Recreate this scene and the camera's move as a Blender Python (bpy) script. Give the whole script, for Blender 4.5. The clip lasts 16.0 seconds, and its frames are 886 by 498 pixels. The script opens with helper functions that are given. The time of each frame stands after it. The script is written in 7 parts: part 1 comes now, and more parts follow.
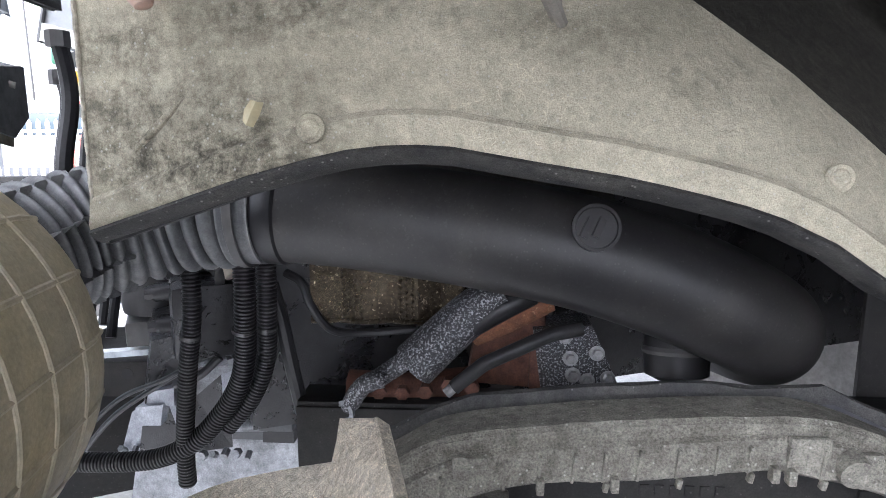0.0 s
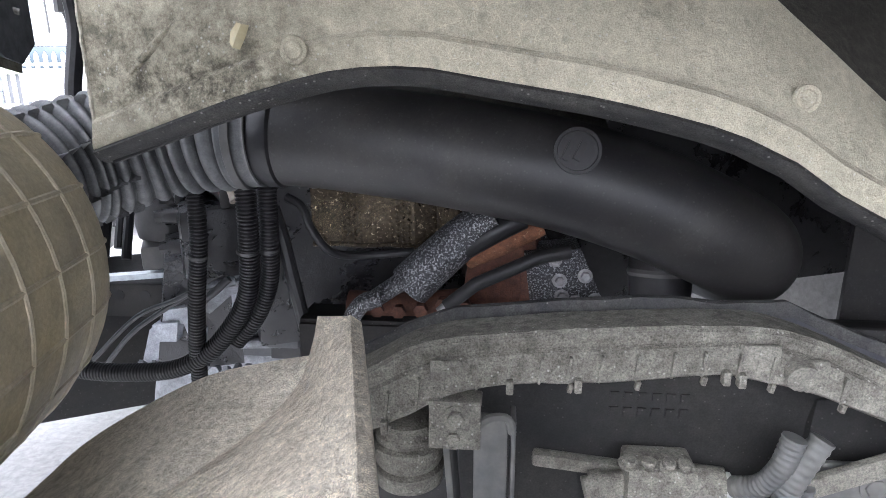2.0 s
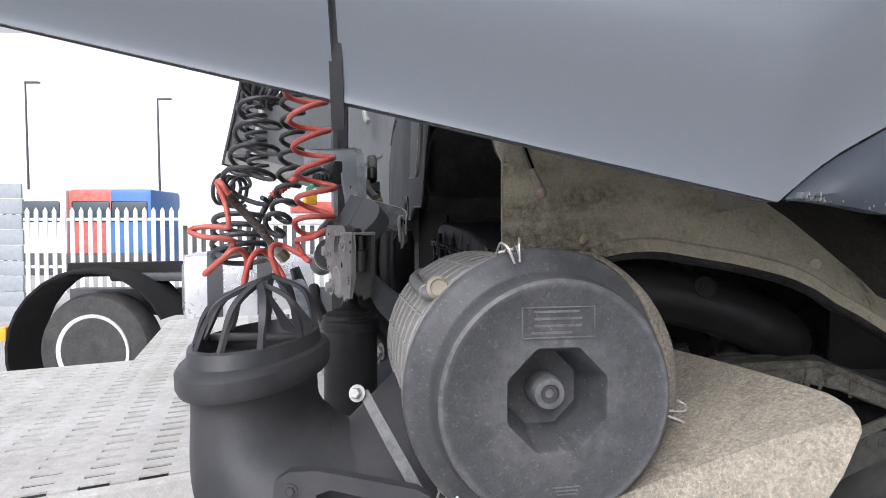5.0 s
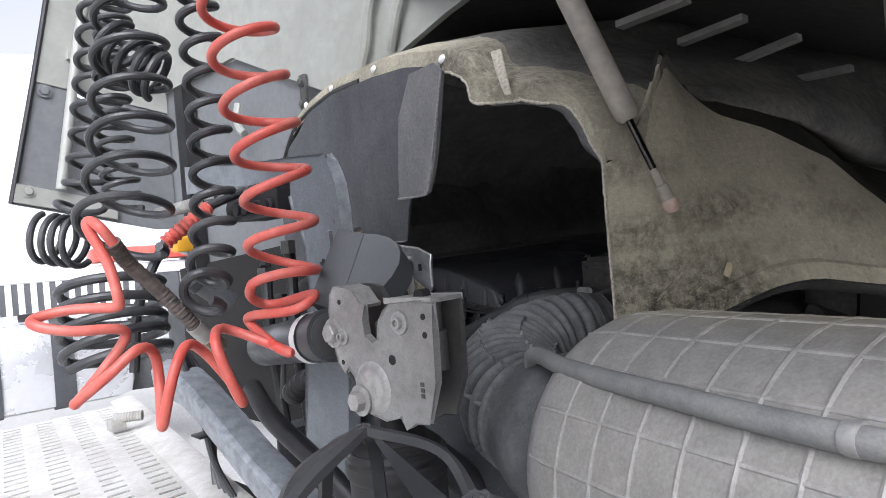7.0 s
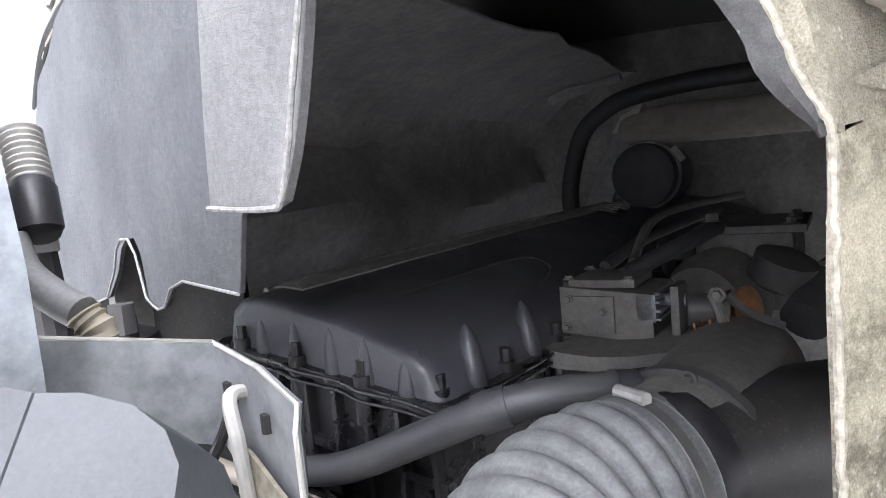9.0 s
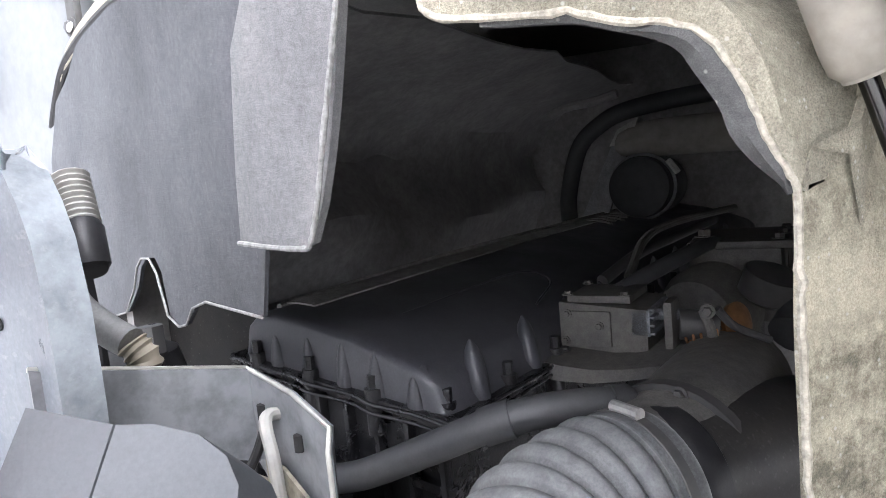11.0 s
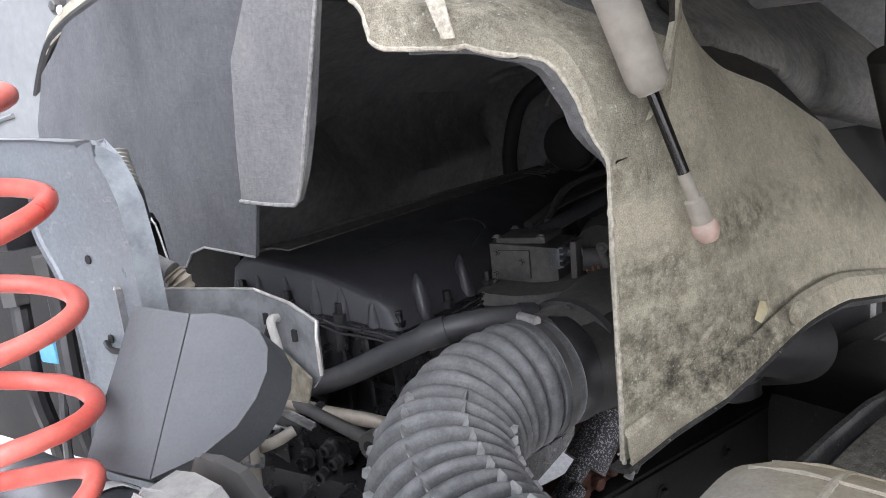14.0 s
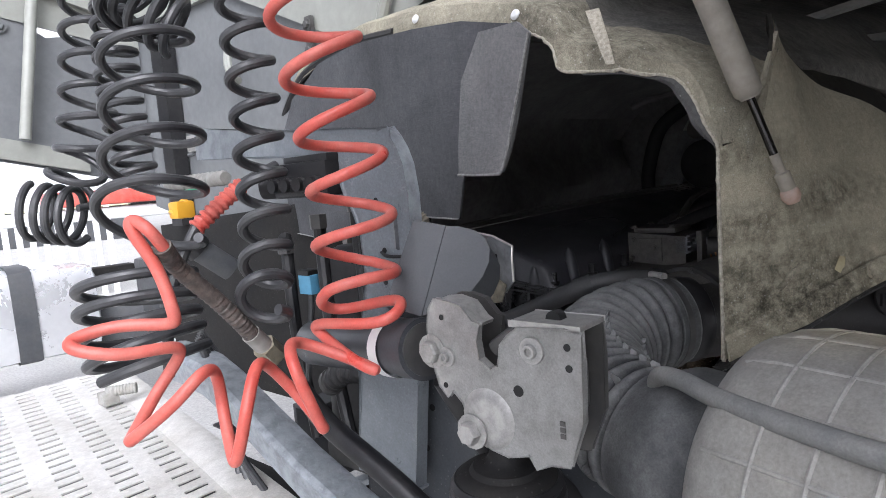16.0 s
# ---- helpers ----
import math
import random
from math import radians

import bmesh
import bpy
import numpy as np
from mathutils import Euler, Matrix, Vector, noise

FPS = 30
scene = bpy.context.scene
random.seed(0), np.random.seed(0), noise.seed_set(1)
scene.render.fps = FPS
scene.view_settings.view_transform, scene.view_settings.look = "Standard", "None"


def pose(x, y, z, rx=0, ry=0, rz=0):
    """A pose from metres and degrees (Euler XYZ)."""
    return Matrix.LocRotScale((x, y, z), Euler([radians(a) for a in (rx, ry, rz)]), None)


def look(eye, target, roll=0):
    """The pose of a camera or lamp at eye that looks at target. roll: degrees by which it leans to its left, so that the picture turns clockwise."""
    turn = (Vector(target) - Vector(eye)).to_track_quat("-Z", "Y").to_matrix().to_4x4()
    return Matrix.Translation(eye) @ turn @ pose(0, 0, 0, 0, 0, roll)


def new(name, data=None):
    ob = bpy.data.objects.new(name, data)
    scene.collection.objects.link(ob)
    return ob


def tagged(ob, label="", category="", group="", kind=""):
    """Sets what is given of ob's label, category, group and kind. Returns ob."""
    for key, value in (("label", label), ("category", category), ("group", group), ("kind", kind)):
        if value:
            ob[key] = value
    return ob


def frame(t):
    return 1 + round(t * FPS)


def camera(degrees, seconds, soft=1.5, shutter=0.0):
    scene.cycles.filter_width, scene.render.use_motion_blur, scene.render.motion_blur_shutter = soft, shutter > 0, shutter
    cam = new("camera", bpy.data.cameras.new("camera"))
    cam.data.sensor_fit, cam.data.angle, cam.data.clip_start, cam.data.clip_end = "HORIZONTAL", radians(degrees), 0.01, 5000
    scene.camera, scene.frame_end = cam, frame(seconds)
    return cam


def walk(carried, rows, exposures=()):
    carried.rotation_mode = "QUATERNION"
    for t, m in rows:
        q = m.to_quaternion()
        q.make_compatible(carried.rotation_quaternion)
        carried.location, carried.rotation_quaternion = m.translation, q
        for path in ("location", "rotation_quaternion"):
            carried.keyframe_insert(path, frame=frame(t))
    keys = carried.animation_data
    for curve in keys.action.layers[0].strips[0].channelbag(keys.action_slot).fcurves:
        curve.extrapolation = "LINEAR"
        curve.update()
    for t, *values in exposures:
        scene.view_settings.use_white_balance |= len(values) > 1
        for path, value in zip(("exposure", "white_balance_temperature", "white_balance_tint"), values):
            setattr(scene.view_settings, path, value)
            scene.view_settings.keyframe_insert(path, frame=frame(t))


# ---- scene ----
cam = camera(71.0, 16.0, soft=0.9)
PATH = [
    (0, (0.415, -0.643, 1.293), (0.29, 1.325, 0.958), -0.1),
    (0.5, (0.418, -0.646, 1.274), (0.106, 1.265, 0.772), -0.0),
    (1, (0.425, -0.655, 1.277), (0.105, 1.25, 0.757), -0.2),
    (1.5, (0.458, -0.646, 1.286), (0.278, 1.273, 0.751), -0.3),
    (2, (0.461, -0.683, 1.281), (0.279, 1.236, 0.747), -0.2),
    (2.5, (0.379, -0.724, 1.286), (0.262, 1.205, 0.772), -0.7),
    (3, (0.241, -0.798, 1.298), (0.356, 1.131, 0.784), -0.5),
    (3.5, (0.168, -1.095, 1.328), (0.314, 0.887, 1.104), -0.3),
    (4, (0.112, -1.328, 1.352), (0.307, 0.651, 1.133), 0.4),
    (4.5, (-0.014, -1.485, 1.353), (-0.058, 0.502, 1.125), 0.2),
    (4.7, (-0.062, -1.556, 1.349), (-0.112, 0.441, 1.251), 0.3),
    (6.8, (-0.57, -1.012, 1.369), (0.024, 0.897, 1.341), -5.1),
    (7, (-0.564, -0.855, 1.398), (0.044, 1.05, 1.394), -4.8),
    (7.5, (-0.51, -0.491, 1.548), (0.108, 1.41, 1.489), -4.6),
    (8, (-0.372, -0.24, 1.531), (0.564, 1.527, 1.473), -5.3),
    (8.5, (-0.325, -0.186, 1.515), (0.675, 1.546, 1.484), -5.4),
    (9, (-0.348, -0.172, 1.503), (0.628, 1.562, 1.299), -5.4),
    (9.5, (-0.364, -0.186, 1.511), (0.62, 1.543, 1.307), -5.6),
    (12, (-0.403, -0.242, 1.55), (0.575, 1.491, 1.351), -5.4),
    (12.5, (-0.457, -0.295, 1.557), (0.524, 1.438, 1.375), -5.4),
    (13, (-0.451, -0.331, 1.546), (0.499, 1.395, 1.204), -5.6),
    (13.5, (-0.455, -0.385, 1.563), (0.572, 1.292, 1.198), -6.4),
    (14, (-0.47, -0.398, 1.56), (0.598, 1.251, 1.185), -6.0),
    (14.5, (-0.494, -0.406, 1.567), (0.579, 1.239, 1.19), -5.8),
    (15, (-0.547, -0.486, 1.559), (0.438, 1.217, 1.198), -4.8),
    (15.5, (-0.644, -0.604, 1.492), (0.185, 1.194, 1.205), -5.1),
    (16, (-0.699, -0.669, 1.497), (0.021, 1.184, 1.274), -4.6),
]
EXPOSURES = [(t, e, 5780 if t < 3 else 5700 if t < 3.3 else 5400 if t < 4 else 6100 if t < 5 else 6020, 15) for t, e in [(0, 1.25), (2.5, 1.25), (3.2, 0.85), (3.6, 0.1), (4.0, -0.2), (4.5, -0.58), (4.7, -0.72), (6.8, -0.28), (7.5, 0.0), (8, 0.7), (8.5, 1.2), (9, 1.75), (9.6, 1.6), (12, 1.2), (12.6, 0.75), (13.5, 0.85), (14.5, 0.95), (15.2, 0.75), (16, -0.25)]]
walk(cam, [(t, look(e, g, r)) for t, e, g, r in PATH], EXPOSURES)

# ---- world and light ----
world = bpy.data.worlds.new("sky")
world.use_nodes = True
scene.world = world
wn = world.node_tree
sky = wn.nodes.new("ShaderNodeTexSky")
sky.sky_type = 'NISHITA'
sky.sun_disc = False
sky.sun_elevation, sky.sun_rotation = radians(41), radians(199)
sky.air_density, sky.dust_density = 1.0, 6.0
wn.nodes["Background"].inputs[1].default_value = 0.15
veil = wn.nodes.new("ShaderNodeHueSaturation")
veil.inputs["Saturation"].default_value, veil.inputs["Value"].default_value = 0.12, 2.4
wn.links.new(sky.outputs[0], veil.inputs["Color"])
wn.links.new(veil.outputs[0], wn.nodes["Background"].inputs[0])
sun_data = bpy.data.lights.new("sun", 'SUN')
sun_data.energy, sun_data.angle, sun_data.color = 1.15, radians(40), (1, 0.98, 0.95)
sun = new("sun", sun_data)
sun.matrix_world = look((-1.7, -5.0, 5.6), (0, 0, 1))

# ---- materials ----


def material(name, base, rough=0.6, metal=0.0, var=0.25, scale=30.0, bump=0.2, dirt=None, dirt_amt=0.0, dirt_scale=6.0, spec=0.5, fine=0.0, specks=0.0, cracks=0.0, scratch=0.0, lee=None, stains=(), edge=0.0, mottle=None, even=False):
    """Varied surface: fine grain, mid mottling and broad stains of a second colour; optional pale specks, dark cracks, pale scratches."""
    m = bpy.data.materials.new(name)
    m.use_nodes = True
    nt = m.node_tree
    bs = nt.nodes["Principled BSDF"]
    bs.inputs["Metallic"].default_value = metal
    bs.inputs["Specular IOR Level"].default_value = spec
    tc = nt.nodes.new("ShaderNodeTexCoord")

    def grain(sc, detail, rgh=0.55, vec=None, distort=0.0):
        n = nt.nodes.new("ShaderNodeTexNoise")
        n.inputs["Scale"].default_value, n.inputs["Detail"].default_value, n.inputs["Roughness"].default_value = sc, detail, rgh
        n.inputs["Distortion"].default_value = distort
        nt.links.new(vec or tc.outputs["Object"], n.inputs["Vector"])
        return n.outputs["Fac"]

    def ramp(v, a, b, c, d):
        r = nt.nodes.new("ShaderNodeMapRange")
        for k, x in zip(("From Min", "From Max", "To Min", "To Max"), (a, b, c, d)):
            r.inputs[k].default_value = x
        nt.links.new(v, r.inputs["Value"])
        return r.outputs["Result"]

    def calc(op, x, y):
        q = nt.nodes.new("ShaderNodeMath")
        q.operation = op
        for k, v in enumerate((x, y)):
            if isinstance(v, (int, float)):
                q.inputs[k].default_value = v
            else:
                nt.links.new(v, q.inputs[k])
        return q.outputs[0]

    def blend(fac, x, y, kind='MIX'):
        q = nt.nodes.new("ShaderNodeMix")
        q.data_type, q.blend_type = 'RGBA', kind
        for k, v in (("Factor", fac), ("A", x), ("B", y)):
            if isinstance(v, (int, float)):
                q.inputs[k].default_value = v
            elif isinstance(v, tuple):
                q.inputs[k].default_value = (*v, 1)
            else:
                nt.links.new(v, q.inputs[k])
        return q.outputs["Result"]

    mid = grain(scale, 6, 0.6)
    broad = grain(dirt_scale, 7, 0.68, None, 0.4)
    height = mid
    col = base
    if dirt:
        amt = ramp(broad, 0.36, 0.66, max(0, dirt_amt - 0.35), min(1, dirt_amt + 0.3))
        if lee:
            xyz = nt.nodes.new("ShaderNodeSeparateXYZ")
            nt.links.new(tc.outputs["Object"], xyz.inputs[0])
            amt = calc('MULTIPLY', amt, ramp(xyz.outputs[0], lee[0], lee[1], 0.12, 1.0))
        col = blend(amt, base, dirt)
    shade = ramp(mid, 0.3, 0.7, 1 - var, 1 + var)
    if fine:
        fib = grain(scale * 6, 3, 0.7)
        shade = calc('MULTIPLY', shade, ramp(fib, 0.3, 0.7, 1 - fine, 1 + fine))
        height = calc('ADD', mid, calc('MULTIPLY', fib, 0.5))
    if cracks:
        vo = nt.nodes.new("ShaderNodeTexVoronoi")
        vo.feature = 'DISTANCE_TO_EDGE'
        vo.inputs["Scale"].default_value = 62
        warp = nt.nodes.new("ShaderNodeVectorMath")
        warp.operation = 'ADD'
        nw = nt.nodes.new("ShaderNodeTexNoise")
        nw.inputs["Scale"].default_value = 30
        sc = nt.nodes.new("ShaderNodeVectorMath")
        sc.operation = 'SCALE'
        sc.inputs["Scale"].default_value = 0.05
        nt.links.new(tc.outputs["Object"], nw.inputs["Vector"])
        nt.links.new(nw.outputs["Color"], sc.inputs[0])
        nt.links.new(tc.outputs["Object"], warp.inputs[0])
        nt.links.new(sc.outputs[0], warp.inputs[1])
        nt.links.new(warp.outputs[0], vo.inputs["Vector"])
        line = ramp(vo.outputs["Distance"], 0.0, 0.035, 1.0, 0.0)
        line = calc('MULTIPLY', line, ramp(grain(5, 3), 0.5, 0.62, 0.0, cracks))
        shade = calc('MULTIPLY', shade, ramp(line, 0, 1, 1.0, 1.28))
        smear = ramp(grain(4.5, 6, 0.75), 0.53, 0.68, 0.0, 0.75)
        shade = calc('MULTIPLY', shade, calc('SUBTRACT', 1.0, calc('MULTIPLY', smear, ramp(grain(55, 4, 0.7), 0.4, 0.55, 0.2, 1.0))))
    for place, reach in stains:
        far_ = nt.nodes.new("ShaderNodeVectorMath")
        far_.operation = 'DISTANCE'
        st = nt.nodes.new("ShaderNodeMapping")
        st.inputs["Location"].default_value = [-v for v in place]
        nt.links.new(tc.outputs["Object"], st.inputs["Vector"])
        flat = nt.nodes.new("ShaderNodeVectorMath")
        flat.operation = 'MULTIPLY'
        flat.inputs[1].default_value = (0.45, 0.6, 1.6)
        nt.links.new(st.outputs[0], flat.inputs[0])
        nt.links.new(flat.outputs[0], far_.inputs[0])
        blot = calc('MULTIPLY', ramp(far_.outputs["Value"], reach * 0.2, reach, 1.0, 0.0), ramp(grain(38, 6, 0.8), 0.40, 0.62, 0.1, 0.62))
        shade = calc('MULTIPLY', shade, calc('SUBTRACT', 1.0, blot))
    col = blend(1.0, col, shade, 'MULTIPLY')
    if specks:
        vs = nt.nodes.new("ShaderNodeTexVoronoi")
        vs.inputs["Scale"].default_value = 130
        nt.links.new(tc.outputs["Object"], vs.inputs["Vector"])
        dot = calc('MULTIPLY', ramp(vs.outputs["Distance"], 0.1, 0.22, 1.0, 0.0), ramp(vs.outputs["Color"], 0.5, 0.62, 0.0, specks))
        col = blend(dot, col, (0.62, 0.61, 0.56))
    if mottle:
        tint, size, level = mottle
        patch = ramp(grain(size, 3, 0.75), level - 0.035, level + 0.035, 0.0, 1.0)
        col = blend(patch, col, tint)
    if scratch:
        mp = nt.nodes.new("ShaderNodeMapping")
        mp.inputs["Rotation"].default_value, mp.inputs["Scale"].default_value = (0.3, 0.7, 0.2), (160, 9, 160)
        nt.links.new(tc.outputs["Object"], mp.inputs["Vector"])
        sl = ramp(grain(1.0, 4, 0.6, mp.outputs[0], 0.3), 0.60, 0.655, 0.0, scratch)
        sl = calc('MULTIPLY', sl, ramp(broad, 0.4, 0.6, 0.2, 1.0))
        col = blend(sl, col, (0.34, 0.34, 0.34))
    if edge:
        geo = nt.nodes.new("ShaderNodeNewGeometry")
        # Convex edges painted paler: dust, and the highlights the even light lacks.
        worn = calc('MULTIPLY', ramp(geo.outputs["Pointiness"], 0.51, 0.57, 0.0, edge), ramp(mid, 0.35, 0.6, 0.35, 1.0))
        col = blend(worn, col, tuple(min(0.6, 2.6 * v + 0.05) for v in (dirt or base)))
    nt.links.new(col, bs.inputs["Base Color"])
    if even:
        bs.inputs["Roughness"].default_value = rough
    else:
        nt.links.new(ramp(broad, 0.3, 0.7, max(0.05, rough - 0.12), min(1, rough + 0.15)), bs.inputs["Roughness"])
    if bump:
        bp = nt.nodes.new("ShaderNodeBump")
        bp.inputs["Strength"].default_value, bp.inputs["Distance"].default_value = bump, 0.004
        nt.links.new(height, bp.inputs["Height"])
        nt.links.new(bp.outputs["Normal"], bs.inputs["Normal"])
    return m


FELT = material("dusty_felt", (0.33, 0.307, 0.235), 0.95, 0, 0.13, 110, 0.7, (0.58, 0.535, 0.41), 0.62, 4, 0.1, fine=0.27, specks=0.45, cracks=1.0, stains=(((0.48, 0.07, 1.40), 0.07), ((0.03, -0.01, 1.40), 0.06), ((0.06, 0.0, 1.27), 0.11), ((0.02, -0.01, 1.50), 0.06), ((0.62, 0.1, 1.36), 0.05), ((0.06, -0.01, 1.33), 0.16), ((0.16, -0.02, 1.27), 0.09), ((0.22, -0.01, 1.43), 0.08)))
FELT_DARK = material("dark_felt", (0.062, 0.064, 0.069), 0.95, 0, 0.14, 120, 0.4, (0.125, 0.129, 0.137), 0.4, 4, 0.25, fine=0.16, specks=0.06)
BLACK = material("black_plastic", (0.011, 0.011, 0.013), 0.42, 0, 0.2, 60, 0.08, (0.035, 0.034, 0.032), 0.25, 8, 0.35, fine=0.15)
GREY_PLASTIC = material("dusty_grey_plastic", (0.042, 0.044, 0.048), 0.45, 0, 0.15, 50, 0.08, (0.075, 0.075, 0.073), 0.35, 9, 0.4, fine=0.2, specks=0.12, scratch=0.16, edge=0.35)
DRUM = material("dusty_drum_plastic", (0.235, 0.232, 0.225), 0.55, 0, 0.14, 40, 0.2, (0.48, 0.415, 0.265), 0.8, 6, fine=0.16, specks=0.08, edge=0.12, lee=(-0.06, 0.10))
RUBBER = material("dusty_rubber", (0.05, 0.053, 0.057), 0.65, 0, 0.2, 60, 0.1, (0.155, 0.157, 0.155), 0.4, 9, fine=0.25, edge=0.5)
PIPE = material("matt_black_pipe", (0.011, 0.011, 0.013), 0.48, 0, 0.15, 40, 0.06, (0.05, 0.046, 0.04), 0.38, 3, 0.4, fine=0.15, specks=0.04, scratch=0.06)
PAINT = material("blue_grey_paint", (0.165, 0.182, 0.20), 0.24, 0.3, 0.03, 400, 0.0, even=True)
STEEL = material("dull_zinc_steel", (0.28, 0.28, 0.275), 0.42, 0.4, 0.12, 70, 0.06, (0.17, 0.166, 0.155), 0.3, 10, fine=0.15, edge=0.5)
FRAME_GREY = material("grey_chassis_paint", (0.14, 0.156, 0.174), 0.38, 0, 0.07, 40, 0.05, (0.185, 0.203, 0.22), 0.2, 16, fine=0.15, scratch=0.3, specks=0.1, edge=0.4)
CAST = material("dusty_cast_beam", (0.085, 0.08, 0.066), 0.9, 0, 0.3, 70, 1.0, (0.18, 0.172, 0.145), 0.5, 24, 0.15, fine=0.5, specks=0.3, edge=0.1)
RED = material("red_air_hose", (0.56, 0.075, 0.055), 0.36, 0, 0.08, 60, 0.04, (0.52, 0.2, 0.16), 0.35, 10, fine=0.08)
COIL_BLACK = material("black_cable", (0.022, 0.023, 0.026), 0.4, 0, 0.2, 60, 0.05, (0.1, 0.1, 0.1), 0.2, 12)
CAB_BEIGE = material("pale_cab_paint", (0.29, 0.298, 0.27), 0.45, 0, 0.06, 30, 0.03, (0.21, 0.213, 0.19), 0.3, 5)
CAB_GREY = material("grey_cab_panel", (0.125, 0.132, 0.137), 0.55, 0, 0.1, 40, 0.05, (0.18, 0.188, 0.19), 0.3, 4)
ENGINE = material("black_valve_cover", (0.046, 0.047, 0.054), 0.42, 0, 0.1, 60, 0.04, (0.068, 0.069, 0.075), 0.3, 8, fine=0.15)
ALU = material("rough_aluminium", (0.36, 0.36, 0.36), 0.5, 0.7, 0.35, 60, 0.5, (0.12, 0.11, 0.1), 0.35, 14)
RUST = material("rusty_iron", (0.105, 0.042, 0.026), 0.85, 0, 0.35, 60, 0.4, (0.05, 0.024, 0.016), 0.4, 14, fine=0.3)
PLATE = material("white_dusty_checker", (0.62, 0.61, 0.58), 0.5, 0.2, 0.12, 40, 0.1, (0.42, 0.40, 0.36), 0.35, 5, fine=0.12)
ASPHALT = material("yard_concrete", (0.38, 0.375, 0.36), 0.9, 0, 0.2, 40, 0.3, (0.50, 0.495, 0.48), 0.4, 0.6, fine=0.2)
WHITE = material("white_paint", (0.75, 0.76, 0.76), 0.4, 0, 0.05, 20, 0, (0.6, 0.6, 0.58), 0.2, 3)


FELT_EDGE = material("frayed_felt_edge", (0.44, 0.41, 0.34), 0.95, 0, 0.35, 200, 0.5, (0.4, 0.37, 0.3), 0.4, 30, 0.1)
FELT_GREY = material("grey_felt", (0.145, 0.147, 0.15), 0.95, 0, 0.15, 160, 0.5, (0.22, 0.22, 0.217), 0.5, 9, 0.1, fine=0.2)
LEAF = material("dry_leaf", (0.46, 0.41, 0.26), 0.7, 0, 0.15, 80, 0.1, (0.34, 0.28, 0.15), 0.3, 40)
PINKISH = material("dusty_pink_plastic", (0.48, 0.38, 0.33), 0.8, 0, 0.12, 60, 0.1, (0.4, 0.22, 0.14), 0.3, 30)
DUSTY_STEEL = material("dusty_steel", (0.27, 0.25, 0.22), 0.75, 0.1, 0.15, 60, 0.1, (0.36, 0.33, 0.27), 0.5, 12)
CHROME = material("dark_chrome", (0.07, 0.068, 0.066), 0.16, 1.0, 0.1, 40, 0.0)
WIRE = material("bright_wire", (0.62, 0.6, 0.56), 0.35, 0.8, 0.2, 80, 0.0)
TAN = material("tan_plastic", (0.30, 0.265, 0.205), 0.7, 0, 0.2, 50, 0.1, (0.22, 0.19, 0.145), 0.4, 14)
RUBBER_GREY = material("grey_hose_rubber", (0.16, 0.162, 0.162), 0.6, 0, 0.12, 60, 0.05, (0.27, 0.267, 0.25), 0.4, 12, fine=0.15)
RUBBER_BLACK = material("black_rubber", (0.034, 0.035, 0.038), 0.55, 0, 0.12, 60, 0.05, (0.065, 0.065, 0.064), 0.35, 12, fine=0.12)
PAINT_DARK = material("dark_blue_grey_plastic", (0.024, 0.031, 0.041), 0.45, 0, 0.1, 20, 0.02, (0.05, 0.058, 0.068), 0.25, 7, 0.3)
DARK_GREY = material("dark_grey_paint", (0.05, 0.054, 0.06), 0.55, 0, 0.12, 40, 0.05, (0.085, 0.085, 0.083), 0.35, 8, fine=0.12)
BLACK_DUSTY = material("dusty_black", (0.009, 0.009, 0.0095), 0.75, 0, 0.2, 60, 0.15, (0.03, 0.028, 0.025), 0.4, 8, 0.25, fine=0.25, specks=0.06)
BLACK_MATT = material("matt_black_moulding", (0.032, 0.033, 0.037), 0.5, 0, 0.1, 60, 0.04, (0.06, 0.06, 0.058), 0.3, 7, fine=0.12)
STRAW = material("straw_felt", (0.66, 0.60, 0.485), 0.95, 0, 0.35, 170, 1.5, (0.42, 0.37, 0.285), 0.45, 26, 0.1, fine=0.75, scratch=0.4)
WRAP = material("dusty_felt_fringe", (0.34, 0.302, 0.24), 0.95, 0, 0.35, 190, 1.4, (0.18, 0.163, 0.135), 0.45, 40, 0.1, fine=0.65)
# STRAW a little darker, putting shade into the recessed inner sheet.
STRAW_DARK = material("shaded_straw_felt", (0.60, 0.55, 0.45), 0.95, 0, 0.3, 150, 1.2, (0.38, 0.345, 0.275), 0.5, 14, 0.1, fine=0.65)
DARK_STEEL = material("dark_steel", (0.06, 0.06, 0.061), 0.5, 0.3, 0.15, 60, 0.08, (0.11, 0.105, 0.095), 0.3, 12)
# Near-black paint for the shade inside holes, gaps and the snorkel throat.
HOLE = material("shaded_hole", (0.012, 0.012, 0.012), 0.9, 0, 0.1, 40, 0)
GREY_LIGHT = material("pale_grey_plastic", (0.33, 0.33, 0.31), 0.6, 0, 0.15, 60, 0.08, (0.24, 0.22, 0.19), 0.35, 14)
TORN = material("torn_foil", (0.30, 0.28, 0.22), 0.6, 0.2, 0.35, 90, 0.5, (0.16, 0.14, 0.1), 0.4, 30)
TAPE = material("brown_tape", (0.05, 0.045, 0.043), 0.6, 0, 0.4, 120, 0.3, (0.14, 0.11, 0.09), 0.4, 60)
BRASS = material("dull_brass", (0.40, 0.36, 0.27), 0.45, 0.7, 0.2, 60, 0.1, (0.25, 0.22, 0.17), 0.4, 20)
GREEN = material("green_plastic", (0.05, 0.32, 0.17), 0.45, 0, 0.1, 60, 0.03)
BLUE = material("blue_plastic", (0.10, 0.30, 0.46), 0.5, 0, 0.1, 60, 0.03)
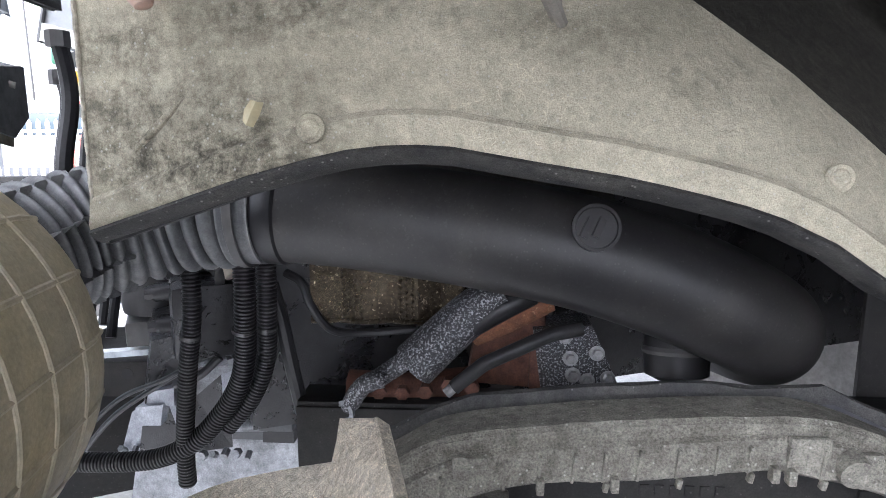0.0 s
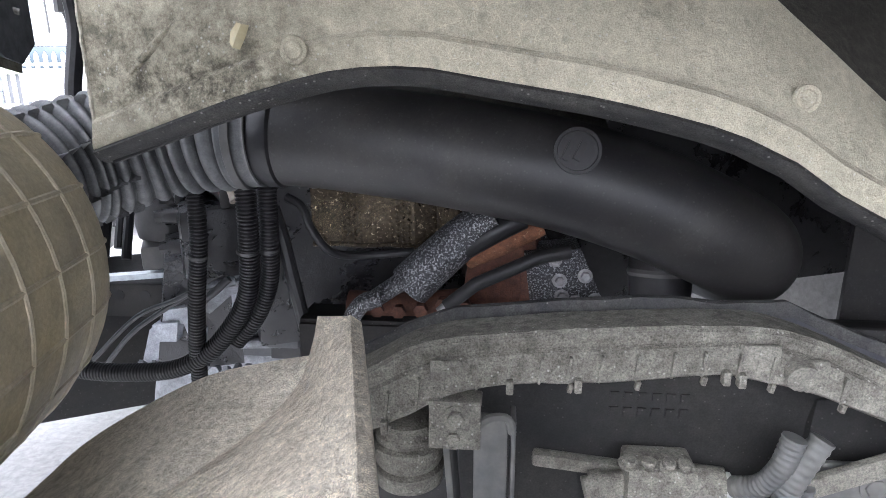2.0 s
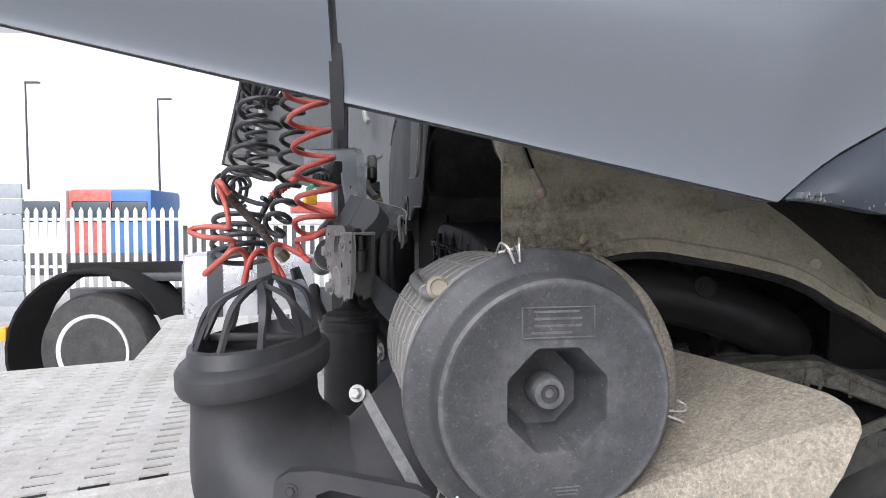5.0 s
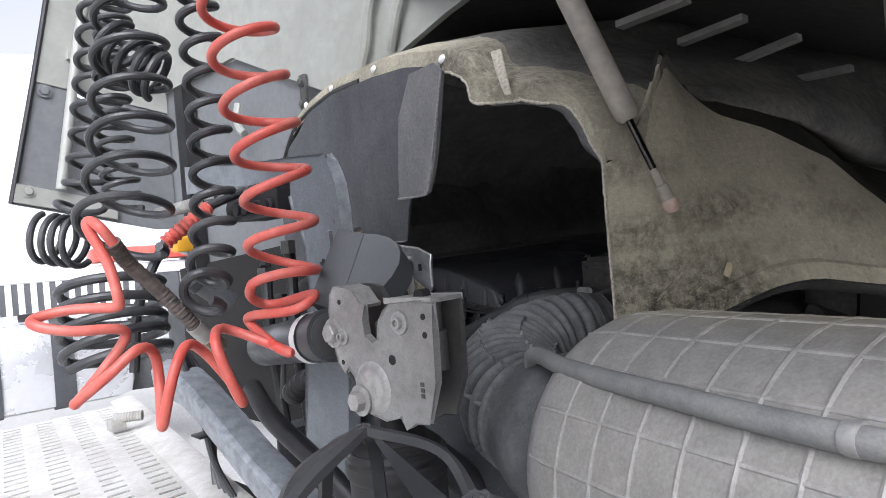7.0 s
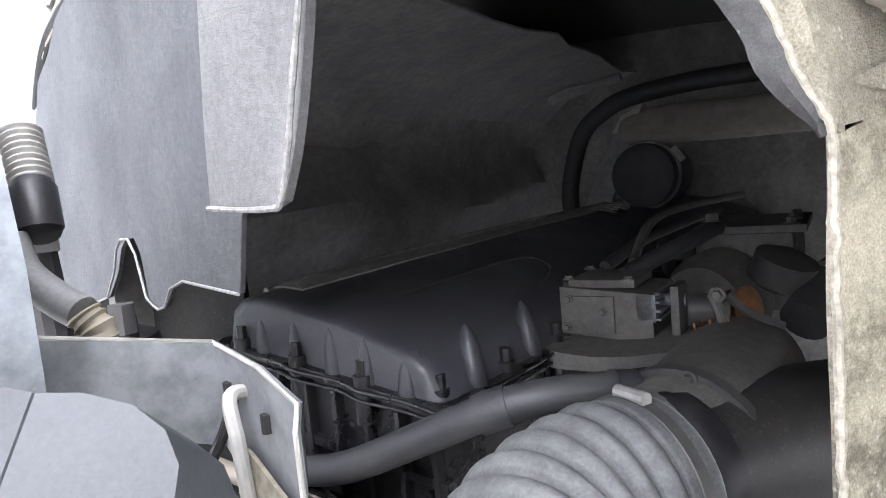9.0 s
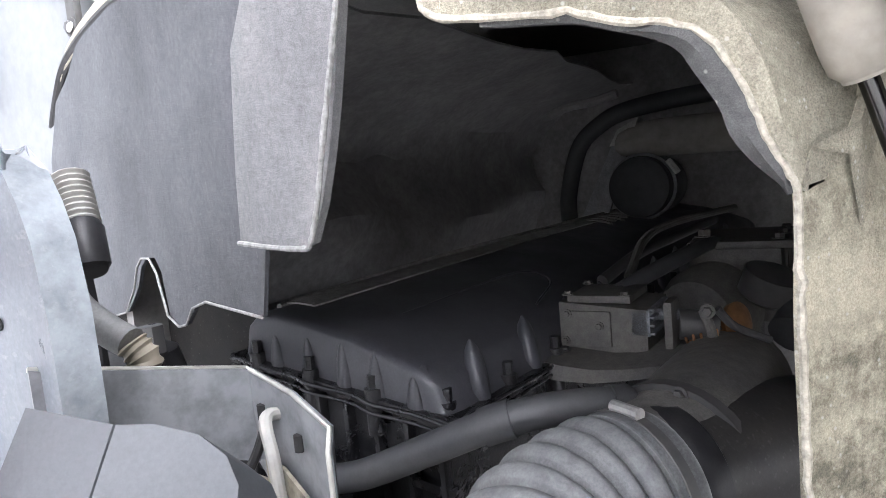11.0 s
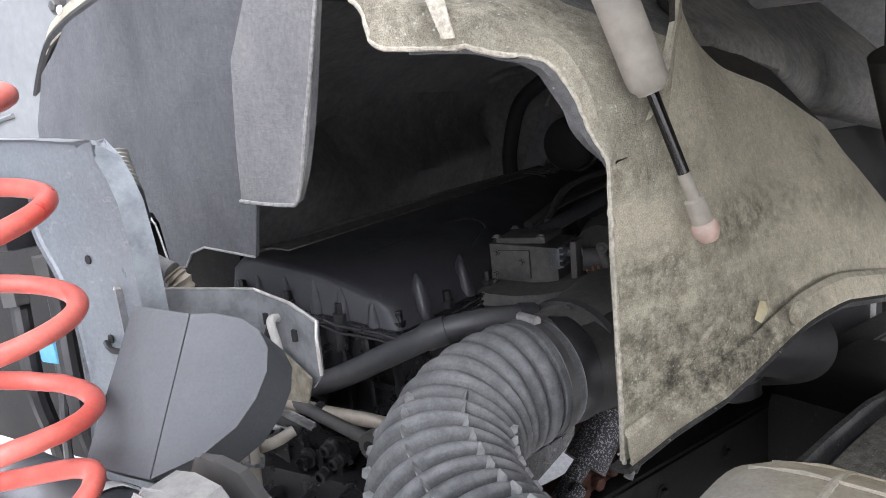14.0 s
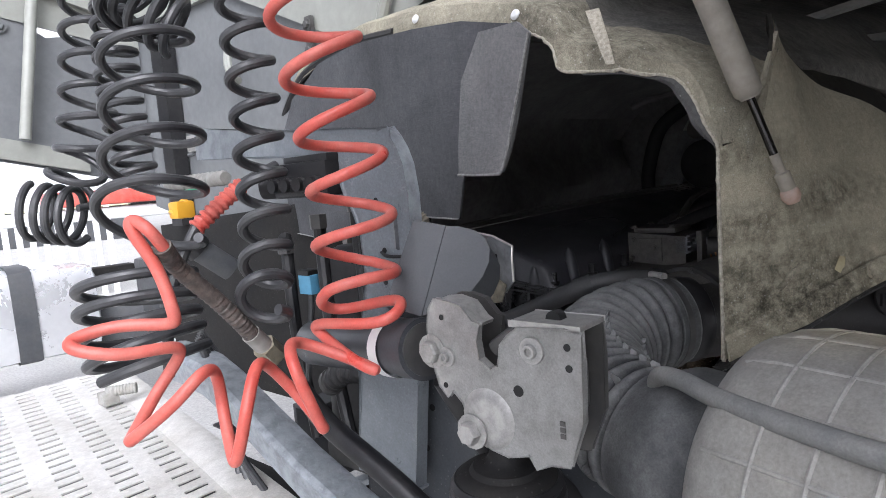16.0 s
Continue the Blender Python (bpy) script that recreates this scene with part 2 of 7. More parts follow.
BLUE_CAB = material("blue_cab_paint", (0.06, 0.17, 0.42), 0.35, 0, 0.05, 10, 0)
ENGINE_OILY = material("oily_black_iron", (0.010, 0.010, 0.012), 0.3, 0, 0.3, 50, 0.4, (0.022, 0.021, 0.021), 0.35, 16, 0.6, fine=0.2)
GREY_METAL = material("dusty_grey_casting", (0.10, 0.098, 0.094), 0.6, 0.3, 0.2, 70, 0.15, (0.18, 0.17, 0.15), 0.4, 14, fine=0.2)
ALU_DULL = material("dull_aluminium", (0.25, 0.26, 0.275), 0.5, 0.4, 0.3, 60, 0.3, (0.09, 0.09, 0.092), 0.4, 9, fine=0.3)
ALU_BRIGHT = material("polished_aluminium", (0.75, 0.76, 0.77), 0.3, 0.6, 0.05, 20, 0.02)
COPPER = material("heat_tinted_bronze", (0.50, 0.27, 0.13), 0.4, 0.8, 0.2, 60, 0.1, (0.25, 0.13, 0.07), 0.4, 20)
BEIGE_METAL = material("dull_beige_pipe", (0.36, 0.32, 0.27), 0.5, 0.2, 0.15, 60, 0.1, (0.22, 0.19, 0.15), 0.35, 14)
RUST_LIGHT = material("orange_rust", (0.22, 0.09, 0.042), 0.85, 0, 0.35, 70, 0.5, (0.07, 0.03, 0.02), 0.45, 18, fine=0.35, mottle=((0.33, 0.2, 0.12), 90, 0.63))
FOIL = material("dimpled_foil", (0.10, 0.08, 0.052), 0.28, 0.8, 0.5, 130, 1.0, (0.035, 0.026, 0.018), 0.55, 9, mottle=((0.5, 0.42, 0.3), 160, 0.64))
SPECKLE = material("speckled_aluminium", (0.014, 0.014, 0.016), 0.5, 0.1, 0.4, 120, 0.8, (0.04, 0.04, 0.045), 0.4, 30, mottle=((0.30, 0.305, 0.315), 260, 0.565))
FRAME_DUSTY = material("dusty_grey_frame", (0.06, 0.063, 0.064), 0.65, 0, 0.2, 50, 0.2, (0.125, 0.118, 0.10), 0.45, 8)
OLIVE = material("olive_grey_tube", (0.06, 0.058, 0.05), 0.6, 0, 0.2, 40, 0.06, (0.115, 0.105, 0.085), 0.4, 6)
TYRE = material("tyre_rubber", (0.03, 0.03, 0.031), 0.8, 0, 0.2, 60, 0.15, (0.1, 0.095, 0.085), 0.35, 6)
WHITE_DULL = material("dull_white_steel", (0.58, 0.58, 0.57), 0.5, 0.2, 0.1, 30, 0.05, (0.35, 0.34, 0.32), 0.3, 6)
UNDER = material("grimy_underbody", (0.04, 0.04, 0.039), 0.85, 0, 0.25, 40, 0.15, (0.085, 0.08, 0.07), 0.4, 5, fine=0.2)
RIB_GREY = material("pale_floor_rib", (0.30, 0.30, 0.28), 0.7, 0, 0.15, 40, 0.06, (0.2, 0.19, 0.17), 0.4, 8)
# Lining painted paler than black plastic, standing in for haze and missing light.
TUNNEL = material("lightened_tunnel_lining", (0.21, 0.205, 0.20), 0.45, 0, 0.25, 9, 0.5, (0.34, 0.325, 0.31), 0.35, 6, fine=0.2)
WEB_GREY = material("dull_grey_web_paint", (0.042, 0.047, 0.055), 0.5, 0, 0.12, 40, 0.06, (0.085, 0.09, 0.097), 0.35, 5, fine=0.15, specks=0.15)
BRACKET_GREY = material("grey_bracket_steel", (0.085, 0.089, 0.095), 0.4, 0.2, 0.06, 50, 0.03, (0.115, 0.12, 0.126), 0.25, 14, fine=0.1, edge=0.5)
FELT_HEM = material("grey_felt_hem", (0.27, 0.27, 0.262), 0.95, 0, 0.3, 200, 0.5, (0.2, 0.2, 0.195), 0.4, 30, 0.1)
ARCH_PANEL = material("dusty_arch_panel", (0.27, 0.25, 0.215), 0.8, 0, 0.12, 60, 0.1, (0.18, 0.168, 0.145), 0.35, 5, fine=0.15)
BRACKET_DULL = material("dull_grey_bracket", (0.24, 0.245, 0.25), 0.6, 0.1, 0.2, 40, 0.1, (0.32, 0.32, 0.31), 0.4, 12, fine=0.2)
# Base painted pale so the bracket shows in the tunnel's dim light.
BRACKET_PALE = material("pale_bracket", (0.5, 0.49, 0.46), 0.6, 0, 0.2, 40, 0.1, (0.36, 0.35, 0.33), 0.4, 12, fine=0.2)
# Dark felt painted lighter than the upper side, making up for missing light.
TUNNEL_TOP = material("lifted_dark_felt", (0.13, 0.127, 0.12), 0.95, 0, 0.25, 40, 0.6, (0.24, 0.23, 0.2), 0.4, 5, 0.1, fine=0.3)
ENGINE_DUST = material("dusty_black_plastic", (0.2, 0.197, 0.19), 0.7, 0, 0.25, 60, 0.1, (0.32, 0.31, 0.28), 0.45, 14, fine=0.25)
# Near-black felt puts the shade under the cab into the liner's colour.
HOOD_DARK = material("shaded_dark_felt", (0.036, 0.034, 0.030), 0.95, 0, 0.25, 80, 0.5, (0.075, 0.07, 0.058), 0.4, 4, 0.1, fine=0.35)
BOX_GREY = material("dark_grey_cover_plastic", (0.058, 0.063, 0.07), 0.5, 0, 0.05, 60, 0.03, (0.085, 0.09, 0.096), 0.3, 5, fine=0.1)
NECK_GREY = material("dusty_neck_plastic", (0.11, 0.112, 0.115), 0.6, 0, 0.12, 50, 0.06, (0.23, 0.228, 0.215), 0.4, 6, fine=0.2, edge=0.4)
DUCT = material("grey_duct_moulding", (0.22, 0.21, 0.19), 0.7, 0, 0.2, 30, 0.06, (0.3, 0.28, 0.25), 0.4, 6)
AMBER = material("amber_plastic", (0.75, 0.38, 0.03), 0.4, 0, 0.05, 30, 0)
PALE_STEEL = material("pale_grey_steel", (0.36, 0.39, 0.41), 0.5, 0.1, 0.08, 20, 0.04, (0.28, 0.3, 0.31), 0.3, 2)
GLASS_DARK = material("dark_windscreen", (0.05, 0.07, 0.085), 0.1, 0, 0.05, 10, 0)
BACKDROP = material("white_backdrop", (0.72, 0.74, 0.76), 0.45, 0, 0.04, 5, 0.0, (0.6, 0.62, 0.64), 0.3, 1)
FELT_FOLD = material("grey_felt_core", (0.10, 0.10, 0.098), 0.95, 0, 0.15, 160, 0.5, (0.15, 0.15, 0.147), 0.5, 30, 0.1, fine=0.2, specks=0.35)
# FELT scaled a fifth darker, so the hood is dimmed in its colour.
FELT_HOOD = material("dimmed_felt", (0.27, 0.253, 0.20), 0.95, 0, 0.18, 110, 0.8, (0.48, 0.445, 0.345), 0.5, 5, 0.1, fine=0.32, specks=0.6, stains=(((-0.1, 0.06, 1.68), 0.12), ((-0.15, 0.2, 1.74), 0.12)))
LIP = material("scuffed_black_lip", (0.022, 0.022, 0.023), 0.6, 0, 0.3, 90, 0.3, (0.085, 0.082, 0.073), 0.3, 18, 0.25, fine=0.5, specks=0.25)
SEAL_GREY = material("smooth_grey_seal", (0.05, 0.05, 0.058), 0.45, 0, 0.1, 40, 0.05, (0.08, 0.079, 0.077), 0.35, 9, fine=0.15)
BARREL = material("blue_black_cylinder_paint", (0.026, 0.029, 0.036), 0.38, 0, 0.1, 50, 0.04, (0.06, 0.062, 0.066), 0.3, 10, fine=0.15)
CAST_ALU = material("sandblasted_aluminium", (0.42, 0.44, 0.48), 0.5, 0.35, 0.22, 60, 0.3, (0.16, 0.165, 0.18), 0.35, 12, fine=0.25)
FRAME_MID = material("mid_grey_chassis_paint", (0.085, 0.095, 0.108), 0.4, 0, 0.1, 40, 0.06, (0.15, 0.163, 0.175), 0.36, 9, fine=0.15, scratch=0.3, edge=0.5)
WHITE_GRIP = material("white_step_paint", (0.8, 0.8, 0.78), 0.5, 0, 0.1, 30, 0.05, (0.6, 0.59, 0.56), 0.25, 6)
YELLOWISH = material("pale_yellow_rail", (0.55, 0.55, 0.35), 0.5, 0, 0.1, 10, 0)

# ---- building blocks ----


def mesh_of(bm, name):
    bmesh.ops.recalc_face_normals(bm, faces=bm.faces)
    me = bpy.data.meshes.new(name)
    bm.to_mesh(me)
    bm.free()
    return me


def part(name, bm, mat, parent=None, label="", smooth=True):
    me = mesh_of(bm, name)
    me.materials.append(mat)
    if smooth:
        me.set_sharp_from_angle(angle=radians(35))
    ob = new(name, me)
    if parent:
        ob.parent = parent
    if label:
        tagged(ob, label)
    return ob


def thing(name, label, category, group="", kind="", at=(0, 0, 0)):
    ob = new(name)
    ob.empty_display_size = 0.05
    ob.location = at
    return tagged(ob, label, category, group, kind)


def add_box(bm, c, s, m=None, bevel=0.0):
    r = bmesh.ops.create_cube(bm, size=1)
    vs = r["verts"]
    bmesh.ops.scale(bm, vec=s, verts=vs)
    if bevel:
        es = list({e for v in vs for e in v.link_edges})
        vs = list({v for f in bmesh.ops.bevel(bm, geom=es, offset=bevel, segments=2, profile=0.6, affect='EDGES')["faces"] for v in f.verts} | set(v for v in vs if v.is_valid))
    if m is not None:
        bmesh.ops.transform(bm, matrix=m, verts=vs)
    bmesh.ops.translate(bm, vec=c, verts=vs)
    return vs


def box(c, s, m=None, bevel=0.004):
    bm = bmesh.new()
    add_box(bm, c, s, m, bevel)
    return bm


def smooth_path(pts, n):
    """Catmull-Rom through the points, n steps a piece."""
    P = [Vector(p) for p in pts]
    P = [2 * P[0] - P[1]] + P + [2 * P[-1] - P[-2]]
    out = []
    for i in range(1, len(P) - 2):
        a, b, c, d = P[i - 1:i + 3]
        for k in range(n):
            t = k / n
            out.append(0.5 * ((2 * b) + (c - a) * t + (2 * a - 5 * b + 4 * c - d) * t * t + (3 * b - a - 3 * c + d) * t ** 3))
    out.append(P[-2])
    return out


def add_tube(bm, pts, radius, seg=12, caps=True, up=(0, 0, 1)):
    """Sweep a circle along pts; radius may be a function of the fraction along."""
    pts = [Vector(p) for p in pts]
    n = len(pts)
    rings = []
    tan = [(pts[min(i + 1, n - 1)] - pts[max(i - 1, 0)]).normalized() for i in range(n)]
    side = tan[0].cross(Vector(up))
    if side.length < 0.1:
        side = tan[0].cross(Vector((1, 0, 0)))
    for i, p in enumerate(pts):
        side = (side - tan[i] * side.dot(tan[i])).normalized()
        oth = tan[i].cross(side)
        r = radius(i / (n - 1)) if callable(radius) else radius
        rings.append([bm.verts.new(p + r * (math.cos(a) * side + math.sin(a) * oth)) for a in (2 * math.pi * k / seg for k in range(seg))])
    for a, b in zip(rings, rings[1:]):
        for k in range(seg):
            bm.faces.new((a[k], a[(k + 1) % seg], b[(k + 1) % seg], b[k]))
    if caps:
        bm.faces.new(rings[0][::-1])
        bm.faces.new(rings[-1])


def tube(pts, radius, seg=12, caps=True):
    bm = bmesh.new()
    add_tube(bm, pts, radius, seg, caps)
    return bm


def add_cyl(bm, a, b, r, seg=16, r2=None):
    a, b = Vector(a), Vector(b)
    add_tube(bm, [a, b], (lambda f: r + f * ((r if r2 is None else r2) - r)), seg)


def cyl(a, b, r, seg=16, r2=None):
    bm = bmesh.new()
    add_cyl(bm, a, b, r, seg, r2)
    return bm


def revolve(profile, origin, axis, seg=48):
    """Revolve (radius, along) pairs about an axis from origin."""
    bm = bmesh.new()
    ax = Vector(axis).normalized()
    s = ax.orthogonal().normalized()
    o = ax.cross(s)
    rings = []
    for r, h in profile:
        c = Vector(origin) + ax * h
        rings.append([bm.verts.new(c + r * (math.cos(a) * s + math.sin(a) * o)) for a in (2 * math.pi * k / seg for k in range(seg))])
    for a, b in zip(rings, rings[1:]):
        for k in range(seg):
            bm.faces.new((a[k], a[(k + 1) % seg], b[(k + 1) % seg], b[k]))
    if profile[0][0] > 0:
        bm.faces.new(rings[0][::-1])
    if profile[-1][0] > 0:
        bm.faces.new(rings[-1])
    return bm


def sheet(rows, thick):
    """A skin through rows of points, with thickness along its normals."""
    bm = bmesh.new()
    grid = [[bm.verts.new(p) for p in r] for r in rows]
    for a, b in zip(grid, grid[1:]):
        for k in range(len(a) - 1):
            bm.faces.new((a[k], a[k + 1], b[k + 1], b[k]))
    bm.normal_update()
    bmesh.ops.recalc_face_normals(bm, faces=bm.faces)
    bmesh.ops.solidify(bm, geom=bm.faces[:], thickness=thick)
    return bm


def loft(rows):
    """A closed solid through rings of equal length."""
    bm = bmesh.new()
    g = [[bm.verts.new(p) for p in r] for r in rows]
    n = len(g[0])
    for a, b in zip(g, g[1:]):
        for k in range(n):
            bm.faces.new((a[k], a[(k + 1) % n], b[(k + 1) % n], b[k]))
    bm.faces.new(g[0][::-1])
    bm.faces.new(g[-1])
    return bm


def prism(outline, depth, m=None):
    """Extrude a flat outline (x, y) by depth along z, then place with m."""
    bm = bmesh.new()
    vs = [bm.verts.new((x, y, 0)) for x, y in outline]
    f = bm.faces.new(vs)
    r = bmesh.ops.extrude_face_region(bm, geom=[f])
    bmesh.ops.translate(bm, vec=(0, 0, depth), verts=[v for v in r["geom"] if isinstance(v, bmesh.types.BMVert)])
    if m is not None:
        bmesh.ops.transform(bm, matrix=m, verts=bm.verts[:])
    return bm

ANG = 27.5
RK = Matrix.Rotation(radians(ANG), 4, 'Z')


def K(u, s, z):
    """A place in the truck's own axes: u forward, s to its left."""
    return RK @ Vector((u, s, z))


def kprism(outline, u0, thick, lean=0.0, s_ref=0.0):
    """A plate whose outline is given in (s, z), standing across the truck at u0 + lean * (s - s_ref)."""
    bm = bmesh.new()
    a = [bm.verts.new(K(u0 + lean * (s - s_ref), s, z)) for s, z in outline]
    b = [bm.verts.new(K(u0 + thick + lean * (s - s_ref), s, z)) for s, z in outline]
    bm.faces.new(a)
    bm.faces.new(b[::-1])
    n = len(a)
    for i in range(n):
        bm.faces.new((a[i], a[(i + 1) % n], b[(i + 1) % n], b[i]))
    bm.normal_update()
    bmesh.ops.triangulate(bm, faces=[f for f in bm.faces if len(f.verts) > 4])
    return bm


def kbox(u, s, z, du, ds, dz, bevel=0.004):
    return box(K(u, s, z), (du, ds, dz), RK, bevel)


def bevelled(bm, w=0.003, seg=2, angle=40):
    es = [e for e in bm.edges if len(e.link_faces) == 2 and e.calc_face_angle(0) > radians(angle)]
    bmesh.ops.bevel(bm, geom=es, offset=w, segments=seg, profile=0.6, affect='EDGES')
    return bm


def bolt(parent, p, n, r=0.009, h=0.008, mat=None, name="bolt"):
    """A hexagon bolt head with a washer."""
    p, n = Vector(p), Vector(n).normalized()
    bm = bmesh.new()
    add_tube(bm, [p, p + n * 0.002], r * 1.5, 14)
    add_tube(bm, [p + n * 0.002, p + n * (h * 0.8), p + n * h], lambda f: r if f < 0.9 else r * 0.85, 6)
    return part(name, bm, mat or STEEL, parent)


def smoothstep(a, b, x):
    t = min(1, max(0, (x - a) / (b - a)))
    return t * t * (3 - 2 * t)


# ---- ground ----
bm = bmesh.new()
bmesh.ops.create_grid(bm, x_segments=8, y_segments=8, size=400)
tagged(part("ground", bm, ASPHALT, smooth=False), "grey asphalt truck yard", "ground", kind="structure")

# ---- engine tunnel liner ----
liner = thing("engine_tunnel_liner", "dusty beige moulded felt engine tunnel liner under the cab", "liner")
LOW = [(0, 1.2), (.06, 1.22), (.124, 1.241), (.18, 1.26), (.244, 1.278), (.28, 1.286), (.315, 1.29), (.35, 1.291), (.385, 1.289), (.464, 1.275), (.548, 1.261), (.59, 1.252), (.632, 1.242), (.67, 1.232), (.705, 1.22), (.756, 1.196), (.805, 1.163), (.87, 1.13), (.95, 1.085), (1.02, 1.04), (1.07, 1.012), (1.12, 1.02), (1.22, 1.06)]


# The liner leans in above this line and is painted dark for shade.
SHADE_LINE = [(-.1, 1.70), (0, 1.67), (.177, 1.63), (.397, 1.572), (.548, 1.51), (.64, 1.445), (.75, 1.368), (.856, 1.28), (1.0, 1.165), (1.3, 1.065)]


def along(line, x):
    """Height of a broken line at x."""
    for (xa, za), (xb, zb) in zip(line, line[1:]):
        if x <= xb:
            return za + (zb - za) * (x - xa) / (xb - xa)
    return line[-1][1]


def liner_y(x, z):
    y = -0.022 * smoothstep(0, .15, x) + .10 * min(1, max(0, z - along(LOW, x)) / (along(SHADE_LINE, x) - along(LOW, x) + .001)) ** 1.5 * smoothstep(.02, .3, x)
    y += .9 * max(0, z - along(SHADE_LINE, x)) * smoothstep(.05, .3, x)
    y += 0.05 * smoothstep(.75, 1.1, x) * smoothstep(1.3, 1.1, z)
    return y + 0.004 * noise.noise((x * 9, z * 9, 3))


def rim_shift(z):
    return -.009, .009


def top_z(x):
    return 1.511 + .235 * smoothstep(0, .17, x) - .2 * x


rows, darkened = [], []
for i in range(67):
    j, f = divmod(i / 3, 1)
    j = min(int(j), len(LOW) - 2)
    f = i / 3 - j
    x, z0 = LOW[j][0] + (LOW[j + 1][0] - LOW[j][0]) * f, LOW[j][1] + (LOW[j + 1][1] - LOW[j][1]) * f
    z1 = top_z(x)
    zm = min(max(along(SHADE_LINE, x), z0 + .03), z1 - .01)
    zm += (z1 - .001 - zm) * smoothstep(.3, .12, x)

    def skin(z):
        sx, sy = rim_shift(z)
        w = max(0, 1 - x / .25)
        return (x + sx * w, liner_y(x, z) + sy * w, z)

    rows.append([skin(z0 + (zm - z0) * k / 24) for k in range(25)])
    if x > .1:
        darkened.append([skin(zm + (z1 - zm) * k / 8) for k in range(9)])
part("side_panel", sheet(rows, 0.006), FELT, liner)
part("upper_side", sheet(darkened, 0.006), HOOD_DARK, liner, "upper side of the liner, painted dark for shade")
# turned-out lip along the lower edge
lip, band = [], []
for x, z in LOW[:-1]:
    w = max(0, 1 - x / .25)
    y = liner_y(x, z) + .009 * w
    x -= .009 * w
    lip.append([(x, y - .010, z + .001), (x, y - .004, z - .006), (x, y + .008, z - .011), (x, y + .022, z - .014)])
    band.append([(x, y - .001, z + .036), (x, y - .0075, z + .030), (x, y - .010, z + .016), (x, y - .0125, z + .006), (x, y - .011, z + .001)])
part("edge_band", sheet(band, 0.004), FELT, liner, "raised felt band above the lip")
part("lower_lip", sheet(lip, 0.005), LIP, liner, "scuffed black lip along the lower edge")
part("lip_seal", tube(smooth_path([(x, liner_y(x, z) + .020, z - .014) for x, z in LOW[:-1]], 2), .004, 8), BLACK, liner, "black rubber edge seal")
RIM = [(-.009, .009, 1.511), (-.012, .012, 1.523), (-.021, .02, 1.546), (-.029, .028, 1.578), (-.047, .046, 1.614), (-.075, .075, 1.624), (-.099, .097, 1.634), (-.139, .137, 1.64), (-.163, .16, 1.648), (-.164, .178, 1.685), (-.17, .213, 1.711), (-.18, .26, 1.73), (-.207, .38, 1.763), (-.235, .5, 1.79), (-.265, .64, 1.808), (-.308, .85, 1.83), (-.36, 1.117, 1.825), (-.388, 1.257, 1.79), (-.42, 1.42, 1.69), (-.44, 1.5, 1.55)]
rim = smooth_path(RIM, 4)
n = len(rim)
AHEAD = (0, 0, .006, .035, .075, .12, .18, .25, .38, .6, 1.0, 1.7)
LIFT = (0, .018, .042, .05, .056, .062, .069, .075, .08, .085, .085, .085)


def shoulder(x):
    """The side panel's upper edge, where the hood grows out of it."""
    z = top_z(x)
    sx, sy = rim_shift(z)
    w = max(0, 1 - x / .25)
    return Vector((x + sx * w, liner_y(x, z) + sy * w, z))


hood = [[] for _ in AHEAD]
for i, p in enumerate(rim):
    f = i / (n - 1)
    keep = 1 - smoothstep(0, .33, f)
    side = max(0, 1 - f / .45)
    turn = math.pi * (0.5 * smoothstep(0, .5, f) + .45 * smoothstep(.78, 1, f))
    out = Vector((0, -math.cos(turn), math.sin(turn))) * (.12 + .88 * smoothstep(.02, .45, f))
    fwd = (Vector((1, 0, -.15)) * side + Vector((.887, .46, .22)) * (1 - side)).normalized()
    for k, (w, h) in enumerate(zip(AHEAD, LIFT)):
        jag = Vector((0, 0, .003 * noise.noise((i * 1.7, w * 20, 0)))) + Vector((.0, .006, .006)) * noise.noise((i * .35, w * 9, 7)) * min(1, w * 10)
        stay = keep * max(smoothstep(0, .09, w), smoothstep(.04, 0, f))
        hood[k].append((p + out * h + fwd * w).lerp(shoulder(w), stay) + jag * (1 - keep))
part("hood", sheet(hood[:6], 0.006), FELT_HOOD, liner, "dimmed felt hood over the opening")
part("hood_top", sheet([[p - Vector((0, 0, .002)) for p in r] for r in hood[5:]], 0.006), TUNNEL_TOP, liner, "dark felt top of the tunnel")
# the felt's grey thickness, turned into the opening, set across the camera's view
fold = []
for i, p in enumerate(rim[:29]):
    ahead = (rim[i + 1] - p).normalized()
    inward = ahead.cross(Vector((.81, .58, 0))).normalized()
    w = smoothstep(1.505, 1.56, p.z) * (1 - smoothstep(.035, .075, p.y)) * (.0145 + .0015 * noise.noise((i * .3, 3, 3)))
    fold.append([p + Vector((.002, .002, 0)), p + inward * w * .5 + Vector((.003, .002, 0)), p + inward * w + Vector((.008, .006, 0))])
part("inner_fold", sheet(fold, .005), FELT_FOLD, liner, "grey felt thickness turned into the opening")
edge = [Vector((rim_shift(z)[0], rim_shift(z)[1], z)) for z in (1.2, 1.25, 1.3, 1.35, 1.4, 1.44, 1.48)] + [Vector(p) for p in RIM]
edge = [p + Vector((-.001, .003 * noise.noise((i * .8, 1, 1)), .003 * noise.noise((i * .9, 5, 0)))) for i, p in enumerate(smooth_path(edge, 5))]
part("cut_edge", tube(edge, lambda f: .0026 + .0012 * noise.noise((f * 300, 0, 0)), 7), FELT_EDGE, liner, "frayed pale cut edge")
# Black tube stands in for the dark gap between rim and blanket.
part("dark_gap", tube([p + Vector((.006, .0, .008)) for p in smooth_path(RIM[14:], 6)], .013, 10), BLACK, liner, "black tube for the dark gap at the rim")
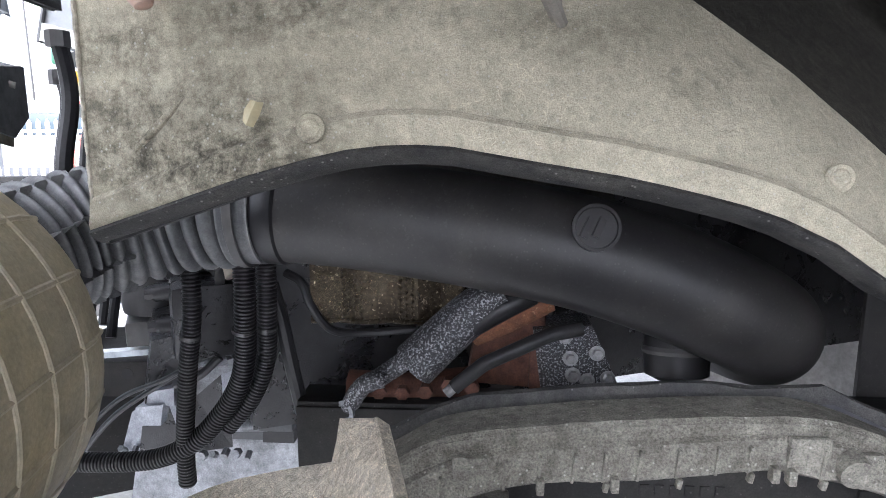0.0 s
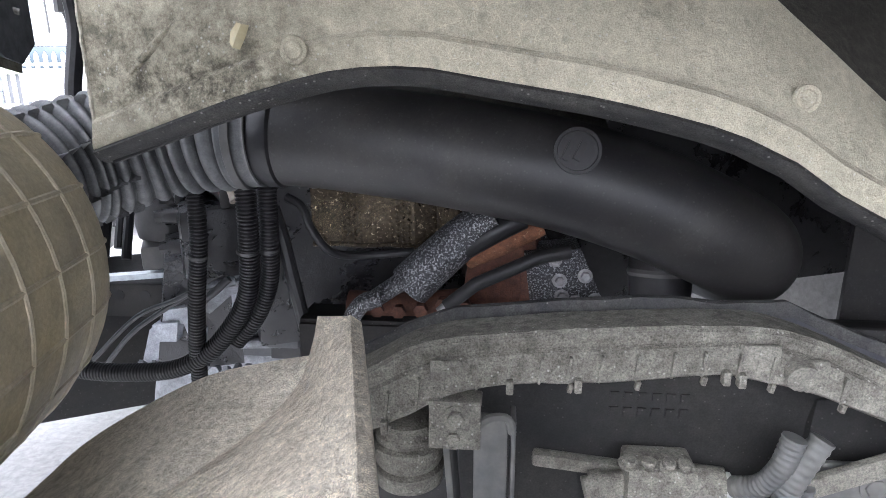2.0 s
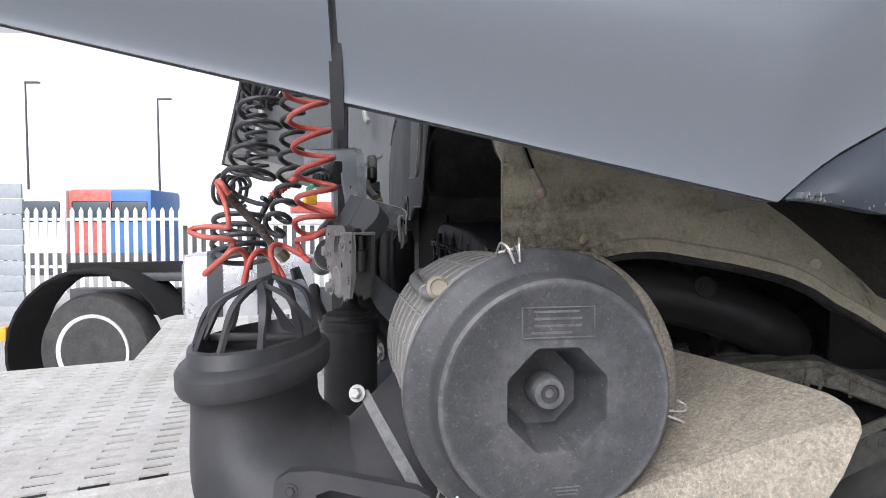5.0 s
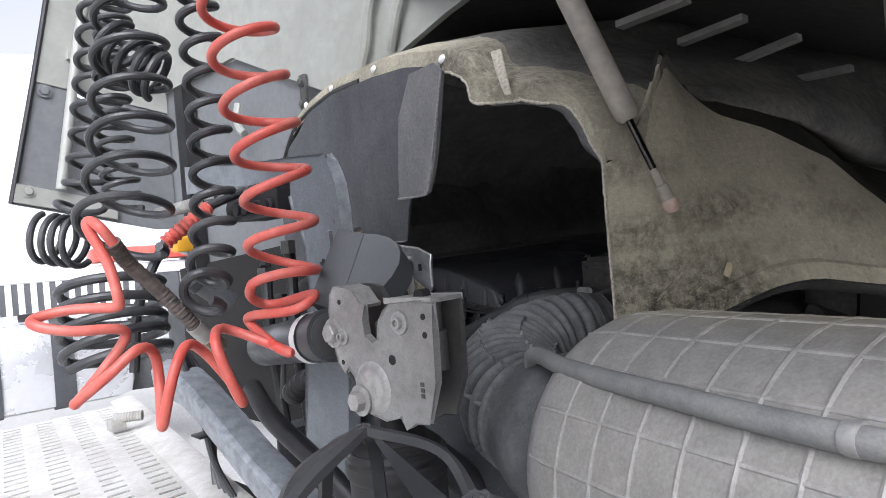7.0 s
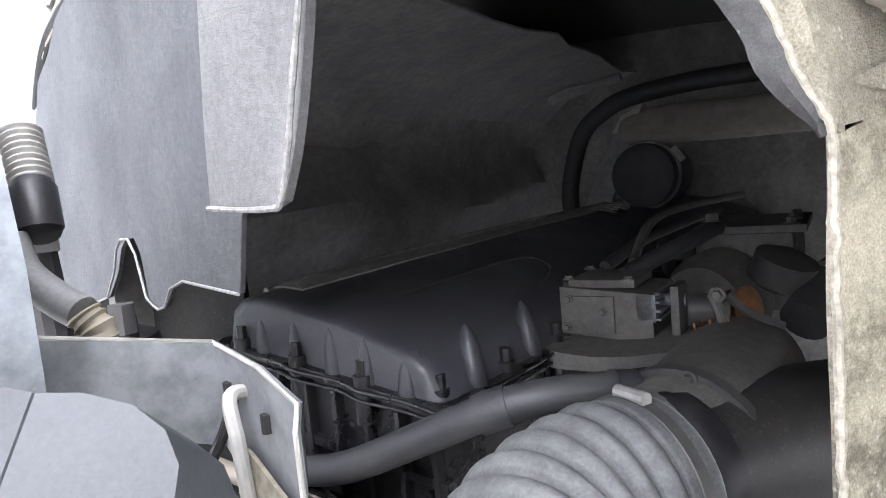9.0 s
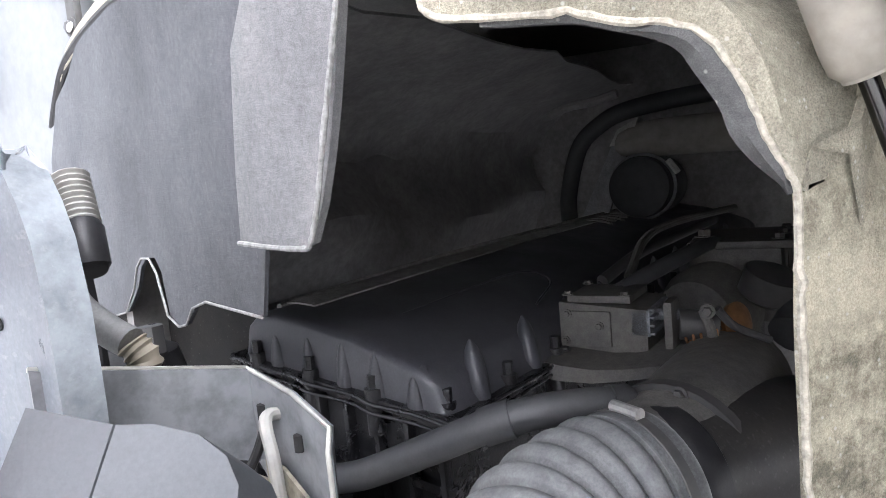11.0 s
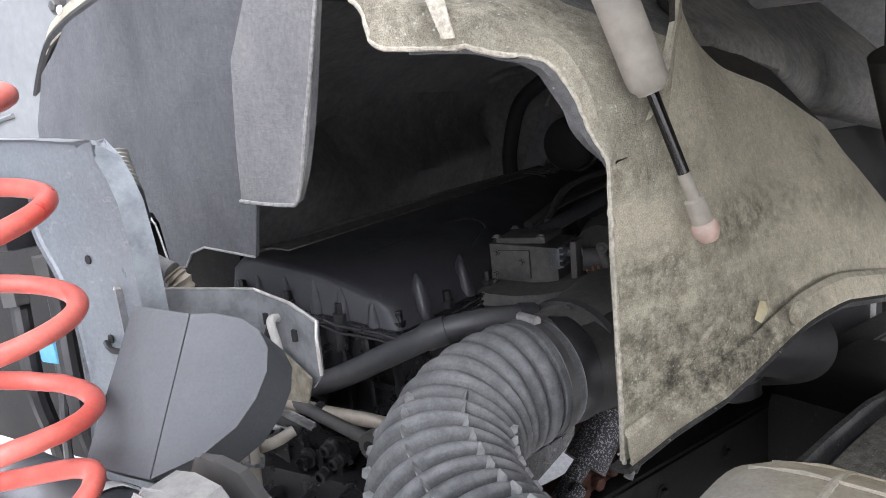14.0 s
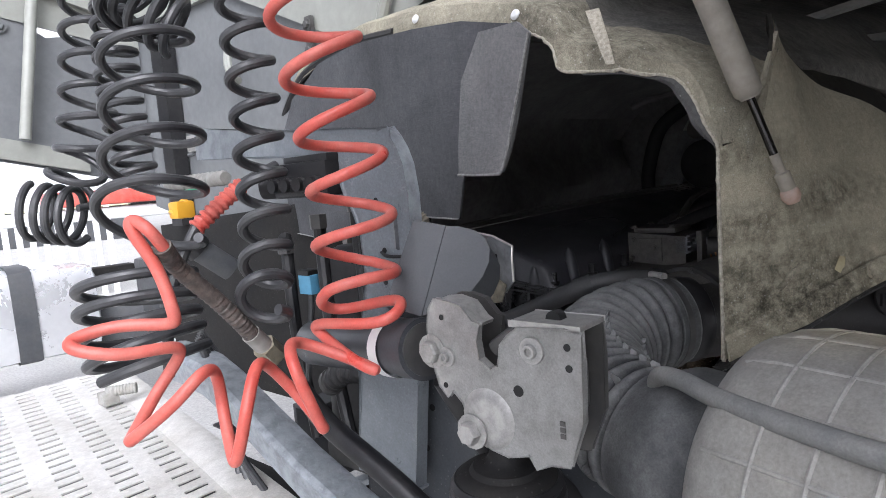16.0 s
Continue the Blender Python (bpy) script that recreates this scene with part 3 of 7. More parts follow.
for p in ((-.175, .258, 1.748), (-.246, .535, 1.812), (-.305, .80, 1.84), (-.35, 1.02, 1.85)):
    p = Vector(p)
    part("rivet", revolve([(.009, 0), (.009, .002), (.005, .005), (0.0, .005)], p + Vector((-.004, 0, .006)), (-.9, -.35, .25), 14), WHITE, liner, "pale plastic rivet")
part("strap", sheet([[(-.135, .085, 1.64), (-.128, .075, 1.64)], [(-.14, .1, 1.68), (-.13, .085, 1.68)], [(-.137, .125, 1.725), (-.125, .108, 1.725)]], .003), FELT_EDGE, liner, "pale worn strap mark")
for p in ((.247, -.032, 1.308), (.77, .005, 1.258)):
    part("fastener", revolve([(.015, 0), (.014, .002), (.010, .0015), (.008, .003), (0, .003)], Vector(p) + Vector((0, -.003, 0)), (0, -1, 0), 20), FELT, liner)
part("crease", tube(smooth_path([(.055, -.013, 1.285), (.09, -.02, 1.315), (.123, -.021, 1.346)], 6), lambda f: .0045 * math.sin(math.pi * min(1, f + .1)), 8), FELT, liner)

leaf = thing("dry_leaf", "small yellow dry leaf stuck to the liner", "leaf")
part("blade", sheet([[(.176, -.026, 1.316), (.181, -.031, 1.311), (.187, -.027, 1.309)], [(.179, -.028, 1.327), (.187, -.034, 1.322), (.194, -.028, 1.320)], [(.186, -.027, 1.336), (.192, -.030, 1.334), (.199, -.027, 1.333)]], .0012), LEAF, leaf)

blanket = thing("insulation_blanket", "dark grey felt insulation blanket hanging in the tunnel opening", "insulation")


def hang(outline, lean, off, thick, nz=14):
    """A hanging sheet with slight waves, cut to the outline in (s, z)."""
    bm = kprism(outline, off, thick, lean)
    bmesh.ops.subdivide_edges(bm, edges=bm.edges[:], cuts=4, use_grid_fill=True)
    for v in bm.verts:
        d = .006 * noise.noise((v.co.y * 7, v.co.z * 5, 2)) + .012 * noise.noise((v.co.y * 3.3, v.co.z * 3, 6))
        v.co += K(d, 0, 0)
    return bm


part("sheet", hang([(.30, 1.735), (.44, 1.775), (.6, 1.80), (.853, 1.83), (1.1, 1.83), (1.3, 1.77), (1.42, 1.66), (1.6, 1.44), (1.5, 1.37), (1.13, 1.352), (1.0, 1.375), (.935, 1.42), (.905, 1.455), (.876, 1.469), (.84, 1.47), (.815, 1.45), (.79, 1.39), (.75, 1.379), (.72, 1.385), (.69, 1.41), (.643, 1.422), (.57, 1.42), (.494, 1.418), (.475, 1.49), (.40, 1.60)], .29, -.147, .006), FELT_DARK, blanket)
part("flap", hang([(.235, 1.70), (.265, 1.62), (.30, 1.53), (.315, 1.502), (.33, 1.498), (.432, 1.502), (.425, 1.56), (.405, 1.66), (.35, 1.728), (.26, 1.722)], .265, -.187, .008), FELT_GREY, blanket, "lighter grey folded felt flap")

hem = [(1.5, 1.37), (1.13, 1.352), (1.0, 1.375), (.935, 1.42), (.905, 1.455), (.876, 1.469), (.84, 1.47), (.815, 1.45), (.79, 1.39), (.75, 1.379), (.72, 1.385), (.69, 1.41), (.643, 1.422), (.57, 1.42), (.494, 1.418)]
part("cut_edge", tube([K(-.149 + .29 * s, s, z) for s, z in hem], .0018, 7), FELT_HEM, blanket, "pale frayed cut edge")
hem = [(.43, 1.502), (.38, 1.499), (.33, 1.498), (.315, 1.502), (.30, 1.53), (.283, 1.575), (.265, 1.62), (.25, 1.66), (.235, 1.70)]
part("cut_edge", tube(smooth_path([K(-.188 + .265 * s, s, z) for s, z in hem], 8), lambda f: .0022 + .0012 * noise.noise((f * 140, 3, 0)), 7), FELT_HEM, blanket, "pale frayed cut edge")
spring = thing("gas_spring", "grey gas spring with chrome rod on a ball joint", "gas spring")
b0, c0 = Vector((.083, -.03, 1.435)), Vector((.033, -.01, 1.575))
d = (c0 - b0).normalized()
part("ball_joint", revolve([(0, -.0135), (.009, -.011), (.0135, -.002), (.0125, .007), (.008, .0125), (0, .0135)], b0, d, 18), PINKISH, spring, "dusty pinkish ball socket")
part("end_fitting", tube([b0 + d * .006, b0 + d * .012, b0 + d * .034, b0 + d * .036, b0 + d * .062, b0 + d * .064], lambda f: .0105 if f < .55 else .0068, 16), DUSTY_STEEL, spring)
part("rod", tube([b0 + d * .06, c0 + d * .03], .0058, 16), CHROME, spring, "polished black chrome rod")
part("cylinder", tube([c0, c0 + d * .002, c0 + d * .008, c0 + d * .02, c0 + d * .56], lambda f: .0135 if f < .3 else .0185 if f < .6 else .0195, 24), DUSTY_STEEL, spring)

# ---- air filter ----
FC = Vector((.004, 0, 1.112))
filt = thing("air_filter_housing", "large dusty dark grey plastic drum air filter with ribbed body", "air filter")
filt.matrix_world = Matrix.Translation((0, -.69, 0)) @ Matrix.Rotation(radians(11), 4, "Z") @ Matrix.Translation((0, .69, 0))


def ring_of(prof, seg=64, octs=(), c=FC):
    """Revolve (radius, y) pairs about the drum axis; rings listed in octs are eight-sided."""
    bm = bmesh.new()
    rings = []
    for i, (r, y) in enumerate(prof):
        ring = []
        for k in range(seg):
            a = 2 * math.pi * k / seg
            q = r
            if i in octs:
                q = r * math.cos(math.pi / 8) / math.cos(((a + math.pi / 8) % (math.pi / 4)) - math.pi / 8)
            ring.append(bm.verts.new((c.x + q * math.cos(a), y, c.z + q * math.sin(a))))
        rings.append(ring)
    for a, b in zip(rings, rings[1:]):
        for k in range(seg):
            bm.faces.new((a[k], a[(k + 1) % seg], b[(k + 1) % seg], b[k]))
    bm.faces.new(rings[-1])
    return bm


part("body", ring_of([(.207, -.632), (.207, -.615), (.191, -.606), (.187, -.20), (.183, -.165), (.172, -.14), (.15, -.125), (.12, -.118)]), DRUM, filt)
lid = part("lid", ring_of([(.205, -.628), (.2085, -.640), (.208, -.648), (.204, -.654), (.178, -.667), (.1735, -.672), (.1705, -.694), (.168, -.7035), (.163, -.7075), (.157, -.7065), (.153, -.7045), (.079, -.7045), (.0765, -.701), (.059, -.628), (.057, -.627)], 72, (11, 12, 13, 14)), GREY_PLASTIC, filt, "scratched grey plastic lid with octagonal recess")
part("hub", revolve([(.026, 0), (.0255, .03), (.022, .036), (.014, .037), (.013, .032), (.007, .032), (.006, .034), (0, .034)], FC + Vector((0, -.636, 0)), (0, -1, 0), 28), GREY_PLASTIC, lid, "round dusty hub with centre bolt")
bm = bmesh.new()
for dx, dz, w, h in ((0, .021, .104, .0016), (0, -.021, .104, .0016), (-.052, 0, .0016, .042), (.052, 0, .0016, .042)):
    add_box(bm, (FC.x - .0 + dx, -.7055, FC.z + .108 + dz), (w, .0026, h))
part("label_frame", bm, GREY_PLASTIC, lid)
bm = bmesh.new()
random.seed(5)
for r in range(4):
    add_box(bm, (FC.x - .004 + random.uniform(-.006, .006), -.7051, FC.z + .123 - r * .0098), (random.uniform(.05, .07), .0018, .0032))
part("moulded_lines", bm, GREY_PLASTIC, lid)
bm = bmesh.new()
for r in range(3):
    add_box(bm, (FC.x + .012, -.7051, FC.z - .122 - r * .005), (.04 - r * .006, .0018, .0016))
part("moulded_mark", bm, GREY_PLASTIC, lid)
for y in [-.575 + .052 * i for i in range(8)]:
    r = .191 - .004 * (y + .606) / .406
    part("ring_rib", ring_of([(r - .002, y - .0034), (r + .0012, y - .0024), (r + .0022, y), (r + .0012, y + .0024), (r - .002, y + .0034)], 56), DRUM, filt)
for k in range(20):
    a = 2 * math.pi * (k + .3) / 20
    o = Vector((math.cos(a), 0, math.sin(a)))
    c = Vector((FC.x, 0, FC.z))
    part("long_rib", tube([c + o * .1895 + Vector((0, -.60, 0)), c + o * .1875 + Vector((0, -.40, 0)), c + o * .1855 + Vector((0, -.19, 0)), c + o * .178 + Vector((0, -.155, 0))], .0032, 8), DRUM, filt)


def spring_clip(angle, y0=-.655):
    """A wire toggle clip over the lid's rim."""
    o = Vector((math.cos(angle), 0, math.sin(angle)))
    tn = Vector((-math.sin(angle), 0, math.cos(angle)))
    c = Vector((FC.x, y0, FC.z)) + o * .204
    bm = bmesh.new()
    for s in (-1, 1):
        add_tube(bm, smooth_path([c + tn * .016 * s + o * .004 + Vector((0, .03, 0)), c + tn * .017 * s + o * .014 + Vector((0, .012, 0)), c + tn * .014 * s + o * .022, c + tn * .008 * s + o * .012 + Vector((0, -.012, 0)), c + tn * .004 * s - o * .010 + Vector((0, -.010, 0))], 5), .0018, 6)
        add_tube(bm, smooth_path([c + tn * .006 * s + o * .002 + Vector((0, .02, 0)), c + tn * .007 * s + o * .012, c - o * .006 + tn * .005 * s + Vector((0, -.011, 0))], 5), .0016, 6)
    add_tube(bm, [c + tn * .018 + o * .006 + Vector((0, .03, 0)), c - tn * .018 + o * .006 + Vector((0, .03, 0))], .0026, 8)
    part("spring_clip", bm, WIRE, filt, "bright bent wire spring clip")


for a in (104, -12, 228, -70):
    spring_clip(radians(a))
part("bracket_stub", tube(smooth_path([(-.13, -.56, 1.252), (-.145, -.59, 1.26), (-.15, -.615, 1.262)], 4), .012, 16), BLACK, filt)
part("end_cap", revolve([(.016, 0), (.017, .006), (.013, .011), (.011, .008), (0, .008)], (-.15, -.615, 1.262), (.1, -1, .1), 24), TAN, filt, "round tan end cap")
vh = thing("vent_hose", "grey rubber vent hose lying along the filter drum", "hose")
part("tube", tube(smooth_path([(-.160, -.05, 1.16), (-.185, -.055, 1.20), (-.20, -.075, 1.236), (-.206, -.115, 1.246), (-.212, -.18, 1.244), (-.214, -.26, 1.245), (-.208, -.36, 1.246), (-.19, -.48, 1.244), (-.172, -.575, 1.246), (-.158, -.612, 1.256)], 8), .0115, 14), RUBBER_GREY, vh)
part("clamp", revolve([(.0128, -.006), (.0138, 0), (.0128, .006)], (-.18, -.535, 1.2452), (.18, -1, .02), 18), STEEL, vh, "shiny hose clamp")

# ---- pipe and bellows ----
pipe = thing("intake_pipe", "matt black moulded plastic air intake pipe", "pipe")
ppath = smooth_path([(.10, .245, 1.2), (.2, .24, 1.195), (.32, .23, 1.183), (.44, .225, 1.165), (.56, .225, 1.14), (.67, .225, 1.105), (.76, .235, 1.065), (.835, .28, 1.02), (.86, .37, .98), (.86, .5, .95)], 8)
part("body", tube(ppath, lambda f: .077 + .004 * math.sin(f * 3), 40), PIPE, pipe)
part("end_collar", tube([Vector((.105, .2447, 1.2)), Vector((.112, .2443, 1.1997)), Vector((.135, .2433, 1.1988)), Vector((.14, .243, 1.1985))], lambda f: .0815 if .1 < f < .9 else .077, 40, False), BLACK, pipe)
for x0 in (.665,):
    i = min(range(len(ppath)), key=lambda k: abs(ppath[k].x - x0))
    part("seam", tube([ppath[i - 1].lerp(ppath[i], .9), ppath[i], ppath[i].lerp(ppath[i + 1], .1)], lambda f: .0815, 40, False), PIPE, pipe)
bm = revolve([(.031, -.002), (.031, .003), (.027, .003), (.026, .0), (0, 0)], (.56, .149, 1.187), (0, -1, .28), 36)
badge = part("badge", bm, PIPE, pipe, "raised round moulded emblem")
bm = bmesh.new()
for dx in (-.012, 0.003):
    add_box(bm, (.56 + dx, .1475, 1.187), (.009, .005, .026), Matrix.Rotation(.45, 4, 'Y') @ Matrix.Rotation(-.28, 4, 'X'))
part("badge_bars", bm, PIPE, badge)

bel = thing("bellows_hose", "grey ribbed rubber bellows hose with elbow", "hose")
bpath = smooth_path([(.10, .245, 1.2), (.05, .245, 1.2), (-.0, .242, 1.197), (-.05, .23, 1.19), (-.10, .20, 1.178), (-.145, .15, 1.165), (-.17, .085, 1.15), (-.178, .02, 1.14), (-.165, -.06, 1.13), (-.13, -.13, 1.12), (-.10, -.19, 1.112)], 24)
L = [0]
for a, b in zip(bpath, bpath[1:]):
    L.append(L[-1] + (b - a).length)


def bel_r(f):
    i = f * (len(bpath) - 1)
    s = L[int(round(i))]
    if s < .02:
        return .082
    if s < .045:
        return .0855
    if s < .225:
        return .077 + .0125 * abs(math.sin((s - .045) / .030 * math.pi)) ** .6
    if s < .46:
        return .080 + .0125 * abs(math.sin((s - .225) / .0262 * math.pi)) ** .8
    return .092 + .02 * smoothstep(.46, .52, s)


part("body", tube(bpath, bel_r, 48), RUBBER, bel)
RIBS = [.225 + .0262 * k for k in range(9)]
for row, arc_a in enumerate([.35 + math.pi / 4 * k for k in range(8)]):
    for k, s in enumerate(RIBS):
        i = min(range(len(L)), key=lambda q: abs(L[q] - s))
        t = (bpath[i + 1] - bpath[i - 1]).normalized()
        sd = t.cross(Vector((0, 0, 1))).normalized()
        up = sd.cross(t)
        o = math.cos(arc_a) * sd + math.sin(arc_a) * up
        w = o.cross(t)
        base = bpath[i] + o * .078
        bm = bmesh.new()
        tip = [bm.verts.new(base + o * .018 + t * q * .007) for q in (-1, 1)]
        foot = [bm.verts.new(base + t * q * .014 + w * e * .009) for q, e in ((-1, -.5), (0, -1), (1, -.5), (1, .5), (0, 1), (-1, .5))]
        bm.faces.new((tip[0], tip[1], foot[2], foot[1], foot[0]))
        bm.faces.new((tip[1], tip[0], foot[5], foot[4], foot[3]))
        bm.faces.new((tip[0], foot[0], foot[5]))
        bm.faces.new((tip[1], foot[3], foot[2]))
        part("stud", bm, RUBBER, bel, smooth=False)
clamp = part("clamp_band", tube([Vector((.068, .245, 1.2)), Vector((.069, .245, 1.2)), Vector((.081, .245, 1.2)), Vector((.082, .245, 1.2))], lambda f: .0872 if .02 < f < .98 else .086, 48, False), DARK_STEEL, bel, "worm-drive hose clamp")
part("clamp_screw", cyl((.075, .225, 1.289), (.075, .262, 1.289), .007, 10), STEEL, clamp)

# ---- cab side fairing ----
fair = thing("cab_side_fairing", "blue-grey painted cab side fairing with scuffed lower edge", "fairing")


def fair_z(x):
    return 1.4535 - .232 * (x + .057)


def fair_pt(x, f, y0=-.79):
    z = fair_z(x) + f * 1.2
    return (x, y0 - .05 * smoothstep(0, .12, f) - .05 * smoothstep(.1, 1, f), z)


def fair_rows(x0, x1, n, arch=False):
    rows = []
    for i in range(n + 1):
        x = x0 + (x1 - x0) * i / n
        rows.append([fair_pt(x, f) for f in (0, .004, .012, .03, .06, .12, .25, .45, .7, 1)])
    return rows


SEAM = [(.266, 1.388), (.295, 1.414), (.326, 1.437), (.396, 1.477), (.45, 1.495), (.5, 1.507), (.62, 1.522), (.8, 1.525), (1.0, 1.50), (1.3, 1.42)]


def seam_z(x):
    for (xa, za), (xb, zb) in zip(SEAM, SEAM[1:]):
        if xa <= x <= xb:
            return za + (zb - za) * (x - xa) / (xb - xa)
    return 1.42


rows = []
for i in range(60):
    x = -.276 + 1.5 * i / 59
    z_low = fair_z(x) if x < .266 else seam_z(x)
    rows.append([(x, -.79 - .045 * smoothstep(0, .15, f) - .05 * smoothstep(.1, 1, f), z_low + (2.65 - z_low) * f) for f in (0, .003, .008, .02, .05, .09, .12, .15, .2, .35, .6, 1)])
part("door_panel", sheet(rows, .012), PAINT, fair)
part("side_collar", sheet(fair_rows(-.95, -.284, 14), .012), PAINT, fair)
part("seam_rubber", sheet([[(-.288, -.786, 1.47), (-.272, -.786, 1.47)], [(-.288, -.83, 1.7), (-.272, -.83, 1.7)], [(-.288, -.86, 2.6), (-.272, -.86, 2.6)]], .006), BLACK, fair)
# wheel arch moulding
MLOW = smooth_path([(.268, 0, 1.383), (.33, 0, 1.374), (.38, 0, 1.364), (.397, 0, 1.363), (.42, 0, 1.37), (.444, 0, 1.386), (.508, 0, 1.413), (.572, 0, 1.42), (.7, 0, 1.43), (.85, 0, 1.42), (1.0, 0, 1.39), (1.3, 0, 1.30)], 5)
rows = []
for i, q in enumerate(MLOW):
    x = .268 + (1.295 - .268) * (i / (len(MLOW) - 1)) ** 1.15
    zt = seam_z(x) - .004
    rows.append([(x + (q.x - x) * f, -.787 - .03 * math.sin(f * 2.2) * smoothstep(0, .1, (i + 1) / len(MLOW)), zt + (q.z - zt) * f) for f in (0, .03, .15, .4, .7, .92, .98, 1)] + [(q.x, -.76, q.z + .004), (q.x, -.70, q.z + .02)])
part("arch_moulding", sheet(rows, .008), PAINT_DARK, fair, "darker plastic wheel arch moulding streaked with dirt")
part("inner_rail", sheet([[(x, -.775, fair_z(x) + .004), (x, -.74, fair_z(x) + .02), (x, -.70, fair_z(x) + .05), (x, -.68, fair_z(x) + .6)] for x in (-.95, -.6, -.28, .1, .25)], .006), DARK_GREY, fair)

# ---- wheel arch beam and its neighbours ----
beam = thing("wheel_arch_beam", "dusty ribbed plastic beam along the wheel arch", "beam")
BEAM = [(.25, .930, .865), (.313, .960, .886), (.363, .989, .911), (.411, 1.002, .938), (.47, 1.009, .953), (.528, 1.016, .957), (.585, 1.020, .961), (.64, 1.024, .968), (.695, 1.026, .975), (.75, 1.025, .967), (.794, 1.014, .957), (.833, .999, .943), (.93, .957, .905), (1.05, .925, .875), (1.25, .905, .85)]
bp = [(q.x, q.y, q.z) for q in smooth_path(BEAM, 3)]
rows = []
for i, (x, zt, zb) in enumerate(bp):
    d = .0015 * noise.noise((i * .9, 2, 0))
    zm = zt + (zb - zt) * .36
    rows.append([(x, .02, zt - .006), (x, -.03, zt - .001), (x, -.046, zt + d), (x, -.0515, zt - .005), (x, -.052, zm + .003), (x, -.0575, zm - .001), (x, -.063 + d, zb + .012), (x, -.0635, zb + .004 + 2 * d), (x, -.058, zb + d), (x, -.01, zb - .002)])
part("rail", sheet(rows, .005), CAST, beam)


def beam_at(x):
    return along([(p[0], p[1]) for p in BEAM], x), along([(p[0], p[2]) for p in BEAM], x)


random.seed(17)
for i in range(16):
    x = .30 + i * .0345 + random.uniform(-.004, .004)
    zt, zb = beam_at(x)
    part("rib", box((x, -.0605, zb + .30 * (zt - zb)), (.0032, .009, .52 * (zt - zb)), Matrix.Rotation(.12, 4, 'Y'), .001), CAST, beam)
    if i % 2:
        part("rib_foot", box((x + .002, -.062, zb - .003), (.005, .008, .010), Matrix.Rotation(.2, 4, 'Y'), .001), CAST, beam)
for x in (.475, .548, .70, .716, .335):
    zt, zb = beam_at(x)
    part("clip_stud", box((x, -.066, zb + .002), (.008, .012, .016), None, .002), CAST, beam)
for x, w, h in ((.405, .036, .034), (.735, .040, .034), (.79, .03, .026)):
    zt, zb = beam_at(x)
    part("pad", box((x, -.058, zb + .45 * (zt - zb)), (w, .009, h), None, .004), CAST, beam)
part("boss", cyl((.775, -.05, .985), (.775, -.072, .980), .016, 16), CAST, beam)
lipp = thing("inner_rubber_lip", "dark rubber splash lip behind the wheel arch beam", "seal")
TOPS = [(.25, .92), (.29, .944), (.348, .977), (.403, .999), (.471, 1.006), (.537, 1.014), (.666, 1.022), (.73, 1.016), (.804, 1.020), (.857, .996), (.95, .96), (1.05, .935), (1.2, .92)]
seal_x = [.25 + .95 * i / 60 for i in range(61)]
part("lower_strip", sheet([[(x, -.025, beam_at(x)[0] - .014), (x, .0, beam_at(x)[0] - .014), (x, .02, along(TOPS, x) - .022), (x, .03, along(TOPS, x) - .012)] for x in seal_x], .004), SEAL_GREY, lipp, "smooth grey inner strip")
part("upper_strip", sheet([[(x, .036, along(TOPS, x) - .045), (x, .046, along(TOPS, x) - .02), (x, .05, along(TOPS, x) + .003 * noise.noise((x * 23, 0, 4))), (x, .058, along(TOPS, x) + .001)] for x in seal_x], .004), LIP, lipp, "wavy black rubber upper edge")

guard = thing("splash_guard", "thick dusty straw-coloured felt splash guard beside the air filter", "guard")
far, near = Vector((.342, -.20, 1.086)), Vector((.466, -.68, 1.093))
LC = smooth_path([(.306, -.196, 1.083), (.303, -.215, 1.055), (.292, -.26, 1.03), (.23, -.33, 1.0), (.14, -.42, .955), (.06, -.52, .92), (.0, -.62, .89)], 2)
rows = []
for i, l in enumerate(LC):
    f = i / (len(LC) - 1)
    p = far.lerp(near, f) + Vector((0, 0, .004 * math.sin(f * 3.1))) - Vector((.035, 0, .012)) * max(0, (f - .8) / .2) ** 2
    rows.append([l, l.lerp(p, .35) + Vector((0, 0, .012 * f)), l.lerp(p, .75) + Vector((0, 0, .012 * f)), p + Vector((-.006, 0, .001)), p + Vector((.004, -.003, -.004)), p + Vector((.006, -.004, -.02)), p + Vector((0 - .02 * f, -.006, -.08)), p + Vector((-.02 - .05 * f, -.008, -.16)), p + Vector((-.05 - .15 * f, -.008, -.26))])
part("outer_sheet", sheet(rows, .012), STRAW, guard)
endp = rows[-1]
bm = bmesh.new()
a_ = [bm.verts.new(Vector(p) + Vector((0, .004, 0))) for p in endp]
b_ = [bm.verts.new(Vector(p) + Vector((0, .016, 0))) for p in endp]
bm.faces.new(a_)
bm.faces.new(b_[::-1])
for k in range(len(a_)):
    q_ = (k + 1) % len(a_)
    bm.faces.new((a_[k], a_[q_], b_[q_], b_[k]))
part("end_sheet", bm, STRAW, guard)
FE = smooth_path([(.30, -.195, 1.046), (.26, -.195, 1.038), (.20, -.197, 1.022), (.13, -.2, .985), (.07, -.2, .945), (.02, -.2, .90)], 3)
rows = []
for i, e in enumerate(FE):
    l = LC[min(len(LC) - 1, int(i / (len(FE) - 1) * (len(LC) - 4)) + 2)]
    rows.append([e, e.lerp(l, .4), e.lerp(l, .8), l + Vector((.01, -.01, -.008))])
part("inner_sheet", sheet(rows, .010), STRAW_DARK, guard)
rows = []
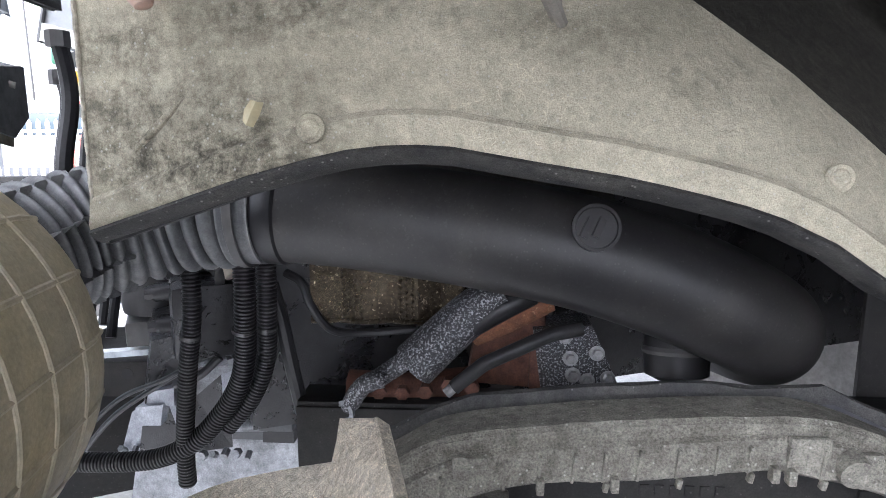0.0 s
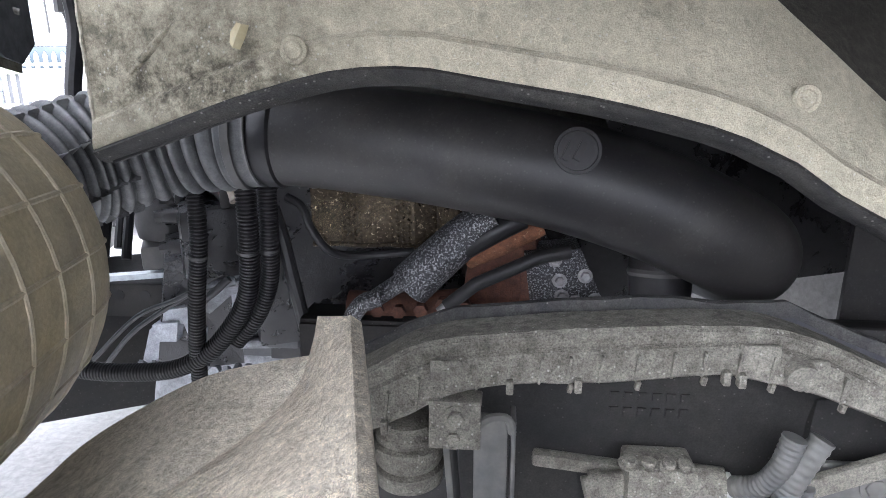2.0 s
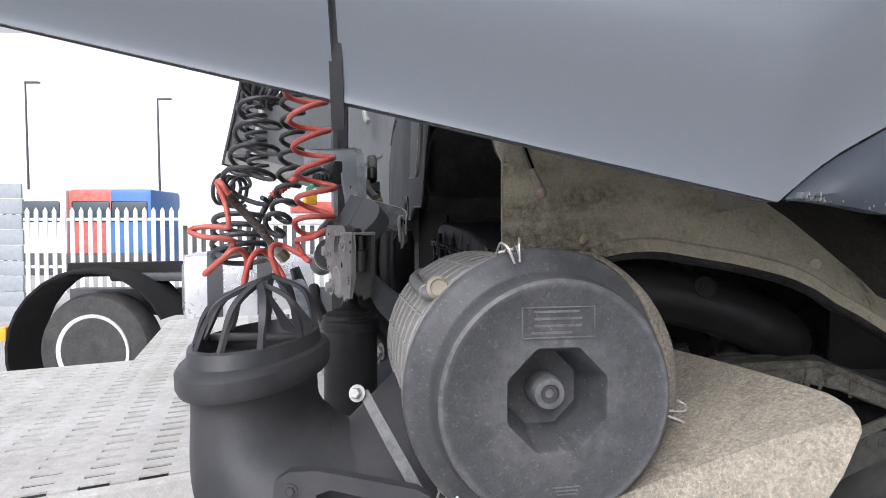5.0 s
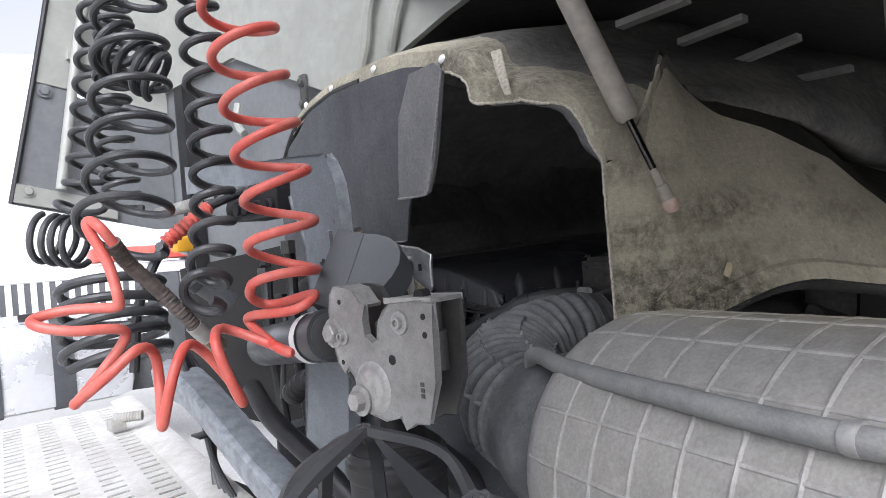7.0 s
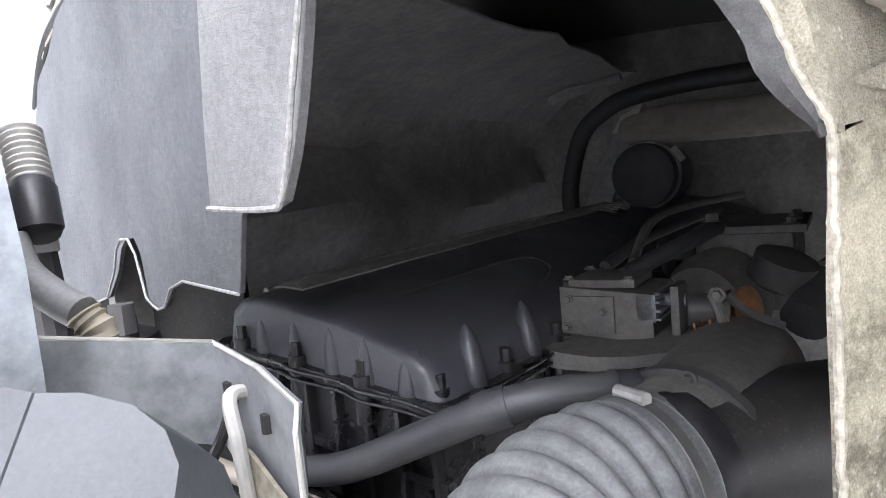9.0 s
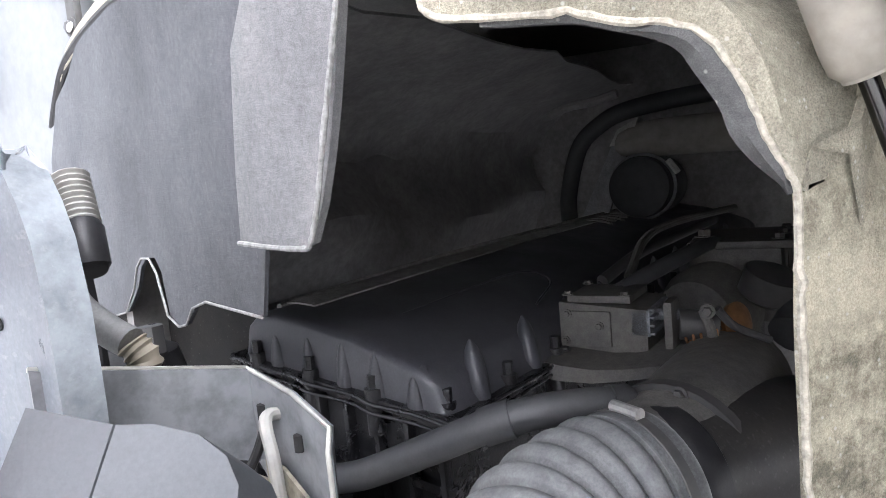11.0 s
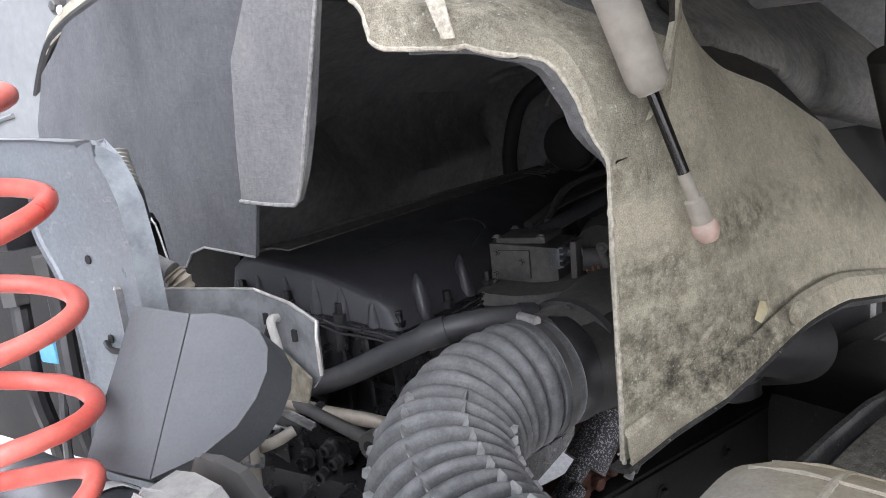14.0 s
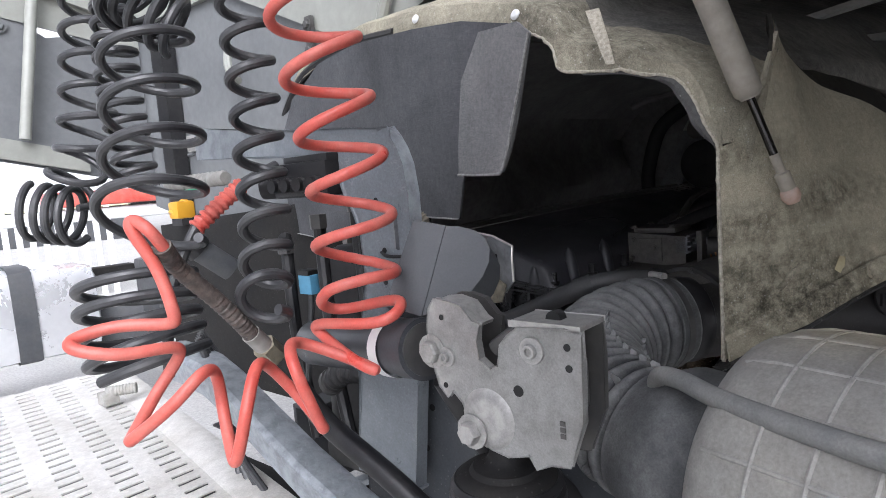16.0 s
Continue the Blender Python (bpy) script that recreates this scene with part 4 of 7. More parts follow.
for i in range(24):
    a = radians(68 - 82 * i / 23)
    o = Vector((math.cos(a), 0, math.sin(a)))
    c = Vector((FC.x, 0, FC.z))
    w = smoothstep(0, 15, i) * (.92 + .12 * noise.noise((i * .35, 4, 1)))
    rows.append([c + o * (r + .0012 * noise.noise((i * .7, r * 90, 0))) + Vector((0, y, 0)) for r, y in ((.207 - .028 * w, -.6555 - .0145 * w), (.208 - .013 * w, -.6565 - .008 * w), (.209, -.655), (.2125, -.648), (.2165, -.632), (.216, -.585), (.211, -.56), (.198, -.535))])
part("felt_wrap", sheet(rows, .005), WRAP, filt, "furrowed tan felt fringe behind the lid")

random.seed(21)
for i in range(46):
    x = .272 + .30 * random.random() ** 1.4
    low = 1.383 - .15 * (x - .268) if x < .40 else 1.363 + .5 * (x - .40)
    z = low + random.uniform(.002, .011)
    w, h = random.uniform(.0004, .0011), random.uniform(.0008, .0032)
    bm = bmesh.new()
    vs = [bm.verts.new((x + w * math.cos(a) * random.uniform(.4, 1.2), 0, z + h * math.sin(a) * random.uniform(.5, 1.2))) for a in (2 * math.pi * k / 7 for k in range(7))]
    bm.faces.new(vs)
    r = bmesh.ops.extrude_face_region(bm, geom=bm.faces[:])
    bmesh.ops.translate(bm, vec=(0, .012, 0), verts=[v for v in r["geom"] if isinstance(v, bmesh.types.BMVert)])
    bmesh.ops.translate(bm, vec=(0, -.8145, 0), verts=bm.verts)
    part("paint_chip", bm, BRACKET_GREY, fair, smooth=False)
# panel across the rear of the wheel arch
arp = thing("arch_rear_panel", "dusty beige panel hanging across the wheel arch", "panel")
rows = []
for i in range(9):
    f = i / 8
    x, y = .478 - .128 * f, -.11 - .61 * f
    zb = 1.390 + .012 * f
    rows.append([(x, y, zb + (1.95 - .1 * x - zb) * q) for q in (0, .01, .03, .2, .5, 1)])
part("panel", sheet(rows, .008), ARCH_PANEL, arp)
part("bottom_bead", tube([(r[0][0], r[0][1], r[0][2]) for r in rows], .005, 8), ARCH_PANEL, arp)

# ---- cab latch and its mount ----
latch = thing("cab_latch", "dull zinc-plated cab latch with an open hook slot", "latch")
out = [(.231, 1.345), (.222, 1.355), (.203, 1.357), (.180, 1.352), (.165, 1.335), (.158, 1.331), (.160, 1.312), (.157, 1.292), (.144, 1.283), (.133, 1.288), (.130, 1.303), (.128, 1.310), (.118, 1.324), (.104, 1.334), (.047, 1.338), (.030, 1.334), (.028, 1.30), (.030, 1.24), (.050, 1.19), (.070, 1.186), (.090, 1.178), (.098, 1.19), (.126, 1.182), (.150, 1.186), (.176, 1.204), (.188, 1.235), (.200, 1.246), (.211, 1.239), (.222, 1.25), (.233, 1.285), (.236, 1.32)]
part("front_plate", bevelled(kprism(out, -.392, .006), .0025, 2), STEEL, latch)
# Dark steel puts the back plate's shade into its colour.
part("back_plate", bevelled(kprism(out, -.345, .006), .0012, 1), DARK_STEEL, latch)
part("top_flange", bevelled(kprism([(.03, 1.340), (.115, 1.340), (.115, 1.334), (.03, 1.334)], -.392, .055), .001, 1), STEEL, latch)
part("hook_flange", sheet([[K(-.392, s, z), K(-.362, s - .001, z + .001)] for s, z in out[:6]], .005), STEEL, latch)
part("lock_bar", tube([K(-.366, .050, 1.332), K(-.366, .050, 1.30), K(-.366, .052, 1.298), K(-.366, .052, 1.25)], lambda f: .008 if f < .5 else .014, 16), DARK_STEEL, latch)
part("hook", tube(smooth_path([K(-.372, .15, 1.30), K(-.37, .12, 1.32), K(-.368, .09, 1.325), K(-.368, .06, 1.30)], 5), .01, 8), DARK_STEEL, latch)
NR = K(-1, 0, 0)
part("top_hole", tube([K(-.372, .072, 1.3403), K(-.358, .072, 1.3403)], .009, 12), HOLE, latch)
for s, z, r in ((.087, 1.31, .010), (.207, 1.288, .008)):
    part("pivot", revolve([(r * 1.5, 0), (r * 1.45, .003), (r * .8, .004), (r * .7, .009), (r * .45, .009), (r * .4, .006), (0, .006)], K(-.392, s, z), NR, 20), STEEL, latch)
bolt(latch, K(-.392, .23, 1.292), NR, .014, .012)
bolt(latch, K(-.398, .172, 1.205), NR, .014, .014)
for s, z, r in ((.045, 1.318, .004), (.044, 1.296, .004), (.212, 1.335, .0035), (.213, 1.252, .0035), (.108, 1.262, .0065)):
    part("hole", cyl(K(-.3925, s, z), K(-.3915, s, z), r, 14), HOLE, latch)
part("embossed_boss", revolve([(.038, -.001), (.034, .003), (.027, .005), (.018, .006), (0, .006)], K(-.391, .152, 1.222), NR, 36), STEEL, latch)
bm = bmesh.new()
for k in range(3):
    add_box(bm, K(-.3928, .055, 1.222 + k * .007), (.001, .006, .005), RK)
part("stamped_marks", bm, DARK_STEEL, latch)
bsh = thing("cab_mount_bushing", "black rubber cab mount bushing under the latch", "bushing")
bc = Vector((-.388, -.02, 0))
part("canister", revolve([(.06, .90), (.066, .91), (.066, 1.098), (.071, 1.104), (.072, 1.112), (.071, 1.120), (.067, 1.124), (.069, 1.130), (.064, 1.136)], (bc.x, bc.y, 0), (0, 0, 1), 36), BLACK, bsh)
part("dome", revolve([(.064, 1.134), (.056, 1.142), (.045, 1.144), (.04, 1.150), (.028, 1.153), (.02, 1.162), (.016, 1.19), (0, 1.19)], (bc.x, bc.y, 0), (0, 0, 1), 36), BLACK_DUSTY, bsh)
acy = thing("cab_suspension_cylinder", "dark grey cab suspension cylinder with white label", "cylinder")
c0, c1 = K(-.372, .262, 1.285), K(-.305, .58, 1.24)
part("barrel", tube([c0, c0.lerp(c1, .03), c0.lerp(c1, .25), c0.lerp(c1, .27), c1], lambda f: .040 if f < .5 else .037, 32), BARREL, acy)
part("label", tube([c0.lerp(c1, .17), c0.lerp(c1, .24)], .0404, 32, False), WHITE, acy, "white paper label round the barrel")
part("end_face", tube([c0 + (c0 - c1) * .01, c0], .034, 28), DARK_STEEL, acy)
hsb = thing("bent_rubber_hose", "thick black rubber hose bending below the cylinder", "hose")
part("tube", tube(smooth_path([K(-.33, .26, 1.24), K(-.31, .245, 1.19), K(-.28, .22, 1.12), K(-.22, .18, 1.05), K(-.16, .15, .98)], 6), .026, 16), BLACK, hsb)

# ---- rear cab post, box and bracket ----
post = thing("cab_support_post", "pale blue-grey painted pressed steel cab support post", "post")
SH = 0
po = [(1.0, 1.64), (.65, 1.604), (.50, 1.591), (.44, 1.584), (.42, 1.579), (.408, 1.568), (.396, 1.548), (.387, 1.525), (.381, 1.48), (.381, 1.42), (.387, 1.3), (.395, 1.18), (.42, 1.0), (.56, 1.0), (.53, 1.2), (.495, 1.35), (.498, 1.42), (.514, 1.46), (.532, 1.49), (.54, 1.52), (.56, 1.545), (.65, 1.555), (1.0, 1.585)]
part("pressing", bevelled(kprism([(s + SH, z) for s, z in po], -.25, .014), .006, 3, 60), FRAME_GREY, post)
for s, z in ((.458, 1.472), (.448, 1.392), (.452, 1.34), (.44, 1.30)):
    part("hole", cyl(K(-.2515, s, z), K(-.2505, s, z), .0045, 12), HOLE, post)
part("cable_tie", tube(smooth_path([K(-.254, .452, 1.389), K(-.26, .43, 1.384), K(-.254, .378, 1.385)], 4), .003, 6), BLACK, post)
part("corrugated_sleeve", tube([K(-.161 - .0001 * i, .519 - .0003 * i, 1.571 - .0006 * i) for i in range(71)], lambda f: .0135 + .0014 * math.sin(f * 9 * 2 * math.pi), 14), GREY_LIGHT, post, "grey corrugated cable sleeve")

bx = thing("plastic_cover", "dark grey angular plastic cover box with a seam", "cover")


def slab(pts_a, pts_b):
    bm = bmesh.new()
    a = [bm.verts.new(p) for p in pts_a]
    b = [bm.verts.new(p) for p in pts_b]
    bm.faces.new(a)
    bm.faces.new(b[::-1])
    n = len(a)
    for i in range(n):
        bm.faces.new((a[i], a[(i + 1) % n], b[(i + 1) % n], b[i]))
    return bm


# outline in (s, z) on the rear side; the inner half is set back and chamfered
fa = [K(-.290, .342, 1.443), K(-.270, .300, 1.432), K(-.332, .302, 1.315), K(-.350, .352, 1.33)]
fb = [p + K(.022, .0, -.022) for p in fa]
part("rear_half", bevelled(slab(fa, fb), .0022, 3, 20), BOX_GREY, bx)
ga = [K(-.2692, .2992, 1.4315), K(-.264, .285, 1.428), K(-.258, .266, 1.420), K(-.2575, .253, 1.408), K(-.262, .246, 1.393), K(-.27, .243, 1.375), K(-.281, .244, 1.358), K(-.294, .252, 1.341), K(-.311, .272, 1.325), K(-.331, .3012, 1.3155)]
ga = [p + K(.022, 0, .004) * max(0, 1 - abs(k - 4.5) / 4.5) ** .8 for k, p in enumerate(ga)]
gb = [p + K(.03, .006, -.03) for p in ga]
part("front_half", bevelled(slab(ga, gb), .004, 3, 50), BOX_GREY, bx)
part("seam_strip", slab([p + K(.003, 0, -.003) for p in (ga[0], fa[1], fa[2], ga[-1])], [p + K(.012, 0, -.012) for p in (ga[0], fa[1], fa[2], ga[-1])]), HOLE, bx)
brk = thing("angle_bracket", "light grey bent steel angle bracket with slotted holes", "bracket")
a0, a1, a2 = K(-.255, .42, 1.445), K(-.119, .385, 1.408), K(-.150, .272, 1.393)
part("long_leg", sheet([[a0, a0 + Vector((0, 0, -.05))], [a1, a1 + Vector((0, 0, -.075))]], .004), BRACKET_GREY, brk)
legp = [a1, a1.lerp(a2, .6) + Vector((0, 0, .002)), a2 + Vector((0, 0, -.006)), a2 + Vector((-.004, -.004, -.02)), a2 + Vector((-.004, -.004, -.06)), a2.lerp(a1, .2) + Vector((0, 0, -.085)), a2.lerp(a1, .6) + Vector((0, 0, -.10)), a1 + Vector((0, 0, -.075))]
dn = K(.004, 0, 0)
part("bright_edge", tube([a0 + Vector((0, 0, .0005)), a1 + Vector((0, 0, .0005)), legp[1], legp[2], legp[3], legp[4]], .0018, 8), WIRE, brk, "thin bright edge")
part("short_leg", bevelled(slab(legp, [p + dn for p in legp]), .001, 1), BRACKET_GREY, brk)
part("torn_foil", slab([a2.lerp(a1, .75) + Vector((-.004, 0, -.06)), a2.lerp(a1, .5) + Vector((-.005, 0, -.055)), a2.lerp(a1, .1) + Vector((-.005, 0, -.068)), a2.lerp(a1, .2) + Vector((-.006, 0, -.098)), a2.lerp(a1, .7) + Vector((-.005, 0, -.115))], [p + K(-.003, 0, 0) for p in (a2.lerp(a1, .75) + Vector((-.004, 0, -.06)), a2.lerp(a1, .5) + Vector((-.005, 0, -.055)), a2.lerp(a1, .1) + Vector((-.005, 0, -.068)), a2.lerp(a1, .2) + Vector((-.006, 0, -.098)), a2.lerp(a1, .7) + Vector((-.005, 0, -.115)))]), TORN, brk, "torn dusty foil patch")
for f, dz in ((.82, -.028), (.36, -.032)):
    p = a2.lerp(a1, f) + Vector((0, 0, dz))
    part("slot", tube([p + K(-.0006, 0, -.006), p + K(-.0006, 0, .006)], .004, 10), HOLE, brk)
part("cable_loop", tube(smooth_path([a2.lerp(a1, .62) + K(.01, 0, -.025), a2.lerp(a1, .6) + K(-.012, 0, -.02), a2.lerp(a1, .5) + K(-.016, 0, -.045), a2.lerp(a1, .52) + K(-.012, 0, -.09)], 8), .0048, 10), GREY_LIGHT, brk, "looped grey cable")
part("thin_cable", tube(smooth_path([a2.lerp(a1, .72) + K(-.004, 0, -.03), a2.lerp(a1, .85) + K(-.01, 0, -.06), a1 + K(-.03, .0, -.10)], 6), .004, 8), BLACK, brk)

# ---- coiled lines between cab and trailer ----


def coil_along(axis_pts, r, turns, seg=36, r_fn=None, phase=0.0):
    raw = smooth_path(axis_pts, 30)
    ln = [0.0]
    for p, q in zip(raw, raw[1:]):
        ln.append(ln[-1] + (q - p).length)
    ax = []
    j = 0
    for k in range(241):
        w = ln[-1] * k / 240
        while j < len(ln) - 2 and ln[j + 1] < w:
            j += 1
        ax.append(raw[j].lerp(raw[j + 1], (w - ln[j]) / max(1e-9, ln[j + 1] - ln[j])))
    n = int(turns * seg)
    out = []
    side = None
    for k in range(n + 1):
        f = k / n * (len(ax) - 1)
        i = min(int(f), len(ax) - 2)
        p = ax[i].lerp(ax[i + 1], f - i)
        t = (ax[i + 1] - ax[i]).normalized()
        if side is None:
            side = t.cross(Vector((0, 1, 0))).normalized()
        side = (side - t * side.dot(t)).normalized()
        o = t.cross(side)
        a = 2 * math.pi * k / seg + phase
        q = r if r_fn is None else r * r_fn(k / n)
        out.append(p + q * (math.cos(a) * side + math.sin(a) * o))
    return out


red = thing("red_air_hose", "bright red coiled air brake hose with tape-wrapped end", "hose", "coiled lines")
up_coil = coil_along([(-.60, .155, 2.48), (-.565, .15, 2.1), (-.545, .15, 1.8), (-.522, .15, 1.62), (-.507, .15, 1.5), (-.508, .145, 1.40), (-.515, .13, 1.335)], .052, 15.3, phase=2.6)
zig = smooth_path([up_coil[-1], (-.465, .098, 1.347), (-.50, .07, 1.325), (-.565, .16, 1.318), (-.56, .165, 1.30), (-.53, .10, 1.272), (-.511, .081, 1.263), (-.53, .11, 1.272), (-.585, .135, 1.298), (-.61, .113, 1.307), (-.612, .07, 1.285), (-.588, .08, 1.21), (-.583, .10, 1.2), (-.60, .14, 1.225), (-.635, .14, 1.275), (-.654, .10, 1.291), (-.672, .07, 1.25), (-.688, .08, 1.19), (-.693, .10, 1.187), (-.697, .14, 1.23), (-.70, .14, 1.28), (-.715, .10, 1.294), (-.75, .09, 1.265), (-.796, .105, 1.231), (-.798, .12, 1.229), (-.77, .16, 1.265), (-.738, .16, 1.308), (-.75, .14, 1.322), (-.80, .125, 1.325), (-.846, .13, 1.338), (-.848, .145, 1.348), (-.80, .15, 1.355), (-.745, .13, 1.352), (-.738, .12, 1.365), (-.75, .13, 1.42), (-.773, .135, 1.468), (-.768, .135, 1.478), (-.752, .12, 1.465), (-.74, .13, 1.443)], 9)
run = up_coil[:-1] + zig
for _ in range(10):
    run = [run[0]] + [b * .5 + (a + c) * .25 if k > len(up_coil) - 12 else b for k, (a, b, c) in enumerate(zip(run, run[1:], run[2:]))] + [run[-1]]
part("tube", tube(run, .0075, 16), RED, red)
tp = smooth_path([(-.742, .13, 1.445), (-.727, .165, 1.412), (-.69, .19, 1.365), (-.664, .20, 1.33), (-.645, .215, 1.30)], 16)
part("tape_wrap", tube(tp, lambda f: .0115 + .0007 * math.sin(f * 150), 14), TAPE, red, "brown ribbed tape wrapping")
part("coupling_sleeve", tube([Vector((-.650, .211, 1.308)), Vector((-.632, .230, 1.282))], .0135, 14), GREY_LIGHT, red)
part("coupling_nut", tube([Vector((-.634, .228, 1.285)), Vector((-.618, .247, 1.262))], .018, 6), BRASS, red, "dull metal coupling nut")

bl1 = thing("black_coiled_cable", "glossy black coiled electric cable", "cable", "coiled lines")
part("tube", tube(coil_along([(-.64, .30, 2.55), (-.62, .295, 2.1), (-.605, .29, 1.75), (-.606, .27, 1.55), (-.615, .23, 1.42), (-.635, .16, 1.335)], .031, 23, phase=1.0), .0075, 10), COIL_BLACK, bl1)
bl2 = thing("black_coiled_cable", "loosely stretched black coiled cable with bundled loops", "cable", "coiled lines")
loose = coil_along([(-.73, .50, 2.5), (-.735, .47, 2.0), (-.743, .43, 1.72), (-.75, .38, 1.56), (-.77, .33, 1.44)], .06, 13, phase=.4, r_fn=lambda f: .75 + .5 * f)
part("tube", tube(loose, .0075, 10), COIL_BLACK, bl2)
part("gathered_loop", tube(coil_along([(-.77, .48, 1.85), (-.73, .46, 1.80), (-.69, .45, 1.77)], .045, 4.5, phase=.2), .0075, 10), COIL_BLACK, bl2)
bl3 = thing("black_coiled_cable", "dusty black coiled cable ending in tangled loops", "cable", "coiled lines")
part("tube", tube(coil_along([(-.80, .80, 2.5), (-.83, .78, 2.1), (-.86, .75, 1.8), (-.89, .75, 1.62), (-.94, .78, 1.52)], .047, 17, phase=.9), .0075, 10), COIL_BLACK, bl3)
part("tangle", tube(coil_along([(-1.01, .80, 1.50), (-.97, .79, 1.49), (-.92, .77, 1.48)], .055, 3.6, phase=.2), .0075, 10), COIL_BLACK, bl3)
bl4 = thing("hanging_cable_loops", "dull black cable hanging in loose loops", "cable")
ring = coil_along([(-.80, .42, 1.38), (-.80, .40, 1.31), (-.79, .38, 1.24)], .085, 4.4, phase=.0)
for k in range(4):
    part("loop", tube(ring[k * 36:(k + 1) * 36 + (16 if k == 3 else 2)], .0085, 10), COIL_BLACK, bl4)
bl5 = thing("black_coiled_cable", "slim tightly coiled black cable", "cable", "coiled lines")
part("tube", tube(coil_along([(-.77, .62, 2.4), (-.785, .60, 2.0), (-.80, .57, 1.72), (-.79, .56, 1.53)], .032, 30, phase=.4), .0065, 8), COIL_BLACK, bl5)
rp = thing("red_taped_plug_lead", "black lead with red tape sleeve and spring strain relief", "lead")
part("lead", tube(smooth_path([(-.77, .39, 1.22), (-.755, .40, 1.34), (-.704, .414, 1.45), (-.662, .425, 1.485), (-.622, .436, 1.516), (-.56, .47, 1.545)], 8), .009, 10), COIL_BLACK, rp)
rt = smooth_path([(-.704, .414, 1.45), (-.662, .425, 1.485), (-.622, .436, 1.516)], 22)
part("red_sleeve", tube(rt, lambda f: .0135 + .0018 * math.sin(f * 62), 14), RED, rp, "ribbed red tape sleeve")
part("spring_sleeve", tube([Vector((-.745, .70, 1.53)).lerp(Vector((-.645, .50, 1.53)), i / 120) for i in range(121)], lambda f: .0125 + .0015 * math.sin(f * 80), 12), GREY_LIGHT, rp, "coiled bright steel strain relief")

yc = thing("yellow_air_coupling", "yellow plastic trailer air coupling with green sleeve", "coupling")
part("body", box((-.735, 1.10, 1.472), (.05, .05, .045), RK, .008), AMBER, yc)
part("arm", cyl((-.76, 1.10, 1.46), (-.72, 1.11, 1.495), .013, 14), AMBER, yc)
part("sleeve", tube([Vector((-.72, 1.0, 1.51)), Vector((-.66, .92, 1.535))], .011, 12), GREEN, yc, "green plastic sleeve")
gc = thing("grey_air_coupling", "dark grey cylindrical air coupling on the chassis", "coupling")
part("barrel", tube([Vector((-.73, 1.33, 1.37)), Vector((-.70, 1.34, 1.34)), Vector((-.62, 1.36, 1.27))], .036, 20), DARK_GREY, gc)
part("collar", tube([Vector((-.722, 1.333, 1.362)), Vector((-.705, 1.338, 1.345))], .042, 20), BLACK, gc)

# ---- air valve block and connectors on the post ----
vb = thing("valve_block", "black plastic electro-pneumatic valve block on the post", "valve")
part("body", kbox(-.25, .615, 1.515, .06, .15, .06, .006), BLACK, vb)
part("top_cover", kbox(-.25, .60, 1.548, .05, .12, .016, .004), BLACK, vb)
for i in range(4):
    part("port", cyl(K(-.28, .56 + .036 * i, 1.507), K(-.30, .56 + .036 * i, 1.507), .012, 14), BLACK, vb)
    part("ring", revolve([(.0125, -.003), (.0125, .003)], K(-.29, .56 + .036 * i, 1.507), NR, 16), DARK_STEEL, vb)
part("round_plug", cyl(K(-.26, .69, 1.51), K(-.28, .72, 1.51), .024, 24), BLACK, vb)
bcn = thing("blue_connector", "small blue plastic connector", "connector")
part("body", kbox(-.08, .885, 1.285, .03, .045, .045, .004), BLUE, bcn)
part("lead", tube(smooth_path([K(-.08, .885, 1.263), K(-.08, .89, 1.22), K(-.08, .91, 1.15), K(-.08, .93, 1.05)], 5), .007, 8), COIL_BLACK, bcn)
part("cap", kbox(-.08, .885, 1.312, .034, .04, .012, .003), BLACK, bcn)

# ---- chassis ----
chs = thing("chassis_crossmember", "grey painted pressed steel chassis crossmember", "chassis")
part("web", bevelled(kprism([(.05, 1.13), (.30, 1.18), (.46, 1.22), (.60, 1.21), (.60, .80), (.05, .80)], -.20, .012), .003, 1), WEB_GREY, chs)
rows = []
for f in [i / 10 for i in range(11)]:
    s = 1.14 - .80 * f
    z = along([(.30, .885), (.541, .969), (.66, 1.013), (.795, 1.075), (.95, 1.147), (1.04, 1.16), (1.2, 1.166)], s)
    rows.append([K(-.315, s, z - .07), K(-.325, s - .01, z - .012), K(-.315, s - .005, z), K(-.275, s + .005, z + .008), K(-.255, s + .01, z + .003), K(-.25, s + .01, z - .06)])
part("channel", sheet(rows, .006), FRAME_MID, chs)
for s, z in ((.47, 1.06), (.44, 1.045), (.27, 1.09), (.42, 1.12)):
    part("hole", cyl(K(-.2015, s, z), K(-.2005, s, z), .006, 12), HOLE, chs)
bolt(chs, K(-.205, .36, .985), NR, .018, .016)
bolt(chs, K(-.205, .33, 1.0), NR, .016, .014)
part("black_sleeve", tube(smooth_path([K(-.32, .62, 1.16), K(-.34, .52, 1.12), K(-.33, .40, 1.06), K(-.31, .28, .98), K(-.3, .15, .9)], 6), .018, 12), BLACK, chs)
rail = thing("frame_rail", "dark grey painted chassis frame rail", "chassis")
part("web", kbox(-1.55, .35, .64, 1.6, .012, .26, .002), DARK_GREY, rail)
part("top_flange", kbox(-1.55, .39, .766, 1.6, .08, .012, .002), DARK_GREY, rail)
rail2 = thing("frame_rail", "dark grey painted chassis frame rail", "chassis")
part("web", kbox(.9, 1.12, .80, 1.8, .012, .26, .002), DARK_GREY, rail2)
part("top_flange", kbox(.9, 1.08, .926, 1.8, .08, .012, .002), DARK_GREY, rail2)

# ---- slotted catwalk ----
cat = thing("catwalk", "white dusty slotted aluminium catwalk plate", "catwalk")
CS0, CS1 = .02, 2.45


